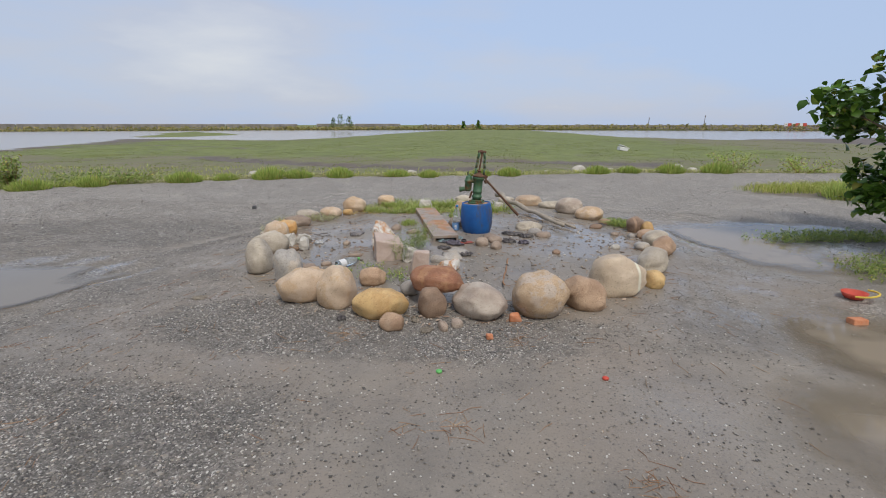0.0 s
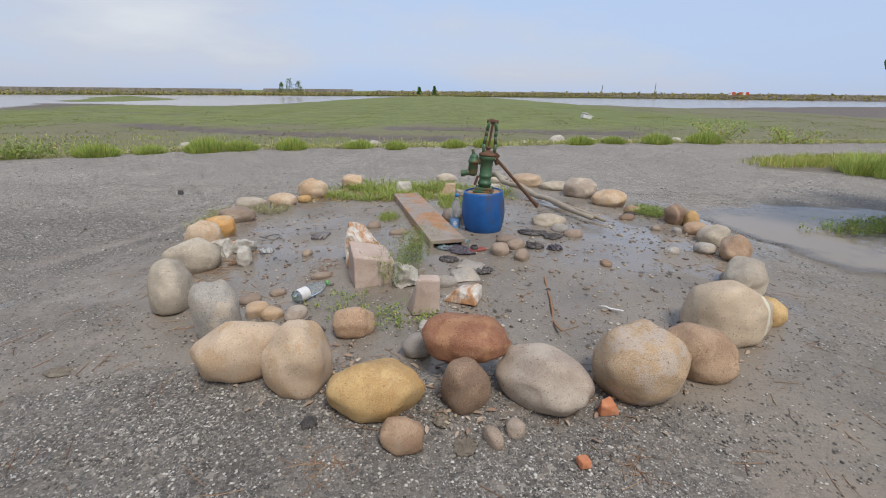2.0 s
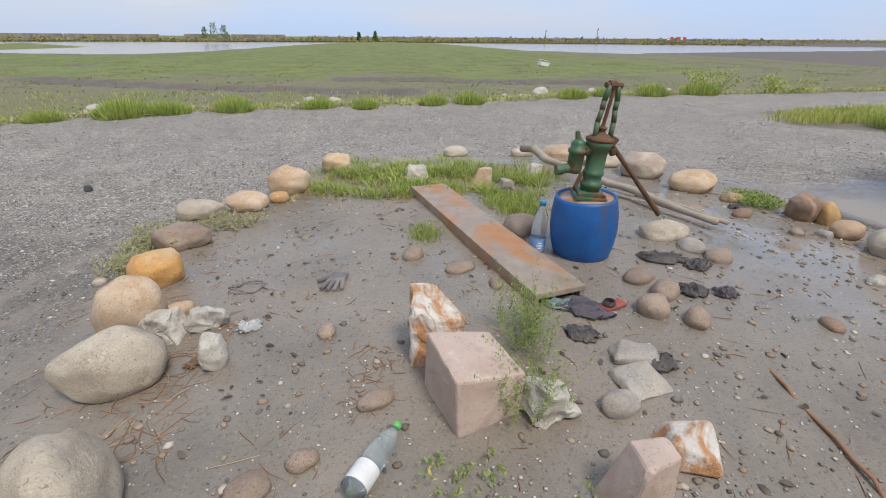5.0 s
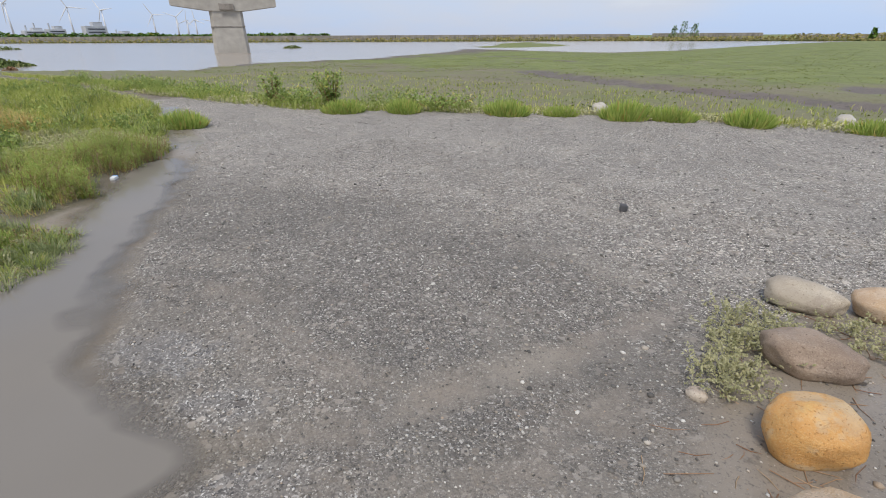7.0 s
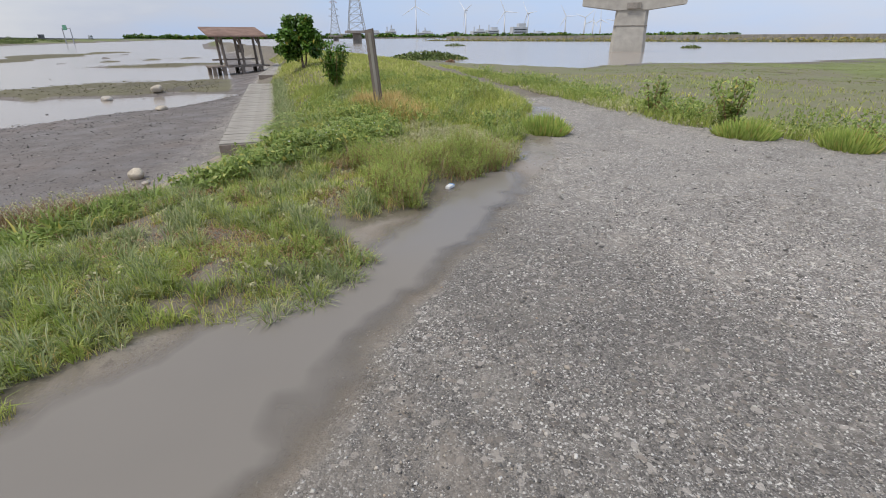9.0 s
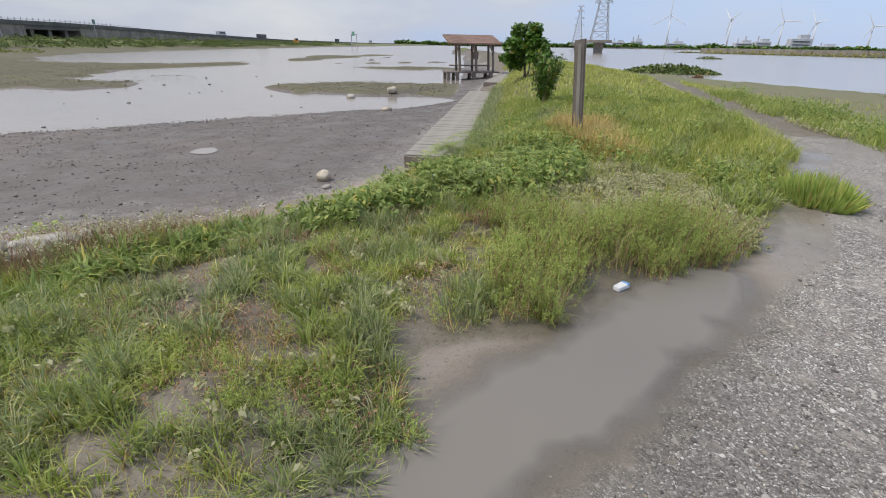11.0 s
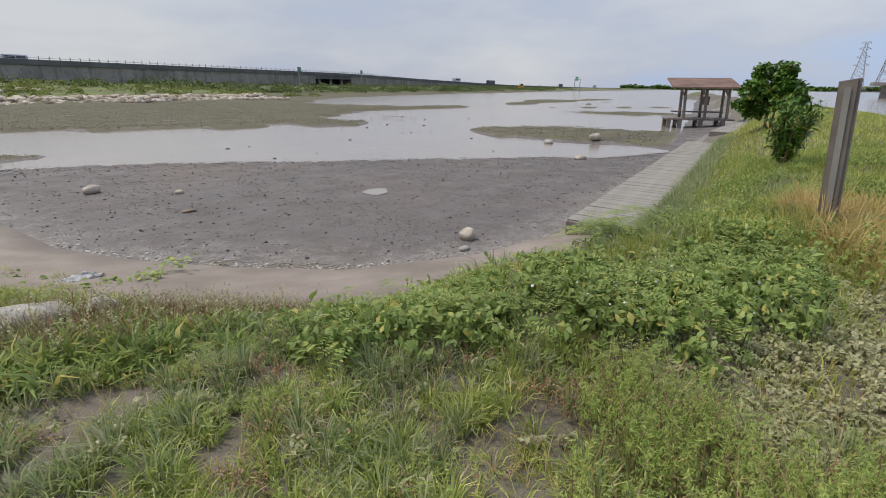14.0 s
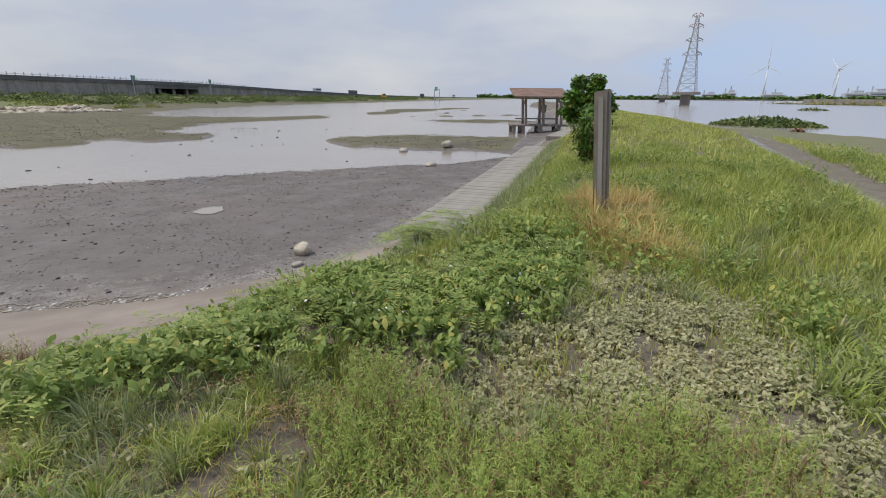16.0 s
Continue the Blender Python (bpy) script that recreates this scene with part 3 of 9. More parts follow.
# ---- building helpers ----
def mesh_object(name, bm, material, smooth=True):
    me = bpy.data.meshes.new(name)
    bm.to_mesh(me)
    bm.free()
    me.materials.append(material)
    if smooth:
        me.polygons.foreach_set("use_smooth", [True] * len(me.polygons))
    return new(name, me)


def part(name, bm, material, parent, label="", smooth=False):
    """One mesh under a thing or a part."""
    ob = mesh_object(name, bm, material, smooth)
    ob.parent = parent
    return tagged(ob, label)


def thing(name, label, category, at=None, group="", kind=""):
    ob = new(name)
    ob.empty_display_size = 0.1
    if at is not None:
        ob.matrix_world = at
    return tagged(ob, label, category, group, kind)


def box(bm, size, at=(0, 0, 0), turn=None, bevel=0.0, taper=1.0):
    r = bmesh.ops.create_cube(bm, size=1.0)
    vs = r["verts"]
    for v in vs:
        v.co = Vector((v.co.x * size[0] * (taper if v.co.z > 0 else 1), v.co.y * size[1] * (taper if v.co.z > 0 else 1), v.co.z * size[2]))
    if bevel:
        es = list({e for v in vs for e in v.link_edges})
        vs = list({v for f in bmesh.ops.bevel(bm, geom=es, offset=bevel, segments=2, affect="EDGES", profile=0.6)["faces"] for v in f.verts} | {v for v in vs if v.is_valid})
    m = Matrix.Translation(at) @ (turn.to_4x4() if turn is not None else Matrix.Identity(4))
    bmesh.ops.transform(bm, matrix=m, verts=vs)
    return bm


def rod(bm, a, b, r1, r2=None, n=10):
    """A tapered round bar from a to b."""
    a, b = Vector(a), Vector(b)
    r = bmesh.ops.create_cone(bm, cap_ends=True, segments=n, radius1=r1, radius2=r1 if r2 is None else r2, depth=(b - a).length)
    turn = (b - a).to_track_quat("Z", "Y").to_matrix().to_4x4()
    bmesh.ops.transform(bm, matrix=Matrix.Translation((a + b) / 2) @ turn, verts=r["verts"])
    return bm


def lathe(bm, rings, n=24, at=(0, 0, 0), close=True):
    """A turned form from (radius, height) rings."""
    loops = []
    for r, z in rings:
        loops.append([bm.verts.new((at[0] + r * math.cos(2 * math.pi * i / n), at[1] + r * math.sin(2 * math.pi * i / n), at[2] + z)) for i in range(n)])
    for a, b in zip(loops, loops[1:]):
        for i in range(n):
            bm.faces.new((a[i], a[(i + 1) % n], b[(i + 1) % n], b[i]))
    if close:
        bm.faces.new(loops[0][::-1])
        bm.faces.new(loops[-1])
    return bm


def hull(points, bevel=0.01, rough=0.0, cuts=0, seed=0):
    """A broken block: the hull of its corners, edges worn, faces uneven."""
    bm = bmesh.new()
    vs = [bm.verts.new(p) for p in points]
    r = bmesh.ops.convex_hull(bm, input=vs)
    bmesh.ops.delete(bm, geom=[g for g in r["geom_interior"] if isinstance(g, bmesh.types.BMVert)], context="VERTS")
    bmesh.ops.dissolve_limit(bm, angle_limit=radians(4), verts=bm.verts[:], edges=bm.edges[:])
    if bevel:
        bmesh.ops.bevel(bm, geom=bm.edges[:], offset=bevel, segments=2, affect="EDGES", profile=0.5)
    if cuts:
        bmesh.ops.triangulate(bm, faces=bm.faces[:])
        for _ in range(cuts):
            bmesh.ops.subdivide_edges(bm, edges=bm.edges[:], cuts=1, use_grid_fill=True)
        for v in bm.verts:
            p = v.co * 9 + Vector((seed * 3.1, 0, 0))
            q = p * 2.7
            v.co += Vector((noise.noise(p), noise.noise(p + Vector((9, 0, 0))), noise.noise(p + Vector((0, 9, 0))))) * rough * 0.7
            v.co += Vector((noise.noise(q), noise.noise(q + Vector((9, 0, 0))), noise.noise(q + Vector((0, 9, 0))))) * rough * 0.45
    bmesh.ops.recalc_face_normals(bm, faces=bm.faces[:])
    return bm


def soup(name, verts, faces, material, smooth=False):
    """One mesh from numpy arrays of corners (n, 3) and faces (m, k)."""
    me = bpy.data.meshes.new(name)
    k = faces.shape[1]
    me.vertices.add(len(verts))
    me.vertices.foreach_set("co", np.asarray(verts, dtype=np.float32).ravel())
    me.loops.add(faces.size)
    me.loops.foreach_set("vertex_index", faces.astype(np.int32).ravel())
    me.polygons.add(len(faces))
    me.polygons.foreach_set("loop_start", np.arange(len(faces), dtype=np.int32) * k)
    me.polygons.foreach_set("loop_total", np.full(len(faces), k, dtype=np.int32))
    if smooth:
        me.polygons.foreach_set("use_smooth", np.ones(len(faces), dtype=bool))
    me.materials.append(material)
    me.update(calc_edges=True)
    return new(name, me)
M_MARSHLAND = plain("green_foreland", (0.085, 0.102, 0.034), (0.128, 0.136, 0.051), 0.15, 0.95, 0.3, 2, (0.102, 0.085, 0.060), 0.5)

M_SCRUB = blade_mat("bank_scrub", ((0.0, (0.07, 0.105, 0.03)), (0.6, (0.14, 0.19, 0.05)), (0.93, (0.24, 0.28, 0.09)), (1.0, (0.36, 0.3, 0.14))), 0.7, 0.2)

M_BLUEGRASS = blade_mat("grey_green_grass", ((0.0, (0.204, 0.259, 0.104)), (0.5, (0.361, 0.422, 0.192)), (0.9, (0.528, 0.552, 0.300)), (1.0, (0.656, 0.587, 0.383))))

# ---- the lie of the land ----
def poly_dist(x, y, pts):
    """Signed distance to an open line of points; plus on its left."""
    best = np.full(x.shape, 1e9)
    sign = np.ones(x.shape)
    for (ax, ay), (bx, by) in zip(pts, pts[1:]):
        dx, dy = bx - ax, by - ay
        t = np.clip(((x - ax) * dx + (y - ay) * dy) / (dx * dx + dy * dy), 0, 1)
        d = np.hypot(x - ax - t * dx, y - ay - t * dy)
        cr = dx * (y - ay) - dy * (x - ax)
        near = d < best - 1e-9
        best = np.where(near, d, best)
        sign = np.where(near, np.where(cr >= 0, 1.0, -1.0), sign)
    return best * sign


def smooth(t):
    t = np.clip(t, 0, 1)
    return t * t * (3 - 2 * t)


def waves(x, y, scale, seed):
    """Cheap smooth noise, about -1 to 1."""
    rs = np.random.RandomState(seed)
    out = np.zeros(x.shape)
    for i in range(7):
        a = rs.uniform(0, 2 * math.pi)
        f = (0.6 + 0.35 * i) / scale
        out += np.sin(f * (x * math.cos(a) + y * math.sin(a)) * 2 * math.pi + rs.uniform(0, 6.28)) / (1 + 0.35 * i)
    return out / 2.6


# foot of the concrete apron and of the boardwalk's bank, lagoon on its left
SHORE = [(10, -120), (-4, -30), (-6.3, -10.5), (-7.2, -5.9), (-7.8, -3.5), (-8.6, -2.1), (-9.6, -0.8), (-10.7, 0.3), (-12.6, 1.1), (-14.7, 1.3), (-29.6, -2.6), (-48, -6.5), (-62, -11), (-110, -30)]
# edge of the lagoon's water on the mud
TIDE = [(14, -60), (4, -19), (-6.0, -15.7), (-11.6, -13.6), (-15.9, -10.8), (-21.5, -7.3), (-25.9, -4.0), (-29.6, -2.9), (-110, -30.5)]
# northern edge of the gravel, salt meadow on its left
NORTH = [(-61, -4), (-40, 4.5), (-28, 7.4), (-20, 8.4), (-14.3, 9.45), (-11.8, 10), (-9.5, 11.6), (-7, 13.2), (-4.4, 14.3), (-0.8, 15.0), (1.8, 15.6), (4.9, 16.8), (10, 17.2), (40, 22), (120, 40)]
# water of the northern lagoon, water on its left
BAY = [(-75, -30), (-62, 0), (-60, 10), (-48, 20.8), (-51, 24), (-57, 31.5), (-54.5, 42), (-63, 64), (-78, 91), (-40, 87), (-37, 97), (-33, 130), (-21, 180), (-8, 225), (0, 228), (7, 200), (16, 150), (28, 118), (44, 100), (76, 118), (103, 126), (240, 190)]
# edge of the grass beside the long puddle, grass on its left
TURF = [(4, -40), (-1, -8), (-3.6, 0), (-5.4, 3.75), (-5.9, 3.8), (-6.25, 4.3), (-6.3, 4.95), (-6.85, 5.1), (-7.5, 4.95), (-7.9, 5.6), (-8.6, 5.8), (-9.0, 6.5), (-9.9, 7.1), (-11.4, 7.4), (-14.3, 8.3), (-20, 7.5), (-30, 6.4), (-60, -2)]
# edge of the salt meadow under the highway, meadow on its left
MEADOW = [(60, -40), (12, -34), (-5.3, -31), (-19.2, -25.5), (-22.5, -26.5), (-27, -23.8), (-30, -25.5), (-28, -31), (-36, -38), (-50, -40), (-62, -42.5), (-60, -46), (-47, -52), (-44, -62), (-52, -76), (-72, -96), (-130, -125), (-260, -180)]
WALL_P, WALL_D = (1.7, -129.0), (-0.9455, -0.3256)
SEA = -1.25
PUDDLE_Z = -0.028
RING = (0.3, 6.75)


def dips(x, y):
    """Shallow hollows that hold the puddles."""
    d = np.zeros(x.shape)
    for cx, cy, rx, ry, turn, deep in ((-4.5, 4.35, 1.1, 0.5, 30, 0.02),
                                       (4.9, 8.15, 1.9, 0.8, 8, 0.06), (4.15, 6.75, 0.85, 1.4, 20, 0.055), (3.7, 4.0, 0.75, 1.1, 20, 0.06), (2.9, 2.6, 0.55, 0.9, 10, 0.045)):
        c, s = math.cos(radians(turn)), math.sin(radians(turn))
        u, w = (x - cx) * c + (y - cy) * s, -(x - cx) * s + (y - cy) * c
        d += deep * np.exp(-((u / rx) ** 2 + (w / ry) ** 2) ** 1.4)
    run = np.abs(poly_dist(x, y, ((-8.9, 6.5), (-7.8, 5.95), (-6.8, 5.45), (-5.9, 4.7), (-5.0, 4.35), (-4.2, 4.0))))
    wide = 0.5 + 0.3 * smooth((x + 6.6) / 1.2)
    d += 0.075 * np.exp(-((run + 0.05 * waves(x, y, 0.6, 45)) / wide) ** 2)
    return d


def tracks(x, y):
    """Old wheel ruts across the wet ground."""
    out = np.zeros(x.shape)
    for pts in (((-6.5, 1.0), (-4.8, 3.8), (-3.5, 5.6), (-2.9, 7.4)), ((-5.3, 0.8), (-3.9, 3.6), (-3.1, 5.2), (-2.8, 6.4))):
        out = np.maximum(out, np.exp(-(poly_dist(x, y, pts) / 0.16) ** 2))
    return out


def land(x, y):
    x, y = np.asarray(x, float), np.asarray(y, float)
    d, dt = poly_dist(x, y, SHORE), poly_dist(x, y, TIDE)
    dn, db = poly_dist(x, y, NORTH), poly_dist(x, y, BAY)
    dist = np.hypot(x + 3, y - 5)
    # south-western side
    w = np.clip(d, 0, None) / (np.clip(d, 0, None) + np.clip(-dt, 0.01, None))
    low = np.where(dt > 0, SEA - 0.035 * np.clip(dt, 0, 12), -1.05 + (SEA + 1.05) * w)
    low = low + 0.012 * waves(x, y, 1.3, 5) * smooth(d / 1.0)
    bank = -1.05 + 0.25 * smooth(-d / 1.3) + 0.8 * smooth((-d - 1.2) / (2.0 + 0.95 * smooth((x + 10.8) / 1.2)))
    south = np.where(d > 0, low, bank)
    # tidal islands and the meadow along the highway
    isl = np.zeros(x.shape)
    for cx, cy, rx, ry, turn, up in ((-34.0, -9.2, 8.6, 5.5, 103, 0.62), (-61, -19.5, 12.5, 3.4, 117, 0.55), (-6.5, -17.8, 3.0, 1.3, 0, 0.5), (-34, -28.3, 2.6, 1.0, 100, 0.5), (-75, -30, 16, 2.4, 150, 0.45),
                                     (-90, -42, 16, 2.2, 20, 0.4), (-120, -60, 14, 2.5, 20, 0.42), (-25.5, -24.2, 4.0, 0.9, 170, 0.45), (-95, -18, 8, 1.6, 110, 0.4)):
        c, s = math.cos(radians(turn)), math.sin(radians(turn))
        u, q = (x - cx) * c + (y - cy) * s, -(x - cx) * s + (y - cy) * c
        isl = np.maximum(isl, up * np.exp(-((u / rx) ** 2 + (q / ry) ** 2) ** 2))
    dm = poly_dist(x, y, MEADOW)
    isl = np.maximum(isl, 0.62 * smooth(dm / 1.5 + 0.3))
    wob = 0.1 * waves(x, y, 9, 11) + 0.08 * waves(x, y, 3, 12) + 0.05 * waves(x, y, 1.1, 13)
    tidal = SEA - 0.30 + isl + wob * smooth(isl / 0.3)
    south = np.where(dt > 0, np.maximum(south, np.minimum(tidal, SEA + 0.16)), south)
    # bank of the highway
    dw = (x - WALL_P[0]) * WALL_D[1] * -1 + (y - WALL_P[1]) * WALL_D[0]
    dw = -dw
    ws = (x - WALL_P[0]) * WALL_D[0] + (y - WALL_P[1]) * WALL_D[1]
    foot = 34 + 30 * smooth((62 - ws) / 40)
    bankh = SEA - 0.1 + 0.8 * smooth((foot - dw) / 5) + 1.8 * smooth((foot - 5 - dw) / (foot * 0.75)) + 0.12 * waves(x, y, 14, 21)
    south = np.where(dt > 8, np.maximum(south, np.where(dw < foot + 1, bankh, -9)), south)
    # northern salt meadow and bay
    wn_ = np.clip(dn, 0, None) / (np.clip(dn, 0, None) + np.clip(-db, 0.01, None))
    north = -0.62 * smooth(dn / 5.5) - 0.16 * smooth(dn / 30) - 0.45 * wn_ ** 2.2
    north = north + 0.06 * waves(x, y, 5, 31) * smooth(dn / 4) + 0.05 * waves(x, y, 1.7, 32) * smooth(dn / 4)
    for pts, deep, wide in ((((-22, 35), (-18.2, 32), (-12.2, 29), (-6.5, 26.5), (-1, 25.2)), 0.42, 0.7), (((-3, 33.2), (1.8, 32.4), (5.3, 31), (9, 30.2)), 0.3, 1.2), (((-45, 60), (-30, 52), (-18, 49)), 0.3, 1.2)):
        north = north - deep * np.exp(-(poly_dist(x, y, pts) / wide) ** 2)
    north = north + 1.5 * np.exp(-(((x + 4) / 22) ** 2 + ((y - 140) / 40) ** 2))
    bay = SEA - 0.05 * np.clip(db, 0, 10) - 0.01
    north = np.where(db > 0, bay, np.maximum(north, SEA + 0.03))
    north = np.where(dn > 0, north, 0.0)
    z = np.minimum(south, np.where(dn > 0, north, 0.0))
    z = np.where((d > 0), south, z)
    z = np.where((dn > 0) & (d <= 0), np.minimum(z, north), z)
    # gravel flat: ring mound, hollows, ripples
    flat = smooth(-dn / 1.5) * smooth((-d - 2.6) / 1.0)
    r = np.hypot((x - RING[0]) / 2.9, (y - RING[1]) / 3.2)
    z = z + flat * (0.06 * smooth((1.25 - r) / 0.4) + 0.12 * smooth((0.95 - r) / 0.7) - dips(x, y) - 0.022 * tracks(x, y) + 0.008 * waves(x, y, 1.1, 41) + 0.005 * waves(x, y, 0.4, 43) + 0.012 * waves(x, y, 3.7, 42))
    # turf stands a little higher and is lumpy
    g = smooth(poly_dist(x, y, TURF) / 0.5) * smooth((-d - 1.5) / 1.0) * smooth(-dn / 0.8)
    z = z + g * (0.05 + 0.035 * waves(x, y, 0.8, 51) + 0.05 * waves(x, y, 3.0, 52) + 0.16 * smooth((-x - 11) / 6) * smooth((-d - 2.5) / 2))
    # far dike and plain beyond the bay
    far = smooth((dist - 285) / 10) * smooth((y + 0.82 * x) / 20) * (y > 40)
    z = z * (1 - far) + far * (0.2 + 0.3 * waves(x, y, 60, 61))
    return z


def axis(lo, a, b, hi, fine, grow=1.09):
    """Grid lines, fine between a and b, wider and wider outwards."""
    out = list(np.arange(a, b, fine))
    s, v = fine, b
    while v < hi:
        out.append(v)
        s *= grow
        v += s
    out.append(hi)
    s, v = fine, a
    while v > lo:
        s *= grow
        v -= s
        out.insert(0, max(v, lo))
    return np.array(sorted(set(out)))


def zones(x, y, z):
    d, dt = poly_dist(x, y, SHORE), poly_dist(x, y, TIDE)
    dn = poly_dist(x, y, NORTH)
    turf = poly_dist(x, y, TURF)
    grass = smooth(turf / 0.25 + 0.75) * (d < -1.2) * (dn < 0.6)
    for cx, cy, rx, ry in ((-0.2, 8.7, 1.5, 0.75), (5.4, 7.7, 0.9, 0.35), (5.6, 6.0, 0.8, 0.5), (8.4, 12.4, 1.8, 0.8), (9.5, 13.6, 2.5, 0.9)):
        grass = np.maximum(grass, smooth(1.5 - np.hypot((x - cx) / rx, (y - cy) / ry)))
    marsh = smooth(dn / 1.2)
    grass = np.maximum(grass, smooth((-d - 0.1) / 0.4) * smooth((-x - 15.5) / 1.5) * (dn < 0.6))
    mud = (d > -0.3) * smooth((SEA + 0.13 - z) * 8 + (dt < 0.3) * 1.0)
    marsh = np.maximum(marsh, (dt > 0.3) * smooth((z - SEA - 0.02) * 14))
    creek = np.zeros(x.shape)
    for pts, wide in ((((-22, 35), (-18.2, 32), (-12.2, 29), (-6.5, 26.5), (-1, 25.2)), 1.6), (((-3, 33.2), (1.8, 32.4), (5.3, 31), (9, 30.2)), 2.0)):
        creek = np.maximum(creek, np.exp(-(poly_dist(x, y, pts) / wide) ** 4))
    mud = np.maximum(mud, (dn > 0) * np.maximum(creek, smooth((SEA + 0.18 - z) * 6)))
    right_flat = smooth((x - 36 - 0.1 * y) / 6) * smooth((y - 40) / 8) * (dn > 0)
    mud = np.maximum(mud, right_flat * 0.9)
    r = np.hypot((x - RING[0]) / 2.9, (y - RING[1]) / 3.2)
    wet = smooth((1.02 - r) / 0.1)
    wet = np.maximum(wet, 0.64 * smooth((1.75 - np.hypot((x - 1.5) / 3.1, (y - 4.7) / 3.2)) / 0.5))
    wet = np.maximum(wet, smooth((dips(x, y) - 0.025) / 0.03))
    wet = np.maximum(wet, 0.6 * tracks(x, y))
    wet = np.maximum(wet, 0.42 * smooth((1.2 - np.hypot((x + 4.3) / 2.2, (y - 4.6) / 1.6)) / 0.5))
    wet = np.maximum(wet, 0.85 * smooth((1.2 - np.hypot((x - 1.2) / 2.8, (y - 2.7) / 1.2)) / 0.4))
    wet = np.maximum(wet, 0.95 * smooth((0.55 - np.abs(turf)) / 0.25))
    gravel_front = smooth((1.2 - np.hypot((x + 0.2) / 1.9, (y - 3.75) / 0.55)) / 0.4)
    gravel_left = smooth((0.15 - x) / 0.9) * smooth((3.05 - y) / 0.5)
    wet = wet * (1 - 0.6 * gravel_front) * (1 - 0.85 * gravel_left) * (dn < 0)
    wet = np.clip(wet + 0.14 * waves(x, y, 1.4, 71), 0, 1)
    # damp gravel round the ring, glossy water films, lushness of the meadow
    damp = np.maximum(smooth((1.25 - np.hypot((x + 0.2) / 3.7, (y - 3.5) / 3.2)) / 0.5), 0.8 * smooth((1.3 - np.hypot((x + 4.6) / 3.0, (y - 5.5) / 2.2)) / 0.5))
    film = 0.62 * smooth((0.92 - r) / 0.1) * smooth(0.5 + 1.2 * waves(x, y, 1.7, 73))
    lane = 0.5 + 0.5 * np.sin((0.82 * (x + 4) - 0.57 * (y - 4.6)) * 11 + 1.5 * waves(x, y, 2.0, 75))
    film = np.maximum(film, (0.35 + 0.45 * lane) * smooth(1.5 - np.hypot((x + 4.3) / 1.5, (y - 4.75) / 0.8)))
    film = np.maximum(film, 0.72 * smooth(1.4 - np.hypot((x - 4.4) / 1.9, (y - 7.6) / 1.5)))
    film = np.maximum(film, 0.45 * smooth(1.4 - np.hypot((x - 3.1) / 1.2, (y - 4.6) / 1.4)))
    film = film * (1 - grass) * (dn < 0)
    green = (dn > 0) * np.clip(0.3 + 0.85 * smooth((y - 30) / 14) * smooth((34 - x) / 14) + 0.5 * smooth((1.5 - dn) / 1.5) - 0.25 * smooth((x - 12) / 10), 0, 1)
    green = np.maximum(green, 0.75 * smooth((z - SEA - 0.35) / 0.3) * (dt > 8))
    return np.stack([grass, mud, wet], -1), np.stack([marsh, damp, film], -1), np.stack([green, (dt > 0.3) * 1.0, green], -1)


def ground():
    xs = axis(-3200, -16, 7, 3200, 0.115)
    ys = axis(-3200, 0.5, 17, 3200, 0.115)
    X, Y = np.meshgrid(xs, ys)
    Z = land(X, Y)
    n, m = len(xs), len(ys)
    i = np.arange((m - 1) * (n - 1))
    r, c = i // (n - 1), i % (n - 1)
    a = r * n + c
    f = np.stack([a, a + 1, a + n + 1, a + n], -1)
    ob = soup("ground", np.stack([X.ravel(), Y.ravel(), Z.ravel()], -1), f, M_GROUND, True)
    zn, zb, zc = zones(X.ravel(), Y.ravel(), Z.ravel())
    for name, val in (("zone", zn), ("zone2", zb), ("zone3", zc)):
        at = ob.data.color_attributes.new(name, "FLOAT_COLOR", "POINT")
        at.data.foreach_set("color", np.concatenate([val, np.ones((len(val), 1))], -1).astype(np.float32).ravel())
    return tagged(ob, "grey shell gravel, wet silt, turf and tidal mud on one coastal flat", "ground", kind="structure")


GROUND = ground()


def height(x, y):
    return float(land(np.array([x]), np.array([y]))[0])


def sheet(name, x0, y0, x1, y1, z, material, label, category):
    bm = bmesh.new()
    bm.faces.new([bm.verts.new(p) for p in ((x0, y0, z), (x1, y0, z), (x1, y1, z), (x0, y1, z))])
    return tagged(mesh_object(name, bm, material, False), label, category, kind="structure")


def puddle(x0, y0, x1, y1, material, label, category):
    """A level water sheet that knows its depth."""
    X, Y = np.meshgrid(np.arange(x0, x1, 0.06), np.arange(y0, y1, 0.06))
    m, n = X.shape
    i = np.arange((m - 1) * (n - 1))
    a = i // (n - 1) * n + i % (n - 1)
    ob = soup("puddle_water", np.stack([X.ravel(), Y.ravel(), np.full(X.size, PUDDLE_Z)], -1), np.stack([a, a + 1, a + n + 1, a + n], -1), material, True)
    at = ob.data.attributes.new("depth", "FLOAT", "POINT")
    at.data.foreach_set("value", smooth((PUDDLE_Z - land(X, Y).ravel()) / 0.046).astype(np.float32))
    return tagged(ob, label, category, kind="structure")


sheet("water", -3000, -1500, 3000, 3000, SEA, M_WATER, "shallow grey-brown lagoon water over tidal mud", "water")
puddle(-9.3, 3.5, -2.8, 7.4, M_PUDDLE, "grey muddy puddle standing along the grass", "puddle")
puddle(1.9, 1.4, 7.6, 9.9, M_PUDDLE_BROWN, "brown muddy puddles in hollows of the gravel", "puddle")


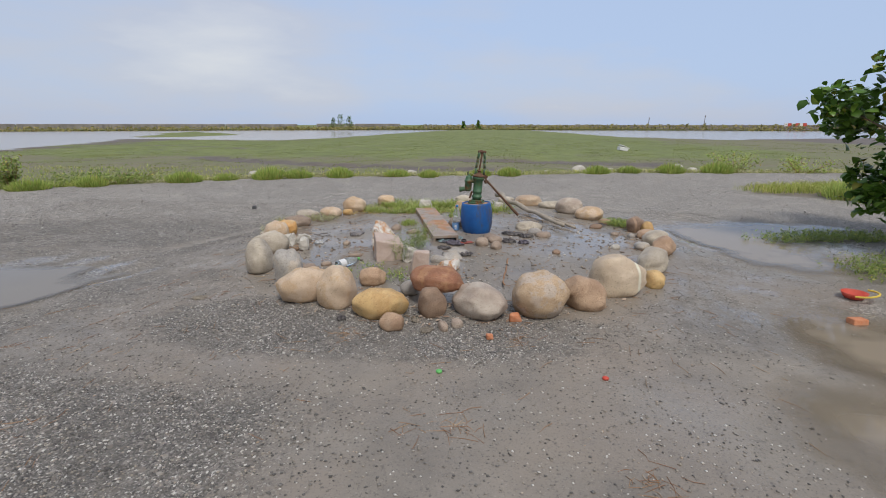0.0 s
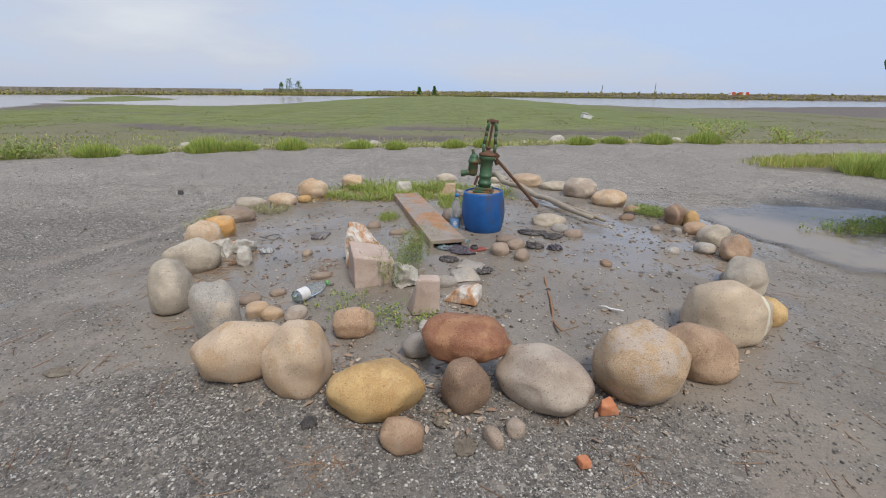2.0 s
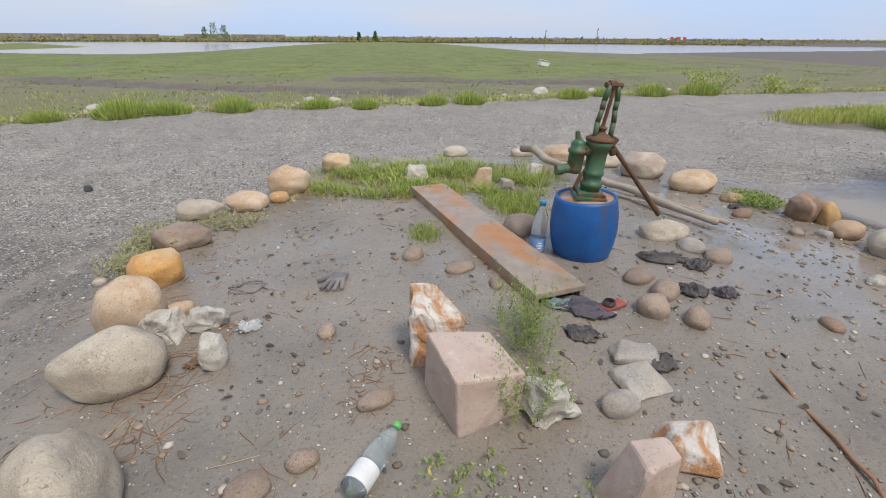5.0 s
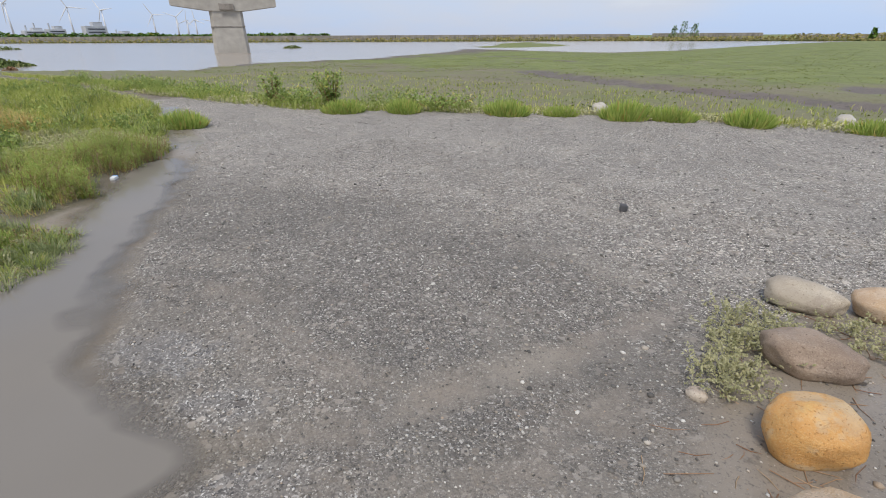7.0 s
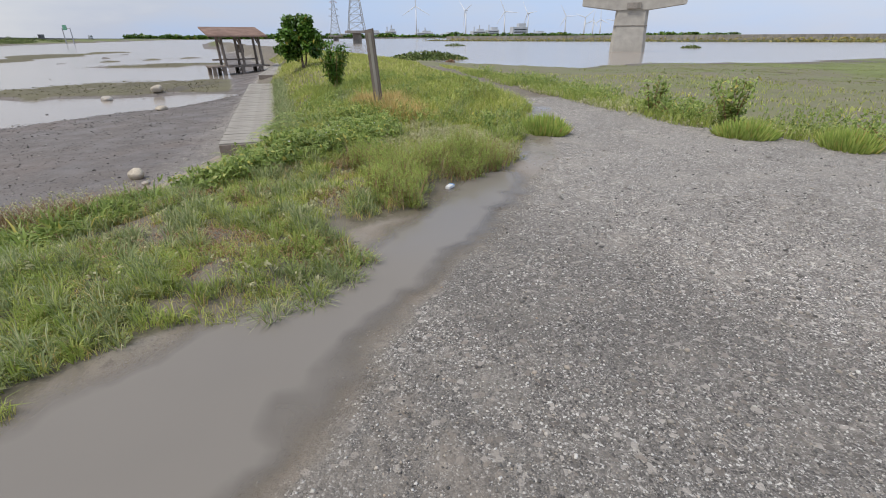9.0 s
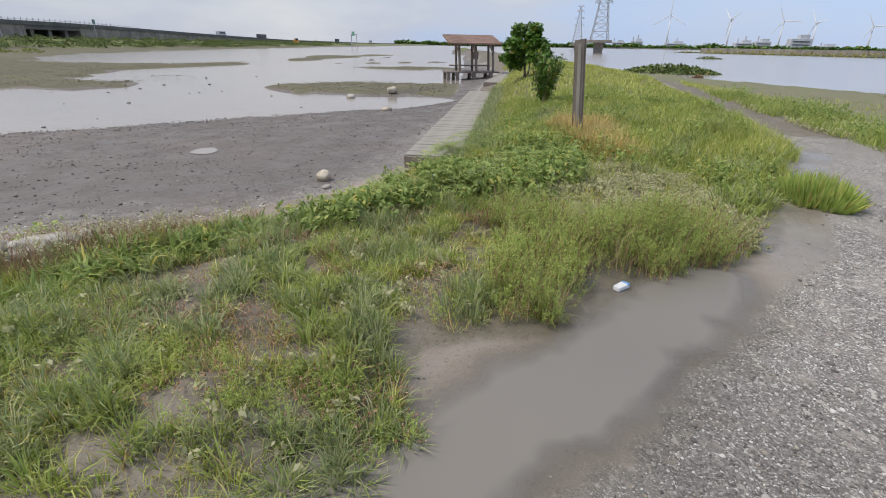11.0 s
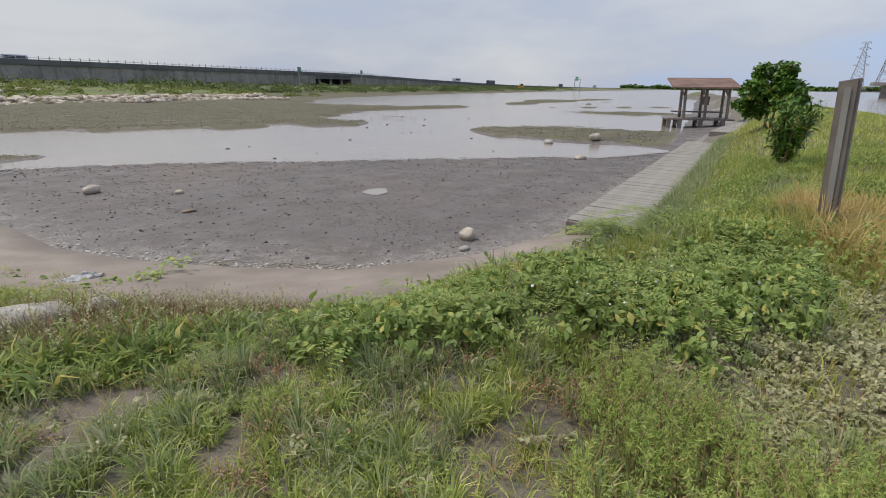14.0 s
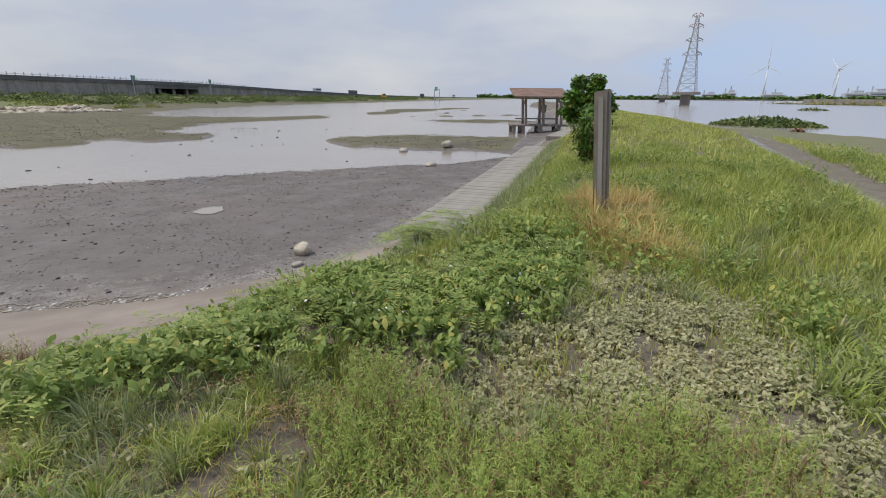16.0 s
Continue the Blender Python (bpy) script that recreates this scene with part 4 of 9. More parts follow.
def mud_pool():
    bm = bmesh.new()
    bmesh.ops.create_circle(bm, cap_ends=True, segments=28, radius=1.0)
    for v in bm.verts:
        k = 1 + 0.25 * noise.noise((v.co.x * 1.5, v.co.y * 1.5, 3))
        v.co = Vector((v.co.x * 0.42 * k, v.co.y * 0.3 * k, 0))
    ob = mesh_object("puddle_water", bm, M_WATER, False)
    ob.matrix_world = pose(-14.46, -4.23, height(-14.46, -4.23) + 0.02, 0, 0, 40)
    tagged(ob, "little pool of bright water on the mud", "puddle", kind="structure")


mud_pool()


def apron():
    """Concrete slabs at the foot of the bank, each a shallow sloping piece."""
    base = new("concrete_apron")
    tagged(base, "pale tan concrete apron curving along the mud", "apron", kind="structure")
    pts = [Vector(p) for p in SHORE[2:10]]
    dense = []
    for a, b in zip(pts, pts[1:]):
        k = max(1, int((b - a).length / 0.8))
        dense += [a + (b - a) * i / k for i in range(k)]
    dense.append(pts[-1])
    left = []
    for i, p in enumerate(dense):
        t = (dense[min(i + 1, len(dense) - 1)] - dense[max(i - 1, 0)]).normalized()
        left.append(Vector((-t.y, t.x)))
    step = 5
    for s in range(0, len(dense) - 1, step):
        bm = bmesh.new()
        e = min(s + step, len(dense) - 1)
        rows = []
        for i in range(s, e + 1):
            row = []
            for off, dz in ((0.05, -0.12), (0.05, 0.0), (-0.55, 0.0), (-1.15, 0.0), (-1.75, 0.02), (-1.85, -0.25)):
                p = dense[i] + left[i] * off
                zz = -1.0 + 0.28 * min(1, max(0, -off / 1.4)) + 0.012 * noise.noise((p.x * 2, p.y * 2, 0))
                row.append(bm.verts.new((p.x, p.y, zz + dz)))
            rows.append(row)
        for a, b in zip(rows, rows[1:]):
            for i in range(len(a) - 1):
                bm.faces.new((a[i], b[i], b[i + 1], a[i + 1]))
        bmesh.ops.recalc_face_normals(bm, faces=bm.faces[:])
        part("slab", bm, M_APRON, base, smooth=True)


apron()


# ---- boardwalk, shelter, post ----
def boardwalk(name, a, b, width, z, label):
    """Grey planks laid across two bearers."""
    a, b = Vector(a), Vector(b)
    run = (b - a).length
    ang = math.atan2(b.y - a.y, b.x - a.x)
    base = thing(name, label, "boardwalk", pose(a.x, a.y, z, 0, 0, math.degrees(ang)))
    for y in (0.08, width - 0.08):
        bm = box(bmesh.new(), (run, 0.07, 0.16), (run / 2, y, -0.12), bevel=0.006)
        part("bearer", bm, M_TIMBER, base)
    bm = box(bmesh.new(), (0.06, width, 0.2), (-0.035, width / 2, -0.11), bevel=0.008)
    part("end_board", bm, M_TIMBER, base)
    bm = box(bmesh.new(), (0.06, width, 0.24), (run + 0.035, width / 2, -0.12), bevel=0.008)
    part("end_board", bm, M_TIMBER, base)
    n = int(run / 0.2)
    proto = [box(bmesh.new(), (run / n - 0.012, width + 0.02 * i, 0.04), (0, 0, 0), bevel=0.004) for i in range(2)]
    meshes = []
    for bm in proto:
        me = bpy.data.meshes.new("plank")
        bm.to_mesh(me)
        bm.free()
        me.materials.append(M_DECK)
        meshes.append(me)
    rnd = random.Random(4)
    for i in range(n):
        ob = new("plank", meshes[i % 2])
        ob.parent = base
        ob.location = ((i + 0.5) * run / n, width / 2 + rnd.uniform(-0.012, 0.012), rnd.uniform(-0.005, 0.005))
        ob.rotation_euler = (rnd.uniform(-0.006, 0.006), 0, rnd.uniform(-0.006, 0.006))
    for s in np.arange(0.6, run, 2.4):
        for y in (0.1, width - 0.1):
            bm = box(bmesh.new(), (0.12, 0.12, 0.7), (s, y, -0.5))
            part("pile", bm, M_TIMBER, base)
    return base


# laid from the far end so that its width lies on the landward side
boardwalk("boardwalk", (-29.5, -2.3), (-14.45, 1.45), 1.25, -0.7, "weathered grey plank boardwalk along the grassy bank")
boardwalk("boardwalk", (-52.0, -6.4), (-36.2, -3.7), 1.3, -0.72, "distant grey plank boardwalk leading to the shelter")


def shelter():
    """Lean-to bird-watching shelter on stilts."""
    base = thing("shelter", "brown timber lean-to shelter with bench on stilts over the water", "shelter", pose(-46.1, -8.0, SEA, 0, 0, 122.0))
    W, D = 3.5, 2.1
    bm = box(bmesh.new(), (W + 1.0, D, 0.12), (0, 0, 0.62), bevel=0.01)
    part("platform", bm, M_TIMBER, base)
    for x in (-W / 2 - 0.3, -W / 2 + 0.45, 0.1, W / 2 - 0.2):
        for y in (-D / 2 + 0.15, D / 2 - 0.15):
            bm = box(bmesh.new(), (0.26, 0.26, 1.0), (x, y, 0.08))
            part("stilt", bm, M_TIMBER, base)
    for x in (-W / 2 + 0.45, 0.1, W / 2 - 0.2):
        bm = bmesh.new()
        rod(bm, (x - 0.35, -D / 2 + 0.1, 0.25), (x - 0.05, -D / 2 + 0.1, 0.58), 0.07, n=6)
        part("brace", bm, M_TIMBER, base)
    for x in (-W / 2 + 0.55, 0.2, W / 2 - 0.1):
        for y in (-D / 2 + 0.3, D / 2 - 0.25):
            bm = bmesh.new()
            rod(bm, (x + 0.12, y, 0.66), (x, y, 3.25 if y > 0 else 2.75), 0.11, 0.1, 8)
            part("post", bm, M_TIMBER, base)
        bm = bmesh.new()
        rod(bm, (x, -D / 2 + 0.3, 2.2), (x - 0.45, -D / 2 - 0.1, 2.85), 0.07, n=6)
        part("bracket", bm, M_TIMBER, base)
    bm = box(bmesh.new(), (0.6, 0.1, 0.6), (0.45, 0.5, 1.9))
    part("notice_board", bm, M_TIMBER, base, "dark notice board between the posts")
    bm = box(bmesh.new(), (W, 0.5, 0.1), (0, D / 2 - 0.5, 1.1))
    part("bench", bm, M_TIMBER, base)
    # roof, pitched along its length
    bm = bmesh.new()
    rise = [(-W / 2 - 0.45, 3.15), (W / 2 + 0.45, 3.15)]
    rows = []
    for x, z in rise:
        rows.append([bm.verts.new((x, y, z + dz)) for y, dz in ((-1.5, -0.3), (1.5, 0.35), (1.5, 0.25), (-1.5, -0.4))])
    for i in range(4):
        bm.faces.new((rows[0][i], rows[0][(i + 1) % 4], rows[1][(i + 1) % 4], rows[1][i]))
    bm.faces.new(rows[0][::-1])
    bm.faces.new(rows[1])
    bmesh.ops.recalc_face_normals(bm, faces=bm.faces[:])
    roof = part("roof", bm, M_SHINGLE, base, "red-brown pitched roof")
    for i in range(9):
        y = -1.46 + i * 0.365
        bm = bmesh.new()
        rod(bm, (rise[0][0], y, rise[0][1] + 0.025 + 0.217 * y), (rise[1][0], y, rise[1][1] + 0.025 + 0.217 * y), 0.02, n=5)
        part("batten", bm, M_SHINGLE, roof)
    return base


shelter()


def leaning_post():
    base = thing("timber_post", "weathered grey-brown square timber post leaning in the grass", "post", pose(-13.54, 5.02, height(-13.54, 5.02) - 0.05))
    bm = bmesh.new()
    r = bmesh.ops.create_cube(bm, size=1.0)
    for v in bm.verts:
        top = v.co.z > 0
        v.co = Vector((v.co.x * 0.12 + (0.05 if top else 0.0), v.co.y * 0.16 + (-0.12 if top else 0), 1.5 + 0.03 * (v.co.y > 0) if top else 0.0))
    bmesh.ops.subdivide_edges(bm, edges=[e for e in bm.edges if abs(e.verts[0].co.z - e.verts[1].co.z) > 0.5], cuts=7)
    bmesh.ops.bevel(bm, geom=[e for e in bm.edges if abs(e.verts[0].co.z - e.verts[1].co.z) > 0.1], offset=0.018, segments=2, affect="EDGES")
    part("post", bm, M_TIMBER, base)
    bm = box(bmesh.new(), (0.02, 0.05, 1.3), (0.088, -0.064, 0.8), Euler((radians(4.6), radians(1.9), 0)).to_matrix())
    part("crack_strip", bm, M_DECK, base, "pale split along the post")


leaning_post()

# ---- boulder ring ----
RING_GROUP = "boulders of the ring"


def boulder(x, y, w, d, h, turn, material, label, seed, lift=0.0, lean=0.0, boxy=2.4, rough=0.06, name="boulder", group=RING_GROUP, sink=0.16, detail=4):
    """A river boulder: superellipsoid, lumps, a flattened foot, fine dents."""
    if name == "boulder":
        w, d, h = w * 0.955, d * 0.955, h * 0.97
    bm = bmesh.new()
    bmesh.ops.create_icosphere(bm, subdivisions=detail, radius=1.0)
    o = Vector((seed * 7.3, seed * 3.7, seed * 1.9))
    rf = random.Random(int(seed * 100) + 5)
    facets = []
    for _ in range(9):
        q = Vector((rf.uniform(-1, 1), rf.uniform(-1, 1), rf.uniform(-0.3, 1))).normalized()
        facets.append((q.x, q.y, q.z, rf.uniform(0.82, 0.99)))
    for v in bm.verts:
        p = v.co.normalized()
        s = (abs(p.x) ** boxy + abs(p.y) ** boxy + abs(p.z) ** boxy) ** (-1 / boxy)
        big = 1 + 2.2 * rough * noise.noise(p * 1.1 + o) + rough * 1.1 * noise.noise(p * 2.3 + o)
        small = 0.3 * rough * noise.noise(p * 5 + o) + 0.12 * rough * noise.noise(p * 14 + o)
        # flattened, worn facets
        for fx, fy, fz, cut in facets:
            k = p.x * fx + p.y * fy + p.z * fz
            if k * s > cut:
                s = cut / k * 0.72 + s * 0.28
        q = p * s * (big + small)
        v.co = Vector((q.x * w / 2, q.y * d / 2, q.z * h / 2 if q.z > -0.72 else -0.72 * h / 2 - (q.z + 0.72) * -0.08 * h))
    ob = mesh_object(name, bm, material)
    # foot on the ground, slightly bedded in
    ob.matrix_world = pose(x, y, height(x, y) + lift + h * (0.5 - sink), lean, 0, turn)
    return tagged(ob, label, "boulder" if w > 0.24 else "stone", group)


boulder(-1.70, 4.95, 0.28, 0.40, 0.42, 20, M_PALE, "pale grey upright boulder with a dented flank in the ring", 1, lean=-8)
boulder(-1.20, 4.58, 0.275, 0.29, 0.41, 40, M_GREY, "blue-grey rough boulder standing in the ring", 2, boxy=2.8)
boulder(-0.88, 4.21, 0.51, 0.36, 0.33, 25, M_CREAM, "smooth cream-yellow boulder lying in the ring", 3)
boulder(-0.54, 4.08, 0.33, 0.32, 0.41, -10, M_CREAM, "cream boulder with a cracked shoulder in the ring", 4, boxy=2.7)
boulder(-0.13, 3.93, 0.47, 0.34, 0.26, 0, M_YELLOW, "ochre-yellow smooth oval boulder at the front", 5)
boulder(0.03, 3.68, 0.19, 0.16, 0.15, 10, M_TAN, "small broken tan stone in front of the ring", 6, boxy=4.0, detail=3)
boulder(0.30, 3.97, 0.235, 0.23, 0.28, 30, M_BROWN, "small dark brown boulder with a pale band", 7)
boulder(0.30, 4.19, 0.48, 0.3, 0.235, -6, M_RUST, "red-brown polished boulder resting on others", 8, lift=0.13)
boulder(0.68, 4.03, 0.52, 0.34, 0.29, -38, M_PINKGREY, "speckled pinkish grey slanting boulder", 9)
boulder(1.17, 4.12, 0.48, 0.41, 0.4, 8, M_MIXED, "large tan boulder with grey speckled patches", 10)
boulder(1.54, 4.29, 0.38, 0.32, 0.31, -20, M_TAN, "reddish tan rounded boulder in the ring", 11)
boulder(1.90, 4.70, 0.50, 0.42, 0.42, 18, M_VEINED, "big cream boulder crossed by a white vein", 12, boxy=3.0)
boulder(2.30, 4.93, 0.2, 0.24, 0.19, 0, M_YELLOW, "small yellow boulder tucked beside the cream one", 13)
boulder(2.42, 5.42, 0.54, 0.30, 0.29, 62, M_PALE, "long mottled grey boulder lying aslant", 14)
boulder(2.76, 6.18, 0.42, 0.28, 0.25, 60, M_TAN, "rounded tan boulder on the ring's flank", 15)
boulder(2.82, 6.68, 0.38, 0.29, 0.23, 48, M_PALE, "pale grey-cream boulder in the ring", 16)
boulder(2.80, 7.02, 0.30, 0.22, 0.15, 30, M_TAN, "low pale tan boulder between others in the ring", 38, detail=3)
boulder(2.55, 6.29, 0.20, 0.16, 0.12, -20, M_GREY, "small grey stone leaning on the ring", 17, detail=3)
boulder(2.75, 7.41, 0.27, 0.26, 0.28, 10, M_BROWN, "brown-topped upright boulder in the ring", 18)
boulder(2.89, 7.33, 0.2, 0.2, 0.21, 0, M_YELLOW, "ochre boulder beside a brown one", 19)
boulder(2.42, 7.87, 0.2, 0.16, 0.1, 0, M_TAN, "small flat tan stone in the ring", 20, detail=3)
boulder(2.24, 8.24, 0.45, 0.34, 0.25, -14, M_CREAM, "yellowish cream smooth boulder at the back", 21)
boulder(1.99, 8.8, 0.48, 0.36, 0.32, -20, M_PINKGREY, "grey-brown boulder at the back of the ring", 22)
boulder(1.72, 9.3, 0.46, 0.3, 0.18, 0, M_PALE, "low pale boulder behind the pump", 23)
boulder(1.32, 9.58, 0.55, 0.36, 0.24, 0, M_CREAM, "broad cream boulder behind the pole", 24)
boulder(0.91, 9.9, 0.33, 0.26, 0.15, 0, M_PALE, "low grey-cream boulder behind the grass", 25)
boulder(0.04, 9.98, 0.34, 0.26, 0.16, 0, M_PALE, "pale boulder half hidden in grass", 26)
boulder(-1.41, 9.35, 0.38, 0.3, 0.24, 20, M_CREAM, "cream boulder beside the grass patch", 27)
boulder(-1.76, 8.38, 0.41, 0.3, 0.35, 24, M_CREAM, "pale cream egg-shaped boulder standing up", 28, lean=6)
boulder(-1.79, 8.12, 0.19, 0.15, 0.11, 0, M_YELLOW, "small yellow stone at the foot of a boulder", 29, detail=3)
boulder(-2.02, 7.93, 0.36, 0.26, 0.2, 0, M_CREAM, "rounded cream boulder among weeds", 30)
boulder(-2.38, 7.83, 0.40, 0.28, 0.18, 10, M_PALE, "low pale boulder among silvery weeds", 31)
boulder(-2.27, 7.17, 0.42, 0.28, 0.2, 12, M_PEBTAN, "flat brownish boulder with silvery weeds", 32)
boulder(-2.19, 6.62, 0.32, 0.30, 0.26, 35, M_ORANGE, "bright orange boulder with a pale edge", 33, boxy=2.8)
boulder(-2.06, 6.05, 0.33, 0.31, 0.36, 15, M_CREAM, "cream boulder with yellow stains", 34, boxy=3.4)
boulder(-1.92, 5.64, 0.45, 0.36, 0.3, 14, M_PALE, "large pale grey-tan boulder with fine cracks", 35)
boulder(-0.37, 4.59, 0.27, 0.22, 0.19, 20, M_TAN, "tan oval stone lying inside the ring", 36)
boulder(0.03, 4.36, 0.18, 0.15, 0.14, 0, M_GREY, "small grey stone wedged by the red boulder", 37, detail=3)

# rubble blocks
def block(name, points, material, x, y, turn, label, bevel, rough, seed, lift=0.0, category="block"):
    ob = mesh_object(name, hull(points, bevel, rough, 3, seed), material, False)
    ob.matrix_world = pose(x, y, height(x, y) + lift, 0, 0, turn)
    return tagged(ob, label, category)


def prism(w, d, h, skew=0.0, top=0.85, jit=0.03, seed=0):
    r = random.Random(seed)
    out = []
    for z, k in ((0, 1), (h, top)):
        for sx, sy in ((-1, -1), (1, -1), (1, 1), (-1, 1)):
            out.append((sx * w / 2 * k + (skew if z else 0) + r.uniform(-jit, jit), sy * d / 2 * k + r.uniform(-jit, jit), z + (r.uniform(-jit, jit) if z else 0)))
    return out


block("plinth_block", [(0.72 * p[0], 0.76 * p[1], 0.86 * p[2]) for p in [(-0.21, -0.2, -0.03), (0.17, -0.24, -0.03), (0.24, 0.17, -0.03), (-0.14, 0.22, -0.03), (-0.2, -0.16, 0.26), (0.2, -0.24, 0.2), (0.23, 0.1, 0.25), (-0.13, 0.2, 0.31)]],
      M_PLINTH, -0.42, 5.34, 30, "broken pinkish terrazzo block with chipped white edges", 0.012, 0.006, 1)
block("marble_block", [tuple(0.8 * q for q in p) for p in [(-0.15, -0.13, -0.03), (0.15, -0.12, -0.03), (0.2, 0.13, -0.03), (-0.13, 0.15, -0.03), (-0.14, -0.1, 0.3), (-0.13, 0.08, 0.42), (0.06, 0.1, 0.37), (0.14, -0.06, 0.22), (0.19, 0.1, 0.16)]],
      M_MARBLE, -0.53, 5.64, 4, "rough white marble lump streaked with rust", 0.02, 0.03, 2)
block("pink_block", prism(0.17, 0.14, 0.22, 0.02, 0.82, 0.03, 3), M_PLINTH, 0.05, 4.83, 15, "small pinkish cut stone block standing on silt", 0.01, 0.006, 3)
block("red_white_rubble", prism(0.24, 0.15, 0.09, 0.02, 0.75, 0.03, 4), M_MARBLE, 0.31, 5.02, -20, "reddish white lump of rubble", 0.012, 0.012, 4)
block("white_rubble", prism(0.18, 0.16, 0.14, 0, 0.7, 0.03, 5), M_WHITE, -0.12, 5.22, 10, "white concrete lump beside the plinth", 0.016, 0.035, 5)
block("white_rubble", prism(0.24, 0.12, 0.05, 0, 0.8, 0.03, 6), M_WHITE, 0.13, 4.6, -8, "flat white slab of broken mortar", 0.01, 0.012, 6)
block("white_rubble", prism(0.24, 0.15, 0.13, 0, 0.7, 0.03, 7), M_WHITE, -1.87, 5.98, -10, "white mortar lump against the boulder", 0.016, 0.035, 7)
block("white_rubble", prism(0.22, 0.12, 0.1, 0, 0.7, 0.03, 8), M_WHITE, -1.66, 6.02, 20, "white mortar lump on the silt", 0.016, 0.035, 8)
block("white_rubble", prism(0.13, 0.12, 0.15, 0, 0.7, 0.02, 9), M_WHITE, -1.52, 5.7, 0, "crumbling grey-white lump with roots", 0.015, 0.02, 9)
block("white_rubble", prism(0.22, 0.15, 0.18, 0, 0.7, 0.03, 10), M_WHITE, -0.52, 8.54, 0, "white stone in the grass patch", 0.02, 0.02, 10)
block("white_rubble", prism(0.14, 0.1, 0.09, 0, 0.7, 0.02, 11), M_WHITE, -0.97, 9.09, 0, "small white stone in the grass", 0.012, 0.012, 11)
block("white_rubble", prism(0.2, 0.12, 0.13, 0, 0.7, 0.03, 12), M_WHITE, 0.76, 8.77, 30, "white stone in grass by the pole", 0.015, 0.015, 12)
block("white_rubble", prism(0.15, 0.12, 0.13, 0, 0.7, 0.03, 13), M_GREY, 0.28, 7.94, 0, "grey-white rubble by the slab", 0.015, 0.02, 13)
block("white_rubble", prism(0.19, 0.1, 0.18, 0.03, 0.6, 0.02, 14), M_CREAM, 0.1, 8.28, 20, "leaning cream stone flake in grass", 0.012, 0.01, 14)
block("stone_flake", prism(0.22, 0.15, 0.05, 0, 0.8, 0.03, 15), M_GREY, 0.29, 5.36, 12, "flat grey stone flake on silt", 0.008, 0.01, 15)
block("stone_flake", prism(0.2, 0.1, 0.05, 0, 0.8, 0.03, 16), M_GREY, 0.36, 5.5, -10, "flat grey stone flake on silt", 0.008, 0.01, 16)
block("brick_piece", prism(0.09, 0.06, 0.06, 0, 0.85, 0.015, 17), M_BRICK, 0.96, 3.93, 20, "orange broken brick piece between boulders", 0.006, 0.004, 17)
block("brick_piece", prism(0.05, 0.05, 0.03, 0, 0.85, 0.01, 18), M_BRICK, 0.78, 3.6, 20, "tiny orange brick chip on gravel", 0.005, 0.003, 18)

# loose flat stones inside the ring
PEB = "loose stones in the ring"
for px, py, pw, pd, ph, mt, lb in (
        (-1.04, 5.84, 0.12, 0.09, 0.07, M_PEBTAN, "brown pebble on the silt"), (-0.6, 6.63, 0.15, 0.12, 0.1, M_PEBTAN, "tan pebble near the slab"),
        (-0.32, 6.42, 0.2, 0.13, 0.07, M_PEBTAN, "flat reddish stone near the slab"), (-0.14, 6.2, 0.12, 0.08, 0.06, M_PEBTAN, "small rusty stone by the slab"),
        (1.20, 6.87, 0.37, 0.26, 0.15, M_PALE, "flat cream stone near the drum")):
    boulder(px, py, pw, pd, ph, 15 * pw * 100 % 90, mt, lb, px * 3 + 50, name="stone", group=PEB, sink=0.32, detail=3)
for px, py, pw, pd, ph, mt, lb in (
        (1.27, 6.63, 0.2, 0.17, 0.09, M_GREY, "flat grey stone on silt"), (1.37, 6.47, 0.21, 0.16, 0.09, M_PEBTAN, "flat tan stone on silt"),
        (0.70, 6.21, 0.21, 0.15, 0.09, M_PEBTAN, "wet reddish stone on silt"), (0.76, 6.02, 0.19, 0.14, 0.11, M_PEBTAN, "wet reddish stone on silt"),
        (0.61, 5.85, 0.18, 0.15, 0.13, M_PEBTAN, "rounded tan stone on silt"), (0.78, 5.74, 0.15, 0.12, 0.11, M_PEBTAN, "small red-brown stone on silt")):
    boulder(px, py, pw, pd, ph, 40 * pw * 100 % 90, mt, lb, px * 5 + 60, name="stone", group=PEB, sink=0.32, detail=3)
for px, py, pw, pd, ph, mt, lb in (
        (0.17, 5.24, 0.17, 0.12, 0.1, M_GREY, "greenish grey oval pebble on silt"), (0.2, 7.04, 0.33, 0.24, 0.16, M_PEBTAN, "wet orange-brown stone behind the bottle"),
        (-2.57, 6.66, 0.09, 0.08, 0.06, M_PINKGREY, "little pinkish pebble outside the ring"), (-1.90, 6.21, 0.16, 0.1, 0.07, M_CREAM, "small flat cream pebble by a boulder"),
        (-1.19, 5.01, 0.16, 0.12, 0.07, M_PEBTAN, "flat tan stone inside the ring"), (-1.03, 5.11, 0.12, 0.09, 0.06, M_PEBTAN, "flat reddish stone inside the ring")):
    boulder(px, py, pw, pd, ph, 70 * pw * 100 % 90, mt, lb, px * 7 + 70, name="stone", group=PEB, sink=0.32, detail=3)
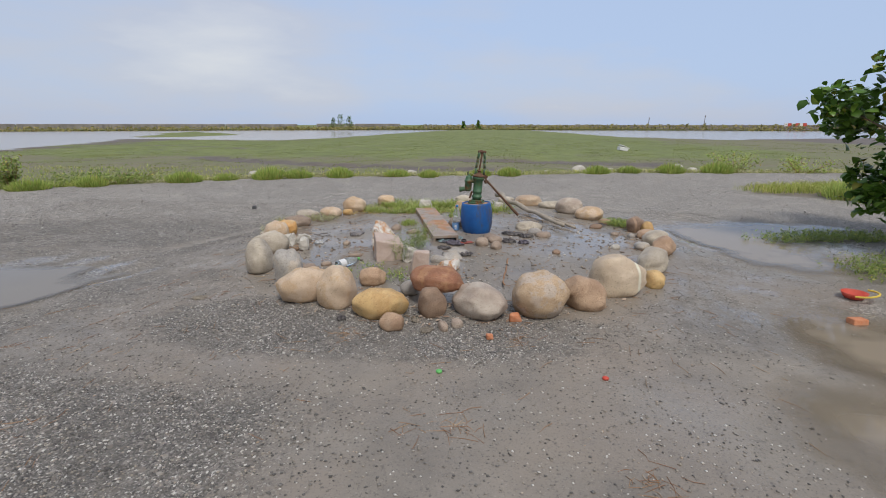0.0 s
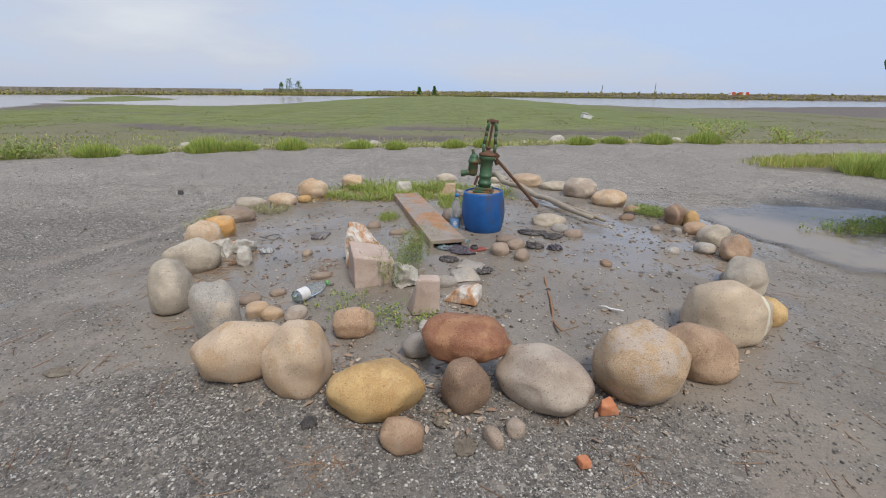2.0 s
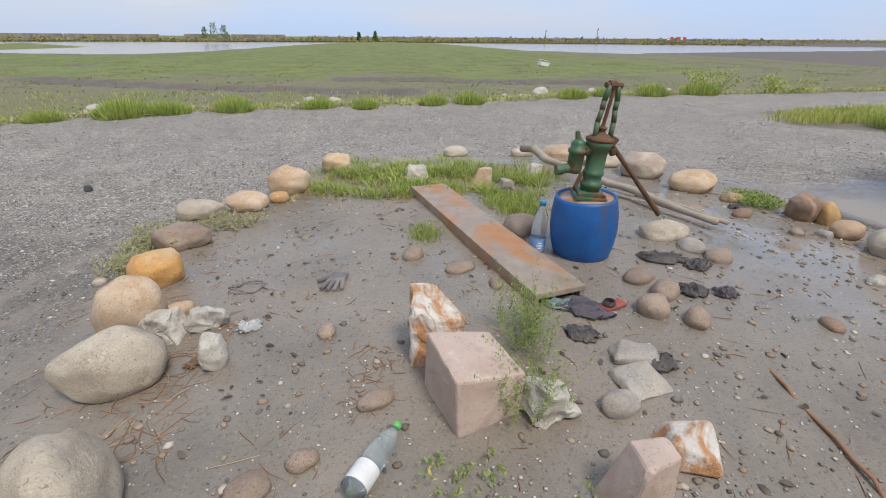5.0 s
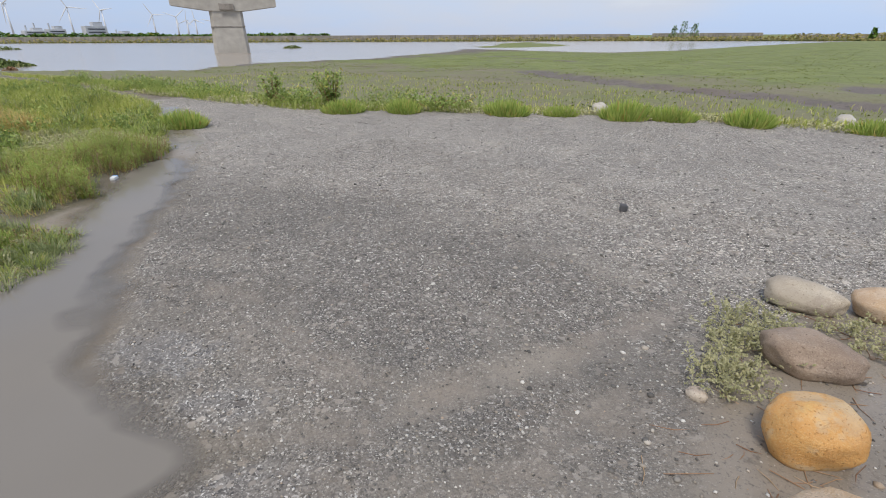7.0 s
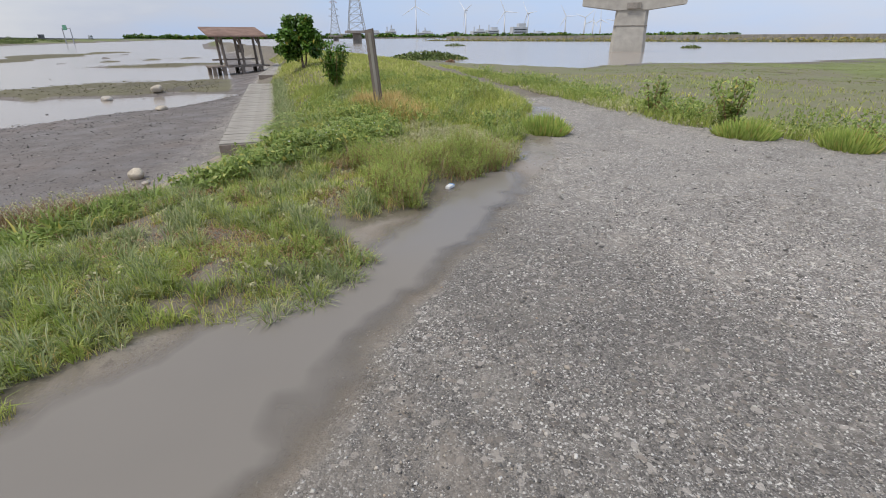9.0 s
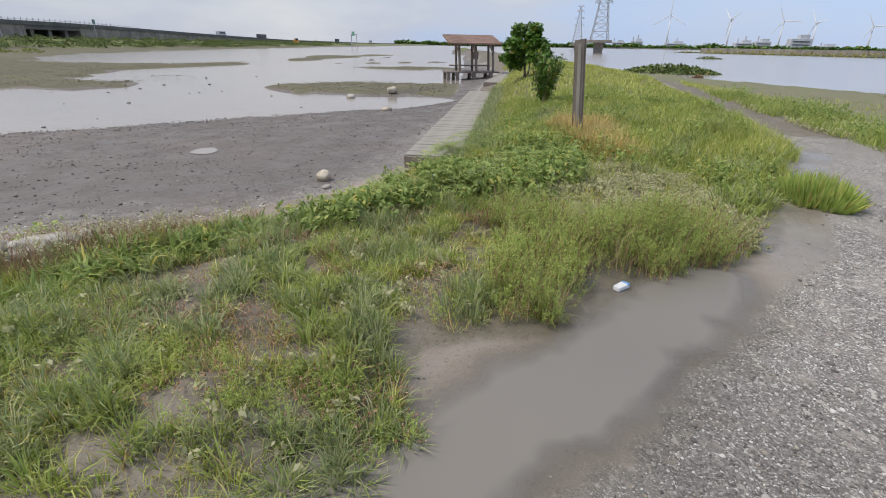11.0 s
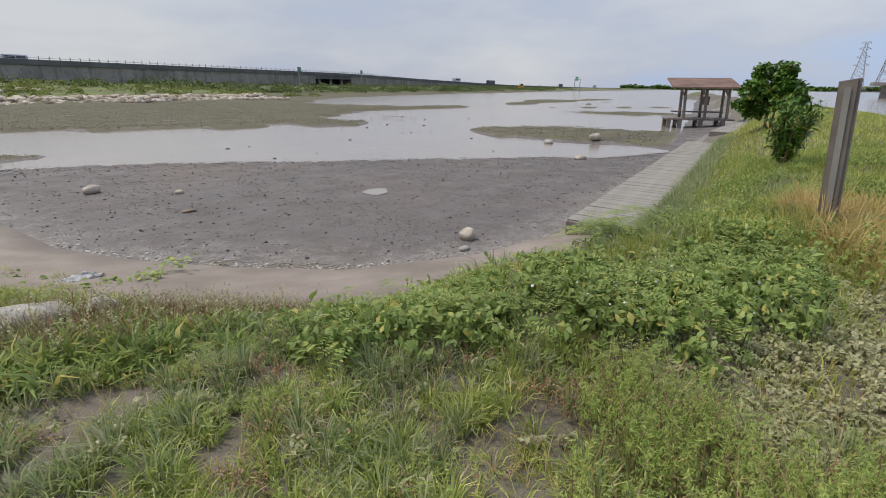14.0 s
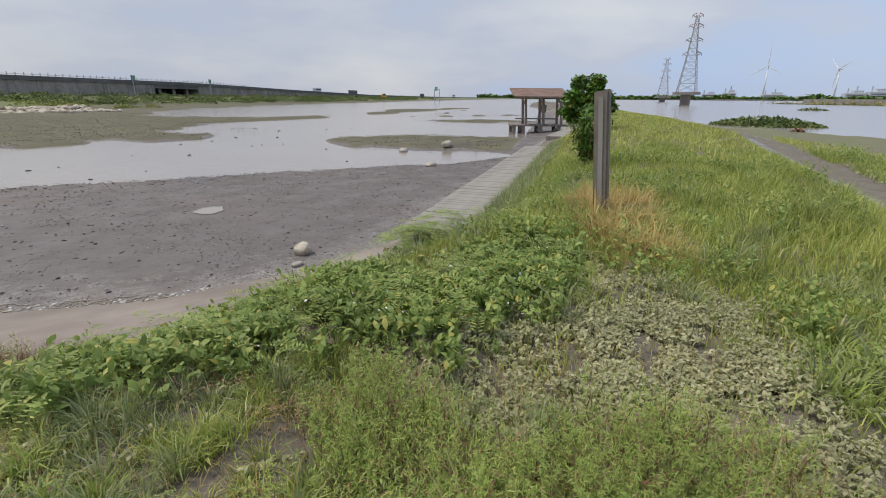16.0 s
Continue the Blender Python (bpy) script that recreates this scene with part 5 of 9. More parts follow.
for px, py, pw, pd, ph, mt, lb in (
        (-0.79, 4.78, 0.17, 0.13, 0.1, M_PINKGREY, "grey-brown stone inside the ring"), (-1.07, 4.84, 0.17, 0.14, 0.1, M_CREAM, "cream stone inside the ring"),
        (-0.95, 4.78, 0.14, 0.12, 0.1, M_CREAM, "cream stone inside the ring"), (-0.78, 5.35, 0.15, 0.1, 0.06, M_PEBTAN, "flat tan stone near the bottle"),
        (1.46, 5.69, 0.13, 0.09, 0.06, M_BROWN, "small brown stone on silt"), (0.52, 3.78, 0.09, 0.09, 0.09, M_PINKGREY, "small round stone before the ring")):
    boulder(px, py, pw, pd, ph, 20 * pw * 100 % 90, mt, lb, px * 9 + 80, name="stone", group=PEB, sink=0.32, detail=3)
for px, py, pw, pd, ph, mt, lb in (
        (2.21, 6.18, 0.12, 0.1, 0.08, M_WHITE, "small pale stone inside the ring"), (2.40, 5.62, 0.1, 0.1, 0.09, M_GREY, "small grey stone by the long boulder"),
        (2.2, 7.41, 0.2, 0.13, 0.09, M_BROWN, "dark flat stone inside the ring"), (2.39, 7.03, 0.14, 0.1, 0.07, M_PEBTAN, "small tan stone inside the ring"),
        (2.6, 7.0, 0.13, 0.1, 0.08, M_GREY, "small grey stone inside the ring"), (0.42, 3.72, 0.07, 0.12, 0.08, M_PEBTAN, "tan stone chip before the ring")):
    boulder(px, py, pw, pd, ph, 55 * pw * 100 % 90, mt, lb, px * 11 + 90, name="stone", group=PEB, sink=0.32, detail=3)

# ---- pump on its drum ----
DRUM_X, DRUM_Y = 0.505, 6.62
DRUM_Z = height(DRUM_X, DRUM_Y) - 0.02
DRUM_H = 0.4


def drum():
    base = thing("drum", "cut-down blue plastic drum filled with rust-stained cement", "drum", pose(DRUM_X, DRUM_Y, DRUM_Z, 0, -2, 0))
    bm = lathe(bmesh.new(), [(0.165, 0.0), (0.178, 0.015), (0.2, 0.1), (0.212, 0.2), (0.207, 0.3), (0.192, DRUM_H - 0.01), (0.188, DRUM_H + 0.006), (0.175, DRUM_H + 0.006), (0.17, DRUM_H - 0.03)], 40)
    part("shell", bm, M_DRUM, base, smooth=True)
    bm = bmesh.new()
    lathe(bm, [(0.176, DRUM_H - 0.06), (0.176, DRUM_H - 0.008), (0.12, DRUM_H + 0.002), (0.03, DRUM_H + 0.008)], 32)
    part("cement_fill", bm, M_CEMENT, base, "rust-stained cement fill", smooth=True)


drum()


def hand_pump():
    """Cast-iron lever pump: the spout points to -x and a little to the front."""
    base = thing("hand_pump", "rusty green cast-iron hand pump bolted on a blue drum", "hand pump", pose(DRUM_X - 0.01, DRUM_Y - 0.02, DRUM_Z + DRUM_H, 0, 4, -8))
    bm = box(bmesh.new(), (0.19, 0.19, 0.022), (0, 0, 0.012), bevel=0.006)
    box(bm, (0.15, 0.15, 0.03), (0, 0, 0.034), bevel=0.008)
    part("foot_flange", bm, M_PUMP, base)
    for sx in (-1, 1):
        for sy in (-1, 1):
            bm = bmesh.new()
            rod(bm, (sx * 0.075, sy * 0.075, 0.018), (sx * 0.075, sy * 0.075, 0.042), 0.012, n=6)
            part("bolt", bm, M_RUSTBAR, base)
    bm = lathe(bmesh.new(), [(0.06, 0.045), (0.058, 0.07), (0.066, 0.075), (0.066, 0.1), (0.055, 0.105), (0.055, 0.14), (0.063, 0.15), (0.063, 0.168), (0.057, 0.172), (0.06, 0.3), (0.072, 0.31), (0.078, 0.33), (0.078, 0.352)], 28)
    part("cylinder", bm, M_PUMP, base, smooth=True)
    bm = lathe(bmesh.new(), [(0.082, 0.352), (0.084, 0.365), (0.06, 0.378), (0.045, 0.39), (0.022, 0.398), (0.02, 0.415), (0.028, 0.42), (0.028, 0.43), (0.016, 0.436)], 24)
    part("cap", bm, M_RUSTBAR, base, "rusted cap", smooth=True)
    bm = lathe(bmesh.new(), [(0.03, 0.15), (0.042, 0.165), (0.046, 0.18), (0.046, 0.27), (0.055, 0.275), (0.055, 0.295), (0.045, 0.3), (0.042, 0.33), (0.036, 0.345), (0.016, 0.355)], 20, (-0.125, -0.02, 0))
    chamber = part("spout_chamber", bm, M_PUMP, base, smooth=True)
    bm = bmesh.new()
    rod(bm, (-0.13, -0.02, 0.35), (-0.145, -0.02, 0.4), 0.018, 0.014, 12)
    part("air_nozzle", bm, M_PUMP, chamber)
    bm = bmesh.new()
    rod(bm, (-0.08, -0.01, 0.29), (-0.02, 0, 0.3), 0.034, 0.036, 12)
    part("bridge_pipe", bm, M_PUMP, base)
    bm = bmesh.new()
    rod(bm, (-0.12, -0.02, 0.19), (-0.2, -0.035, 0.168), 0.03, 0.028, 14)
    rod(bm, (-0.2, -0.035, 0.168), (-0.235, -0.042, 0.163), 0.033, 0.033, 14)
    part("spout", bm, M_PUMP, base, "short rusted spout")
    bm = bmesh.new()
    rod(bm, (-0.095, -0.01, 0.06), (-0.07, -0.01, 0.15), 0.013, 0.013, 8)
    part("drain_cock", bm, M_RUSTBAR, base)
    # lever frame: two bowed side bars, a cross pin and the piston rod
    for s, name in ((-1, "side_bar"), (1, "side_bar")):
        bm = bmesh.new()
        pts = [(0.01 + 0.05 * s, 0.02 * s, 0.36), (0.01 + 0.052 * s, 0.02 * s, 0.46), (0.012 + 0.042 * s, 0.018 * s, 0.53), (0.014 + 0.042 * s, 0.018 * s, 0.58), (0.015 + 0.026 * s, 0.012 * s, 0.665)]
        for a, b in zip(pts, pts[1:]):
            rod(bm, a, b, 0.016, 0.016, 8)
        part(name, bm, M_PUMP, base, "bowed green side bar", True)
    bm = bmesh.new()
    rod(bm, (-0.035, -0.012, 0.665), (0.065, 0.02, 0.665), 0.017, 0.017, 8)
    rod(bm, (-0.015, -0.004, 0.665), (0.025, 0.008, 0.665), 0.026, 0.026, 8)
    part("cross_pin", bm, M_RUSTBAR, base)
    bm = bmesh.new()
    rod(bm, (0, 0, 0.43), (0.02, 0.0, 0.66), 0.011, 0.011, 8)
    part("piston_rod", bm, M_RUSTBAR, base)
    bm = bmesh.new()
    rod(bm, (0.07, 0.02, 0.33), (0.095, 0.03, 0.37), 0.028, 0.028, 10)
    rod(bm, (0.085, 0.02, 0.31), (0.1, 0.03, 0.27), 0.024, 0.02, 8)
    part("pivot", bm, M_RUSTBAR, base)
    bm = bmesh.new()
    rod(bm, (0.09, 0.02, 0.32), (0.27, 0.09, 0.14), 0.015, 0.014, 10)
    rod(bm, (0.27, 0.09, 0.14), (0.54, 0.19, -0.13), 0.014, 0.019, 10)
    part("handle", bm, M_RUSTBAR, base, "dark rusted lever handle")


hand_pump()


def slab_board():
    """A thin trough-shaped slab lying near end raised."""
    a, b = Vector((0.165, 5.99)), Vector((-0.43, 8.02))
    mid = (a + b) / 2
    ang = math.degrees(math.atan2(b.y - a.y, b.x - a.x)) - 90
    base = thing("slab", "rust-stained brown concrete channel slab lying on the silt", "slab", pose(mid.x, mid.y, 0.225, -0.4, 0, ang))
    L = (b - a).length
    bm = box(bmesh.new(), (0.315, L, 0.035), (0, 0, 0), bevel=0.006)
    part("top_plate", bm, M_BOARD, base)
    for s in (-1, 1):
        bm = box(bmesh.new(), (0.03, L - 0.01, 0.1), (s * 0.142, 0, -0.06), bevel=0.005)
        part("side_web", bm, M_BOARD, base)


slab_board()


def bottle(x, y, z, m, cap_mat, label_mat, label, scale=1.0):
    base = thing("plastic_bottle", label, "bottle", m)
    s = scale
    bm = lathe(bmesh.new(), [(0.03 * s, 0.0), (0.044 * s, 0.006 * s), (0.044 * s, 0.1 * s), (0.042 * s, 0.11 * s), (0.044 * s, 0.12 * s), (0.043 * s, 0.2 * s), (0.036 * s, 0.235 * s), (0.016 * s, 0.28 * s), (0.0145 * s, 0.295 * s)], 24)
    body = part("body", bm, M_CLEAR, base, "clear crinkled plastic", True)
    bm = lathe(bmesh.new(), [(0.0455 * s, 0.02 * s), (0.0455 * s, 0.1 * s)], 24, close=False)
    band = part("paper_label", bm, label_mat, base, smooth=True)
    bm = lathe(bmesh.new(), [(0.0165 * s, 0.29 * s), (0.0165 * s, 0.312 * s), (0.014 * s, 0.315 * s)], 18)
    part("cap", bm, cap_mat, base, smooth=True)
    return base, s


def bottle_print(base, s, material):
    """Unreadable print on the label as a bar and an oval badge facing the front."""
    bm = bmesh.new()
    for z, w in ((0.075, 0.5), (0.06, 0.8), (0.045, 0.55)):
        for i in range(6):
            a0, a1 = radians(-90 + (i / 6 - 0.5) * 60 * w), radians(-90 + ((i + 1) / 6 - 0.5) * 60 * w)
            r = 0.0462 * s
            bm.faces.new([bm.verts.new((r * math.cos(a), r * math.sin(a), (z + dz) * s)) for a, dz in ((a0, -0.005), (a1, -0.005), (a1, 0.005), (a0, 0.005))])
    part("label_print", bm, material, base)


b1, s1 = bottle(0, 0, 0, pose(0.215, 6.66, height(0.215, 6.66) - 0.01, 0, 3, 0), M_BLUECAP, M_BLUEP, "clear plastic water bottle with blue label standing by the drum", 1.14)
bottle_print(b1, s1, M_WHITEP)
b2, s2 = bottle(0, 0, 0, pose(-0.84, 4.93, height(-0.86, 4.98) + 0.06, 90, 0, 152), M_GREENP, M_WHITEP, "crushed clear plastic bottle with green label lying on silt", 1.0)
bottle_print(b2, s2, M_GREENP)


def pole(name, pts, radii, material, label, category, seed=0, n=12):
    """A crooked stick through the given points."""
    bm = bmesh.new()
    rings = []
    P = [Vector(p) for p in pts]
    for i, (p, r) in enumerate(zip(P, radii)):
        t = (P[min(i + 1, len(P) - 1)] - P[max(i - 1, 0)]).normalized()
        u = t.cross(Vector((0, 0, 1))).normalized()
        w = t.cross(u)
        rings.append([bm.verts.new(p + (u * math.cos(2 * math.pi * k / n) + w * math.sin(2 * math.pi * k / n)) * r * (1 + 0.14 * noise.noise((k * 0.9 + seed, i * 0.7, 0)))) for k in range(n)])
    for a, b in zip(rings, rings[1:]):
        for k in range(n):
            bm.faces.new((a[k], a[(k + 1) % n], b[(k + 1) % n], b[k]))
    bm.faces.new(rings[0])
    bm.faces.new(rings[-1][::-1])
    bmesh.ops.recalc_face_normals(bm, faces=bm.faces[:])
    return tagged(mesh_object(name, bm, material), label, category)


def line_pts(a, b, n, sag, seed):
    a, b = Vector(a), Vector(b)
    return [a + (b - a) * (i / (n - 1)) + Vector((noise.noise((i * 0.6, seed, 0)), noise.noise((i * 0.6, seed, 5)), noise.noise((i * 0.6, seed, 9)))) * sag for i in range(n)]


pole("driftwood_pole", line_pts((0.72, 9.2, 0.3), (1.68, 7.0, 0.2), 12, 0.06, 3), [0.042 - 0.0012 * i + 0.006 * math.sin(i * 1.7) for i in range(12)], M_LOG, "long bleached grey-brown driftwood pole", "driftwood", 1)
pole("driftwood_branch", line_pts((1.2, 8.4, 0.2), (1.85, 7.1, 0.16), 9, 0.03, 8), [0.034 - 0.002 * i for i in range(9)], M_LOG, "thin split driftwood branch by the pole", "driftwood", 2)
pole("stick", line_pts((0.93, 5.55, 0.155), (0.86, 4.6, 0.115), 12, 0.05, 12), [0.008] * 12, M_STALK, "thin dark twig lying on the silt", "stick", 3, 6)
pole("stick", line_pts((1.2, 4.95, 0.13), (1.34, 4.88, 0.13), 5, 0.01, 13), [0.006] * 5, M_WHITEP, "short bleached stick on silt", "stick", 4, 6)


def rag(name, x, y, w, d, h, turn, material, label, seed, category="cloth"):
    """A crumpled piece of cloth with thickness."""
    bm = bmesh.new()
    n = 24
    g = [[None] * n for _ in range(n)]
    for i in range(n):
        for j in range(n):
            u, v = i / (n - 1) * 2 - 1, j / (n - 1) * 2 - 1
            k = 1 - 0.6 * abs(noise.noise((u * 1.6 + seed, v * 1.6, 2))) - 0.25 * abs(noise.noise((u * 4 + seed, v * 4, 7)))
            z = 0.62 * h * (0.25 + 0.9 * abs(noise.noise((u * 2.2 + seed * 3, v * 2.2, 0))) + 0.7 * abs(noise.noise((u * 5.5 + seed * 3, v * 3.1, 4)))) * max(0.05, 1 - 0.75 * max(abs(u), abs(v)) ** 3)
            fu, fv = u * math.sqrt(1 - v * v / 2), v * math.sqrt(1 - u * u / 2)
            g[i][j] = bm.verts.new((fu * w / 2 * k, fv * d / 2 * k, z))
    for i in range(n - 1):
        for j in range(n - 1):
            bm.faces.new((g[i][j], g[i + 1][j], g[i + 1][j + 1], g[i][j + 1]))
    bmesh.ops.solidify(bm, geom=bm.faces[:], thickness=0.006)
    ob = mesh_object(name, bm, material)
    ob.matrix_world = pose(x, y, height(x, y) + 0.002, 0, 0, turn)
    return tagged(ob, label, category)


rag("rag", 0.98, 6.46, 0.36, 0.2, 0.05, -15, M_RAGDARK, "black sodden cloth flat on the silt", 1)
rag("rag", 1.15, 6.35, 0.24, 0.16, 0.06, 30, M_RAGDARK, "small dark crumpled cloth", 2)
rag("rag", 0.27, 5.92, 0.36, 0.24, 0.06, -35, M_RAGPURPLE, "faded purple-grey cloth under the slab's end", 3)
rag("rag", 0.15, 5.96, 0.2, 0.13, 0.05, -20, M_RAGBLUE, "pale blue wet cloth by the slab", 4)
rag("rag", 0.28, 6.17, 0.2, 0.16, 0.04, 10, M_RAGBLUE, "pale greenish plastic sheet by the drum", 5, "litter")
rag("rag", 0.93, 6.03, 0.2, 0.17, 0.09, 15, M_RAGDARK, "dark crumpled cloth bundle", 6)
rag("rag", 0.18, 5.7, 0.22, 0.17, 0.05, -25, M_RAGDARK, "black torn cloth on the silt", 7)
rag("rag", 0.44, 5.47, 0.22, 0.16, 0.07, 0, M_RAGDARK, "dark wet cloth lump", 8)
rag("rag", 1.1, 6.0, 0.16, 0.14, 0.08, 0, M_RAGPURPLE, "grey-purple cloth bundle on silt", 9)
rag("rag", -1.45, 5.96, 0.16, 0.12, 0.07, 20, M_WHITEP, "crumpled grey-white plastic wrapper", 10, "litter")
rag("rag", -1.62, 5.72, 0.14, 0.07, 0.05, 50, M_TAN, "torn pinkish cloth strip among roots", 11)
rag("rag", -1.9, 4.2, 0.18, 0.13, 0.02, 10, M_PALE, "flat grey paper scrap on wet ground", 12, "litter")
rag("rag", 0.19, 3.84, 0.1, 0.16, 0.03, 10, M_PALE, "dead pale leaves between boulders", 13, "leaf litter")
rag("rag", 0.30, 3.68, 0.14, 0.12, 0.03, 50, M_LOG, "dead pale leaves before the boulders", 14, "leaf litter")
rag("rag", -0.4, 3.78, 0.09, 0.08, 0.07, 10, M_RAGDARK, "small black plastic cup lid", 15, "litter")
rag("rag", 2.3, 7.62, 0.2, 0.12, 0.09, 10, M_RAGDARK, "black crumpled litter inside the ring", 16, "litter")


def glove():
    base = mesh_object("work_glove", bmesh.new(), M_RAGDARK)
    bm = bmesh.new()
    box(bm, (0.1, 0.11, 0.03), (0, 0, 0.015), bevel=0.012)
    for i, (fx, L) in enumerate(((-0.04, 0.09), (-0.014, 0.1), (0.012, 0.1), (0.038, 0.085))):
        rod(bm, (fx, -0.04, 0.018), (fx * 1.5, -0.05 - L, 0.012), 0.014, 0.012, 8)
    rod(bm, (-0.045, 0.0, 0.018), (-0.11, -0.05, 0.012), 0.015, 0.012, 8)
    bm.to_mesh(base.data)
    bm.free()
    base.matrix_world = pose(-1.05, 6.4, height(-1.05, 6.4) + 0.002, 0, 0, -10)
    tagged(base, "dark grey work glove lying palm down on silt", "glove")


glove()


def ring_of_wire():
    bm = bmesh.new()
    pts = [(0.09 * math.cos(a) + 0.012 * math.sin(3 * a), 0.06 * math.sin(a), 0.02 + 0.012 * math.sin(2 * a)) for a in np.linspace(0, 2 * math.pi, 18)]
    pts += [(0.16, -0.04, 0.01), (0.24, -0.08, 0.01)]
    for a, b in zip(pts, pts[1:]):
        rod(bm, a, b, 0.006, 0.006, 6)
    ob = mesh_object("strap_loop", bm, M_RAGDARK)
    ob.matrix_world = pose(-1.58, 6.38, height(-1.58, 6.38))
    tagged(ob, "loop of dark strap on the silt", "strap")


ring_of_wire()


def small_shoe(x, y, turn):
    base = thing("sandal", "red and black child's sandal lying on silt", "sandal", pose(x, y, height(x, y), 0, 0, turn))
    bm = box(bmesh.new(), (0.15, 0.065, 0.02), (0, 0, 0.012), bevel=0.008)
    part("sole", bm, M_REDDULL, base, "dull red sole")
    bm = lathe(bmesh.new(), [(0.03, 0.018), (0.034, 0.035), (0.026, 0.05)], 14, (-0.03, 0, 0), close=False)
    bmesh.ops.solidify(bm, geom=bm.faces[:], thickness=0.004)
    part("strap", bm, M_RAGDARK, base)


small_shoe(0.42, 5.91, 25)


# ---- things beside the right-hand puddle ----
def toy_set():
    base = thing("toy_sieve", "red plastic sand toy with a yellow handle in a puddle", "toy", pose(4.11, 5.01, height(4.11, 5.01) + 0.01, 0, 0, -20))
    bm = lathe(bmesh.new(), [(0.07, 0.0), (0.1, 0.05), (0.106, 0.05), (0.075, -0.004)], 18)
    part("bowl", bm, M_RED, base, smooth=True)
    bm = bmesh.new()
    pts = [(0.12 * math.cos(a) + 0.05, 0.12 * math.sin(a) - 0.02, 0.05 + 0.02 * math.cos(a)) for a in np.linspace(-2.2, 1.0, 12)]
    for a, b in zip(pts, pts[1:]):
        rod(bm, a, b, 0.009, 0.009, 6)
    part("handle", bm, M_YELLOWP, base, "yellow plastic handle")


toy_set()
block("brick", prism(0.13, 0.08, 0.06, 0, 0.97, 0.006, 31), M_BRICK, 3.78, 4.44, 10, "wet orange-red brick at the puddle's edge", 0.008, 0.003, 31, 0.0, "brick")
rag("wrapper", 3.58, 4.27, 0.22, 0.08, 0.03, -10, M_WHITEP, "blue and white crumpled wrapper on the mud", 33, "litter")


def cap(x, y, material, label):
    ob = mesh_object("bottle_cap", lathe(bmesh.new(), [(0.02, 0.0), (0.02, 0.012), (0.016, 0.015)], 18), material)
    ob.matrix_world = pose(x, y, height(x, y))
    tagged(ob, label, "bottle cap")


cap(0.47, 3.13, M_GREENP, "bright green bottle cap on the gravel")
cap(1.52, 3.2, M_RED, "red bottle cap on the wet ground")
block("cobble", prism(0.07, 0.07, 0.06, 0, 0.9, 0.012, 41), M_DARK, -3.86, 8.8, 25, "lone dark cube-shaped stone on the gravel", 0.01, 0.004, 41, 0.0, "stone")


def milk_carton():
    base = thing("carton", "crushed blue and white drink carton in the puddle", "carton", pose(-8.62, 5.97, PUDDLE_Z - 0.005, 0, 0, 150))
    bm = box(bmesh.new(), (0.15, 0.07, 0.045), (0, 0, 0.022), bevel=0.012)
    for v in bm.verts:
        v.co.z *= 1 - 0.35 * abs(noise.noise(v.co * 9))
        v.co.y *= 1 + 0.25 * noise.noise(v.co * 7)
    part("box", bm, M_WHITEP, base)
    bm = box(bmesh.new(), (0.04, 0.073, 0.047), (0.056, 0, 0.022), bevel=0.012)
    part("printed_end", bm, M_BLUEP, base, "blue printed end")
    base.scale = (0.8, 0.8, 0.8)


milk_carton()

# ---- vegetation ----
def scatter(n, x0, y0, x1, y1, weight, seed):
    """n places in a rectangle, thinned by a weight of 0 to 1."""
    rs = np.random.RandomState(seed)
    out = []
    got = 0
    for _ in range(60):
        x, y = rs.uniform(x0, x1, n), rs.uniform(y0, y1, n)
        keep = rs.uniform(0, 1, n) < weight(x, y)
        out.append(np.stack([x[keep], y[keep]], -1))
        got += keep.sum()
        if got >= n:
            break
    return np.concatenate(out)[:n]


def blades(name, xy, h, w, lean, material, label, seed, category="grass", z=None, bow=0.5):
    """Tapered bent blades, one a place."""
    rs = np.random.RandomState(seed)
    n = len(xy)
    zz = land(xy[:, 0], xy[:, 1]) - 0.01 if z is None else z
    yaw, way = rs.uniform(0, 6.283, n), rs.uniform(0, 6.283, n)
    hh = h * rs.uniform(0.55, 1.25, n)
    ll = lean * rs.uniform(0.2, 1.4, n) * hh
    side = np.stack([np.cos(yaw), np.sin(yaw), np.zeros(n)], -1) * (w * rs.uniform(0.7, 1.3, n) / 2)[:, None]
    out = np.stack([np.cos(way), np.sin(way), np.zeros(n)], -1)
    p = np.concatenate([xy, zz[:, None]], -1)
    up = np.array([0, 0, 1.0])
    mid = p + out * (ll * 0.33)[:, None] + up * (hh * 0.6)[:, None]
    tip = p + out * ll[:, None] + up * (hh * (1 - 0.25 * np.clip(lean, 0, 1)))[:, None]
    V = np.stack([p - side, p + side, mid - side * 0.8, mid + side * 0.8, tip], 1).reshape(-1, 3)
    b = (np.arange(n) * 5)[:, None]
    F = np.concatenate([b + np.array([0, 1, 3]), b + np.array([0, 3, 2]), b + np.array([2, 3, 4])], 0)
    return tagged(soup(name, V, F, material), label, category, kind="stuff")


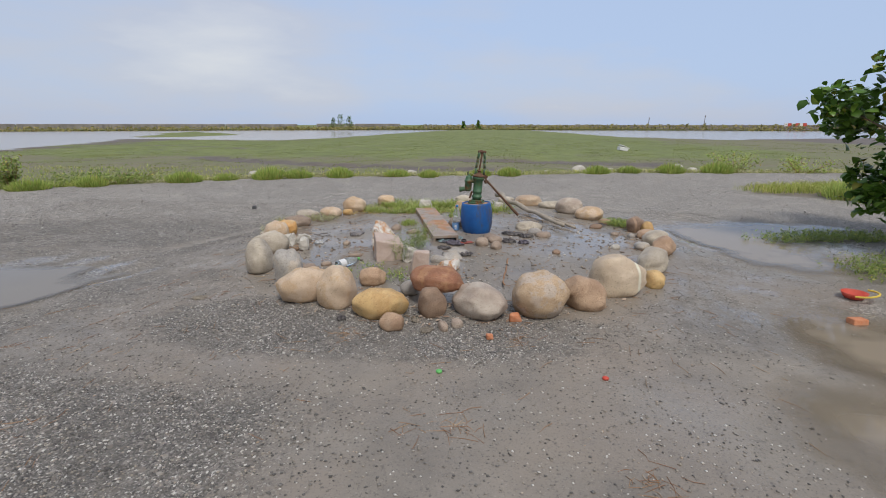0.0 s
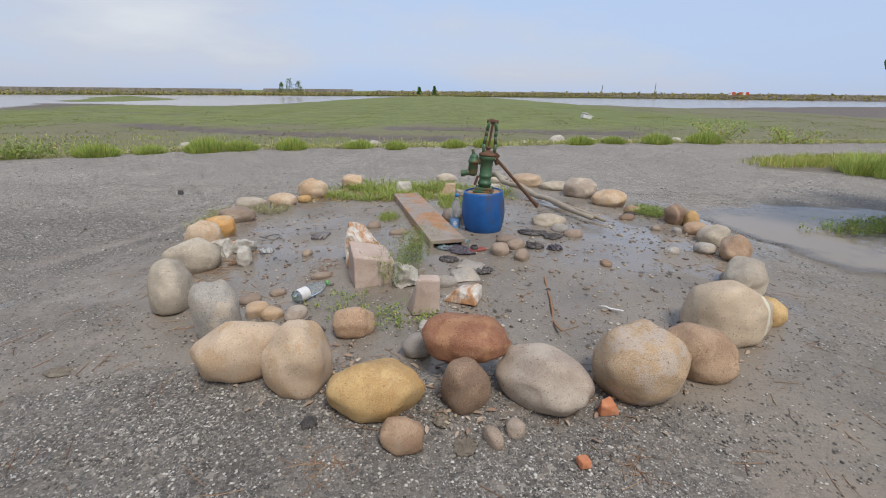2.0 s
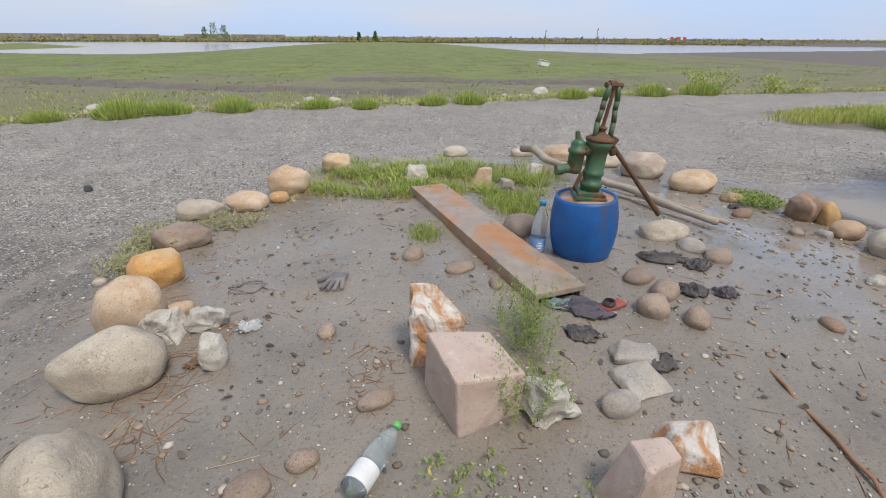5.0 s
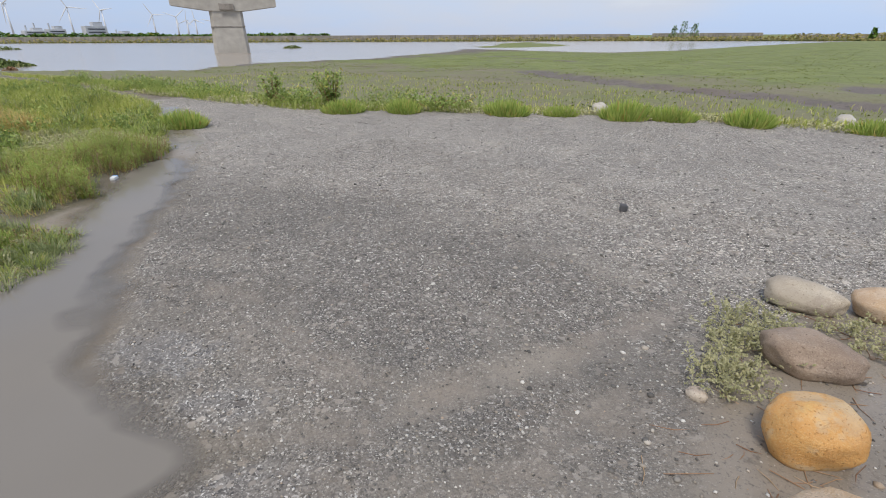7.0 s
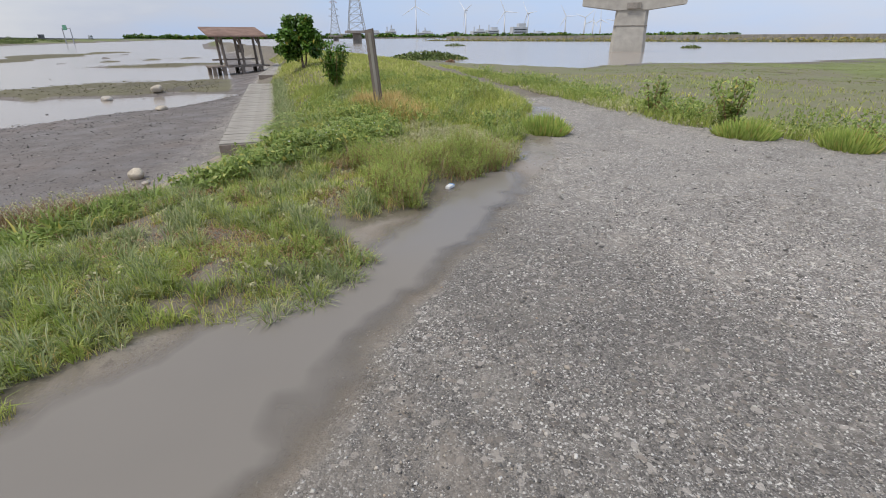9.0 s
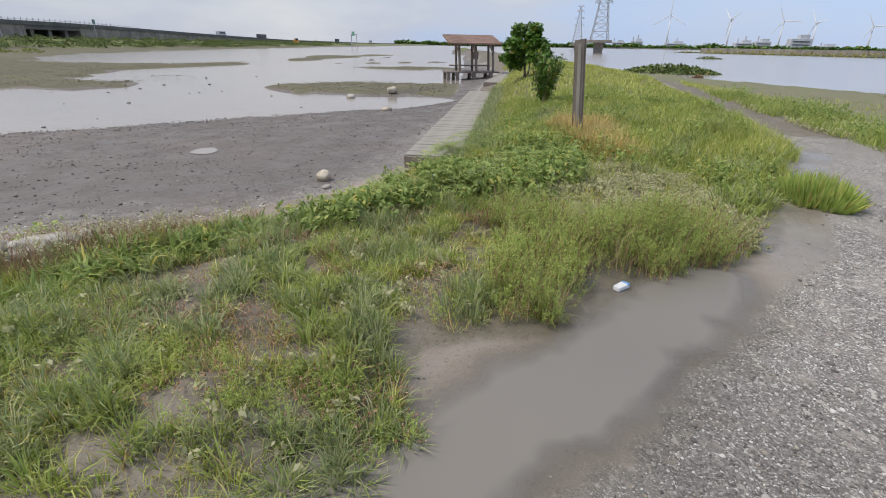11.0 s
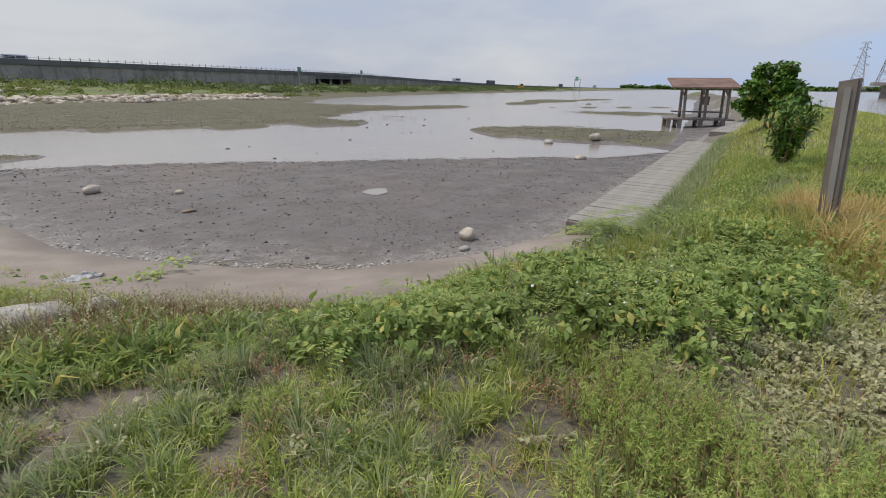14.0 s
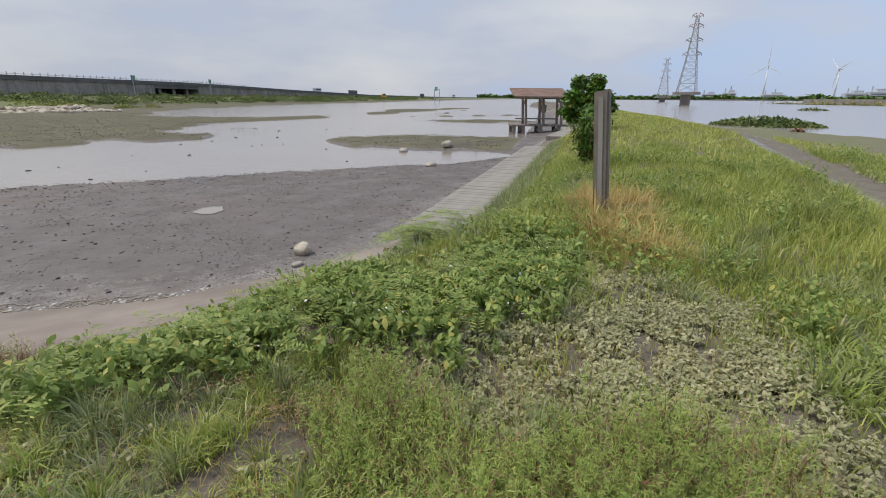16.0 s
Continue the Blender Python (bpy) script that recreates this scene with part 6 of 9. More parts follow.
def leaf_soup(centre, size, aspect, seed, tilt=0.7, droop=0.0):
    """Folded six-cornered leaves round given points; returns corners and faces."""
    rs = np.random.RandomState(seed)
    n = len(centre)
    a = rs.uniform(0, 6.283, n)
    el = rs.normal(0.1 - droop, tilt * 0.6, n)
    ax = np.stack([np.cos(a) * np.cos(el), np.sin(a) * np.cos(el), np.sin(el)], -1)
    up = rs.normal(0, 0.35, (n, 3)) + np.array([0, 0, 1.0])
    side = np.cross(ax, up)
    side /= np.linalg.norm(side, axis=1)[:, None]
    nor = np.cross(side, ax)
    s = (size * rs.uniform(0.6, 1.25, n))[:, None]
    w = s * aspect / 2
    if np.max(size) < 0.04:
        V = np.stack([centre - ax * s * 0.5, centre - side * w + nor * w * 0.3, centre + ax * s * 0.5 - nor * s * 0.1, centre + side * w + nor * w * 0.3], 1).reshape(-1, 3)
        b = (np.arange(n) * 4)[:, None]
        return V, np.concatenate([b + np.array([0, 1, 3]), b + np.array([1, 2, 3])], 0)
    P = [centre - ax * s * 0.5, centre - ax * s * 0.2 - side * w + nor * w * 0.3, centre + ax * s * 0.2 - side * w * 0.8 + nor * w * 0.25, centre + ax * s * 0.5 - nor * s * 0.12,
         centre + ax * s * 0.2 + side * w * 0.8 + nor * w * 0.25, centre - ax * s * 0.2 + side * w + nor * w * 0.3]
    V = np.stack(P, 1).reshape(-1, 3)
    b = (np.arange(n) * 6)[:, None]
    F = np.concatenate([b + np.array(t) for t in ([0, 1, 5], [1, 2, 5], [2, 4, 5], [2, 3, 4])], 0)
    return V, F


def turf_weight(x, y):
    return (poly_dist(x, y, TURF) > -0.08 + 0.16 * smooth((-x - 6.8) / 0.8) + 0.13 * waves(x, y, 0.7, 3) + 0.08 * waves(x, y, 0.25, 4)) * (poly_dist(x, y, SHORE) < -2.05 + 0.82 * smooth((-x - 11.8) / 2)) * (poly_dist(x, y, NORTH) < -0.2)


def blob(x, y, cx, cy, rx, ry, turn=0.0):
    c, s = math.cos(radians(turn)), math.sin(radians(turn))
    u, w = (x - cx) * c + (y - cy) * s, -(x - cx) * s + (y - cy) * c
    return smooth(1.6 - np.hypot(u / rx, w / ry) + 0.25 * waves(x, y, 0.9, 91))


def silver_w(x, y):
    return np.maximum(blob(x, y, -10.6, 6.2, 1.3, 0.62, 20), 0.8 * blob(x, y, -10.0, 5.2, 0.7, 0.45, 20)) * turf_weight(x, y)


def broad_w(x, y):
    return np.maximum(np.maximum(blob(x, y, -10.0, 4.05, 0.8, 0.55, 150), blob(x, y, -9.0, 3.55, 0.5, 0.35, 20)), np.maximum(blob(x, y, -10.9, 4.75, 0.8, 0.45, 10), blob(x, y, -11.7, 4.9, 0.7, 0.32, 20))) * turf_weight(x, y) * (poly_dist(x, y, SHORE) < -2.4)


def seep_w(x, y):
    return np.maximum(np.maximum(blob(x, y, -9.15, 6.1, 0.42, 0.8, 50), blob(x, y, -8.35, 5.45, 0.36, 0.3, 30)), blob(x, y, -9.25, 5.15, 0.34, 0.24, 30)) * turf_weight(x, y)


def patchy(x, y):
    return np.clip(0.4 + 0.9 * waves(x, y, 0.9, 95) + 0.5 * waves(x, y, 0.3, 94), 0.03, 1)


def bare(x, y):
    """Bare silt between the plants."""
    b = np.zeros(x.shape)
    for cx, cy, rx, ry, turn in ((-7.55, 3.3, 0.32, 0.14, 150), (-7.3, 3.6, 0.3, 0.13, 20), (-9.1, 4.82, 0.22, 0.14, 30), (-8.4, 3.62, 0.16, 0.09, 10), (-8.55, 4.85, 0.26, 0.12, 60), (-8.1, 4.9, 0.22, 0.13, 10), (-7.25, 4.1, 0.2, 0.1, 40), (-6.6, 4.3, 0.2, 0.12, 0)):
        b = np.maximum(b, blob(x, y, cx, cy, rx, ry, turn))
    return np.maximum(b, smooth((waves(x, y, 0.75, 111) - 0.42) / 0.2) * 0.85)


def clumps(name, xy, n, radius, h, w, splay, material, label, seed, category="grass"):
    """Tufts: blades that spread outwards from each place, taller in the middle."""
    rs = np.random.RandomState(seed)
    m = len(xy)
    k = np.repeat(np.arange(m), n)
    tall = (h * rs.uniform(0.55, 1.35, m))[k]
    rad = (radius * rs.uniform(0.6, 1.4, m))[k]
    a, r = rs.uniform(0, 6.283, m * n), np.sqrt(rs.uniform(0, 1, m * n))
    out = np.stack([np.cos(a), np.sin(a), np.zeros(m * n)], -1)
    foot = np.concatenate([xy[k], np.zeros((m * n, 1))], -1) + out * (r * rad * 0.5)[:, None]
    foot[:, 2] = land(foot[:, 0], foot[:, 1]) - 0.01
    L = tall * rs.uniform(0.5, 1.15, m * n) * (1.1 - 0.4 * r)
    lean = splay * (0.25 + r) * rs.uniform(0.4, 1.3, m * n)
    up = np.array([0, 0, 1.0])
    yaw = a + 1.57 + rs.normal(0, 0.6, m * n)
    side = np.stack([np.cos(yaw), np.sin(yaw), np.zeros(m * n)], -1) * (w * rs.uniform(0.6, 1.3, m * n) / 2)[:, None]
    mid = foot + out * (L * lean * 0.35)[:, None] + up * (L * 0.58)[:, None]
    tip = foot + out * (L * lean)[:, None] + up * (L * np.clip(1 - 0.35 * lean, 0.25, 1))[:, None]
    V = np.stack([foot - side, foot + side, mid - side, mid + side, tip], 1).reshape(-1, 3)
    b = (np.arange(m * n) * 5)[:, None]
    F = np.concatenate([b + np.array([0, 1, 3]), b + np.array([0, 3, 2]), b + np.array([2, 3, 4])], 0)
    return tagged(soup(name, V, F, material), label, category, kind="stuff")


def near_turf(x, y):
    return turf_weight(x, y) * (1 - 0.96 * bare(x, y)) * (1 - 0.85 * np.maximum(np.maximum(seep_w(x, y), silver_w(x, y)), broad_w(x, y)))


xy = scatter(60000, -9.8, 0.6, -4.2, 6.6, lambda x, y: near_turf(x, y) * patchy(x, y), 1)
blades("grass", xy, (0.065 + 0.025 * waves(xy[:, 0], xy[:, 1], 1.3, 96)), 0.0048, 0.9, M_GRASS, "short patchy green turf over damp silt", 1)
xy = scatter(900, -9.8, 1.8, -4.2, 6.6, lambda x, y: near_turf(x, y) * np.clip(0.5 + waves(x, y, 1.2, 98), 0, 1), 2)
clumps("grass", xy, 42, 0.09, 0.17, 0.0055, 0.8, M_BLUEGRASS, "longer grey-green grass tufts in the turf", 2)
xy = scatter(650, -9.8, 1.8, -4.2, 6.6, lambda x, y: near_turf(x, y) * np.clip(0.5 + waves(x, y, 0.9, 112), 0, 1), 113)
clumps("grass", xy, 40, 0.08, 0.15, 0.006, 0.9, M_FRESH, "bright green grass tufts in the turf", 113)
xy = scatter(420, -9.8, 1.8, -4.6, 6.6, lambda x, y: near_turf(x, y) * np.clip(0.35 + waves(x, y, 1.0, 114), 0, 1), 115)
clumps("grass", xy, 30, 0.07, 0.13, 0.0055, 1.0, M_GRASS, "yellowing grass tufts in the turf", 115)
xy = scatter(52000, -20, -0.5, -9.4, 9.0, lambda x, y: turf_weight(x, y) * np.clip(1.2 - 0.09 * (-x - 9), 0.25, 1) * (1 - 0.85 * np.maximum(silver_w(x, y), broad_w(x, y))), 3)
blades("grass", xy, 0.1 + 0.12 * smooth((-xy[:, 0] - 10.5) / 3) * smooth((xy[:, 1] - 3.0 + 0.25 * (xy[:, 0] + 14)) / 1.5) + 0.06 * waves(xy[:, 0], xy[:, 1], 1.7, 97), 0.007, 0.6, M_GRASS, "knee-high green grass on the bank", 3)
xy = scatter(26000, -22, 1.0, -11, 9.0, lambda x, y: turf_weight(x, y) * (waves(x, y, 1.9, 99) > 0.0), 4)
blades("grass", xy, 0.11 + 0.08 * smooth((-xy[:, 0] - 12) / 4), 0.008, 0.7, M_FRESH, "lush bright green grass on the bank", 4)
xy = scatter(42000, -62, -10, -19, 9.0, turf_weight, 5)
blades("grass", xy, 0.17, 0.02, 0.7, M_GRASS, "bright green grass on the narrow spit", 5)
xy = scatter(150, -16.5, 4.1, -11.6, 6.6, lambda x, y: np.maximum(blob(x, y, -14.0, 5.1, 0.8, 0.35, 10), 0.5 * blob(x, y, -12.8, 5.5, 0.6, 0.3, 40)) * np.clip(0.5 + waves(x, y, 0.8, 134), 0.1, 1) * turf_weight(x, y), 6)
clumps("dry_grass", xy, 34, 0.25, 0.38, 0.008, 0.9, M_DRY, "straw-orange dried grass clumps by the post", 6)
xy = scatter(480, -19, 1.6, -10.6, 8.2, lambda x, y: turf_weight(x, y) * np.clip(0.35 + waves(x, y, 1.3, 135), 0, 1) * (1 - np.maximum(silver_w(x, y), broad_w(x, y))), 136)
clumps("grass", xy, 30, 0.2, 0.24, 0.011, 1.1, M_FRESH, "lush arching grass tussocks on the bank", 136)
xy = scatter(260, -17, 1.6, -10.6, 8.2, lambda x, y: turf_weight(x, y) * np.clip(0.25 + waves(x, y, 1.1, 137), 0, 1) * (1 - np.maximum(silver_w(x, y), broad_w(x, y))), 138)
clumps("grass", xy, 26, 0.2, 0.28, 0.009, 0.9, M_BLUEGRASS, "grey-green grass tussocks on the bank", 138)
xy = scatter(9000, -12.5, 2.2, -4.5, 6.4, lambda x, y: turf_weight(x, y) * np.clip(0.3 + waves(x, y, 1.0, 93), 0, 1), 7)
blades("dry_grass", xy, 0.11, 0.004, 0.8, M_DRY, "scattered straw-coloured blades in the turf", 7)


xy = scatter(560, -30, -1.6, -14.4, 3.4, lambda x, y: np.exp(-((poly_dist(x, y, ((-29.8, -0.98), (-14.75, 2.77))) + 0.02) / 0.22) ** 2), 132)
xy[:, 1] = np.maximum(xy[:, 1], 2.74 + 0.2492 * (xy[:, 0] + 14.75))
clumps("grass", xy, 26, 0.16, 0.42, 0.009, 1.0, M_BLUEGRASS, "pale grey-green grass hanging over the boardwalk's edge", 133)


def sprigs(name, xy, h, leaves, size, material, label, seed, aspect=0.28, spread=0.25, category="shrubs", low=0.15):
    """Upright stems beset with small leaves."""
    rs = np.random.RandomState(seed)
    n = len(xy)
    z = land(xy[:, 0], xy[:, 1])
    hh = h * rs.uniform(0.6, 1.2, n)
    a = rs.uniform(0, 6.283, n)
    ln = rs.uniform(0, spread, n) * hh
    t = rs.uniform(low, 1.0, (n, leaves))
    c = np.empty((n, leaves, 3))
    c[:, :, 0] = xy[:, 0:1] + np.cos(a)[:, None] * ln[:, None] * t ** 1.5 + rs.normal(0, size * 0.35, (n, leaves))
    c[:, :, 1] = xy[:, 1:2] + np.sin(a)[:, None] * ln[:, None] * t ** 1.5 + rs.normal(0, size * 0.35, (n, leaves))
    c[:, :, 2] = z[:, None] + hh[:, None] * t
    V, F = leaf_soup(c.reshape(-1, 3), size, aspect, seed + 1, 1.3)
    return tagged(soup(name, V, F, material), label, category, kind="stuff")


xy = scatter(270, -10.2, 4.7, -7.8, 7.3, lambda x, y: seep_w(x, y) * (1 - 0.8 * bare(x, y)), 11)
tall = np.repeat(np.random.RandomState(12).uniform(0.2, 0.36, len(xy)), 10)
xy = np.repeat(xy, 10, 0) + np.random.RandomState(13).normal(0, 0.045, (len(xy) * 10, 2))
sprigs("seepweed", xy, tall, 40, 0.024, M_SEEP, "feathery yellow-green seepweed bushes at the puddle", 11, 0.17, 0.55)
blades("seepweed_stems", xy, tall, 0.005, 0.5, M_STALK, "thin stems of seepweed", 12, "shrubs")
xy = scatter(1500, -9.2, 2.2, -5.6, 5.4, lambda x, y: turf_weight(x, y) * (waves(x, y, 0.8, 101) > 0.35), 13)
sprigs("seepweed", xy, 0.13, 22, 0.02, M_SEEP, "low yellow-green seepweed in the turf", 13, 0.18, 0.8)
xy = scatter(4600, -12.5, 4.4, -9.0, 7.4, lambda x, y: silver_w(x, y) * np.clip(0.55 + 1.1 * waves(x, y, 0.42, 85), 0.02, 1), 14)
sprigs("groundcover", xy, 0.07, 13, 0.032, M_SILVER, "silvery grey-green creeping groundcover", 14, 0.55, 1.2, "groundcover", 0.3)
xy = scatter(160, -9.6, 2.6, -6.4, 5.0, turf_weight, 15)
sprigs("groundcover", xy, 0.09, 14, 0.035, M_SILVER, "silvery leaves scattered in the turf", 15, 0.5, 1.0, "groundcover", 0.3)


def fronds(name, xy, h, length, pairs, material, label, seed):
    """Feathered leaves: pairs of leaflets along a bowed rib."""
    rs = np.random.RandomState(seed)
    n = len(xy)
    a, rise = rs.uniform(0, 6.283, n), rs.uniform(0.0, 0.7, n)
    L = length * rs.uniform(0.6, 1.3, n)
    t = np.linspace(0.12, 1.0, pairs)
    base_z = land(xy[:, 0], xy[:, 1]) + h * rs.uniform(0.25, 1.15, n)
    quads = []
    for s in (-1, 1):
        px = xy[:, 0:1] + np.cos(a)[:, None] * L[:, None] * t
        py = xy[:, 1:2] + np.sin(a)[:, None] * L[:, None] * t
        pz = base_z[:, None] + L[:, None] * (rise[:, None] * t - 0.55 * t ** 2)
        p = np.stack([px, py, pz], -1).reshape(-1, 3)
        fwd = np.repeat(np.stack([np.cos(a), np.sin(a), np.zeros(n)], -1), pairs, 0)
        out = np.stack([-fwd[:, 1], fwd[:, 0], np.full(len(fwd), 0.18 * s)], -1) * s
        w = np.repeat(L, pairs)[:, None]
        q = out * w * 0.26 * np.tile(np.sin(0.5 + 2.3 * t), n)[:, None] + fwd * w * 0.07
        side = fwd * w * 0.035
        quads.append(np.stack([p - side * 0.4, p + q * 0.5 - side, p + q, p + q * 0.5 + side], 1))
    V = np.concatenate(quads, 0).reshape(-1, 3)
    F = (np.arange(len(V) // 4) * 4)[:, None] + np.array([0, 1, 2, 3])
    return tagged(soup(name, V, F, material), label, "weeds", kind="stuff")


xy = scatter(1350, -13.2, 2.2, -8.3, 5.8, lambda x, y: broad_w(x, y) * np.clip(0.55 + waves(x, y, 0.7, 116), 0.05, 1), 16)
sprigs("weeds", xy, 0.2 + 0.07 * waves(xy[:, 0], xy[:, 1], 0.8, 117), 14, 0.066, M_LEAF, "dense broad-leaved green weeds on the bank", 16, 0.42, 0.9, "weeds", 0.25)
blades("weed_stems", xy, 0.22, 0.006, 0.5, M_SCRUB, "green stems of the broad-leaved weeds", 118, "weeds")
xy = scatter(800, -13.2, 2.2, -8.3, 5.8, lambda x, y: broad_w(x, y) * np.clip(0.5 + waves(x, y, 0.8, 90), 0.1, 1), 66)
fronds("weeds", xy, 0.22, 0.16, 8, M_LEAF, "feathery-leaved green seedlings on the bank", 66)
xy = scatter(16, -13.4, 2.6, -11.4, 3.9, lambda x, y: blob(x, y, -12.3, 3.3, 0.5, 0.25, 160), 119)
xy = np.repeat(xy, 10, 0) + np.random.RandomState(120).normal(0, 0.05, (160, 2))
fronds("weeds", xy, 0.38, 0.26, 11, M_LEAF, "tall feathery saplings beside the boardwalk's end", 119)
xy = scatter(90, -13, 2.4, -8.3, 5.6, broad_w, 67)
sprigs("flowers", xy, 0.2, 1, 0.022, M_WHITEP, "small white flowers among the weeds", 67, 0.9, 0.5, "flowers", 0.9)
xy = scatter(1500, -9.4, 2.8, -6.4, 5.6, lambda x, y: turf_weight(x, y) * (waves(x, y, 0.7, 89) > 0.25), 68)
sprigs("weeds", xy, 0.09, 12, 0.014, M_STALK, "low reddish-brown weeds in the turf", 68, 0.5, 1.2, "weeds", 0.2)
xy = scatter(13000, -26, 7.6, -8.5, 14, lambda x, y: (poly_dist(x, y, NORTH) > 0.25) * (poly_dist(x, y, NORTH) < 3.2) * np.clip(0.45 + waves(x, y, 1.8, 88), 0, 1), 69)
blades("grass", xy, 0.24, 0.011, 0.6, M_FRESH, "green grass along the meadow's edge by the path", 69)
xy = scatter(760, -24, 7.6, -8.5, 14, lambda x, y: (poly_dist(x, y, NORTH) > 0.4) * (poly_dist(x, y, NORTH) < 3.4) * (waves(x, y, 1.5, 87) > 0.15), 70)
sprigs("weeds", xy, 0.42, 22, 0.055, M_LEAF, "leafy green weeds along the meadow's edge", 70, 0.4, 0.7, "weeds", 0.15)
xy = scatter(900, -19, 2.0, -11, 7.5, lambda x, y: turf_weight(x, y) * (waves(x, y, 1.6, 103) > 0.25), 17)
sprigs("weeds", xy, 0.26, 16, 0.05, M_LEAF, "green leafy weeds among the tall grass", 17, 0.4, 0.8, "weeds", 0.3)
def bank_weeds(x, y):
    return np.maximum(blob(x, y, -7.9, 2.3, 0.95, 0.45, 160), 0.8 * blob(x, y, -8.7, 1.9, 0.5, 0.25, 160)) * (poly_dist(x, y, SHORE) < -1.8)


xy = scatter(520, -9.4, 1.2, -6.6, 3.4, bank_weeds, 18)
blades("withered_weeds", np.repeat(xy, 8, 0) + np.random.RandomState(5).normal(0, 0.04, (len(xy) * 8, 2)), 0.24, 0.0036, 0.55, M_STALK, "withered reddish-brown stalks on the bank", 18, "weeds")
sprigs("withered_weeds", xy, 0.25, 12, 0.015, M_SILVER, "pale seed heads on withered stalks", 19, 0.8, 0.5, "weeds", 0.65)
xy = scatter(230, -9.2, 1.8, -6.4, 3.4, lambda x, y: blob(x, y, -7.85, 2.85, 0.85, 0.25, 165) * (poly_dist(x, y, SHORE) < -1.8), 20)
clumps("weeds", xy, 14, 0.08, 0.19, 0.02, 1.1, M_LEAF, "dark green strap-leaved weeds behind the white stones", 20, "weeds")
xy = scatter(260, -9.2, 0.2, -6.4, 2.2, lambda x, y: blob(x, y, -7.4, 0.9, 0.8, 0.45, 150) * (poly_dist(x, y, SHORE) < -1.8), 121)
clumps("grass", xy, 34, 0.1, 0.13, 0.006, 0.9, M_FRESH, "green grass between the stones and the apron", 121)
xy = scatter(420, -8.3, -7.5, -4.6, 0.8, lambda x, y: (poly_dist(x, y, SHORE) < -1.25 - 0.25 * waves(x, y, 1.1, 141)) * (poly_dist(x, y, SHORE) > -3.6) * np.clip(0.5 + waves(x, y, 1.0, 142), 0.1, 1), 143)
clumps("grass", xy, 30, 0.16, 0.14, 0.008, 1.1, M_GRASS, "patchy grass at the edge of the apron", 143)
xy = scatter(80, -9.2, -2.4, -6.8, -0.2, lambda x, y: np.exp(-(poly_dist(x, y, ((-7.0, -1.9), (-7.6, -0.9), (-8.4, -0.6), (-8.95, -1.0))) / 0.17) ** 2), 122)
V, F = leaf_soup(np.concatenate([np.repeat(xy, 4, 0) + np.random.RandomState(123).normal(0, 0.05, (len(xy) * 4, 2)), np.random.RandomState(124).uniform(-0.86, -0.72, (len(xy) * 4, 1))], -1), 0.075, 0.8, 125, 0.4)
tagged(soup("creeper", V, F, M_LEAF), "round-leaved creeper trailing over the apron", "creeper", kind="stuff")
# grass inside the ring, weeds among the boulders
xy = scatter(330, -2.0, 7.2, 1.6, 10.0, lambda x, y: np.maximum(blob(x, y, -0.45, 8.75, 1.0, 0.62, -8), 0.8 * blob(x, y, 0.45, 8.35, 0.5, 0.3)) * np.clip(0.3 + 1.1 * waves(x, y, 0.5, 86), 0.02, 1), 21)
clumps("grass", xy, 26, 0.14, 0.15, 0.007, 1.2, M_FRESH, "sprawling green grass patch inside the ring", 21)
xy = scatter(150, -2.0, 7.2, 1.6, 10.0, lambda x, y: blob(x, y, -0.6, 8.6, 1.1, 0.7, -8), 126)
clumps("dry_grass", xy, 12, 0.12, 0.09, 0.006, 1.4, M_DRY, "straw among the ring's grass", 126)
xy = scatter(2200, -0.9, 6.4, 0.7, 8.0, lambda x, y: np.maximum(blob(x, y, 0.28, 7.6, 0.18, 0.3), blob(x, y, -0.5, 7.0, 0.1, 0.12)), 22)
blades("grass", xy, 0.09, 0.005, 0.7, M_FRESH, "grass tufts beside the slab", 22)
xy = scatter(170, -0.4, 5.0, 0.3, 6.0, lambda x, y: np.maximum(blob(x, y, -0.1, 5.65, 0.1, 0.16), blob(x, y, -0.2, 5.25, 0.12, 0.08)), 23)
sprigs("seepweed", xy, 0.26, 40, 0.018, M_LEAF, "feathery green weed beside the plinth", 23, 0.22, 0.7)
xy = scatter(300, -3.0, 6.3, -1.7, 8.2, lambda x, y: np.maximum(np.maximum(blob(x, y, -2.5, 7.3, 0.14, 0.3), blob(x, y, -2.05, 7.55, 0.2, 0.14)), blob(x, y, -2.5, 6.85, 0.12, 0.14)), 24)
sprigs("groundcover", xy, 0.1, 26, 0.019, M_SILVER, "silvery weeds between the ring's boulders", 24, 0.45, 1.4, "groundcover")
xy = scatter(110, -0.8, 4.3, 0.2, 5.2, lambda x, y: np.maximum(blob(x, y, -0.15, 4.72, 0.25, 0.12), blob(x, y, -0.55, 4.95, 0.14, 0.1)), 25)
sprigs("weeds", xy, 0.07, 8, 0.026, M_LEAF, "small creeping weeds inside the ring", 25, 0.35, 1.5, "weeds")
xy = scatter(500, 2.2, 7.3, 3.0, 8.5, lambda x, y: blob(x, y, 2.65, 7.85, 0.22, 0.2), 26)
sprigs("weeds", xy, 0.08, 6, 0.03, M_LEAF, "creeping weeds by the right-hand boulders", 26, 0.35, 1.5, "weeds")
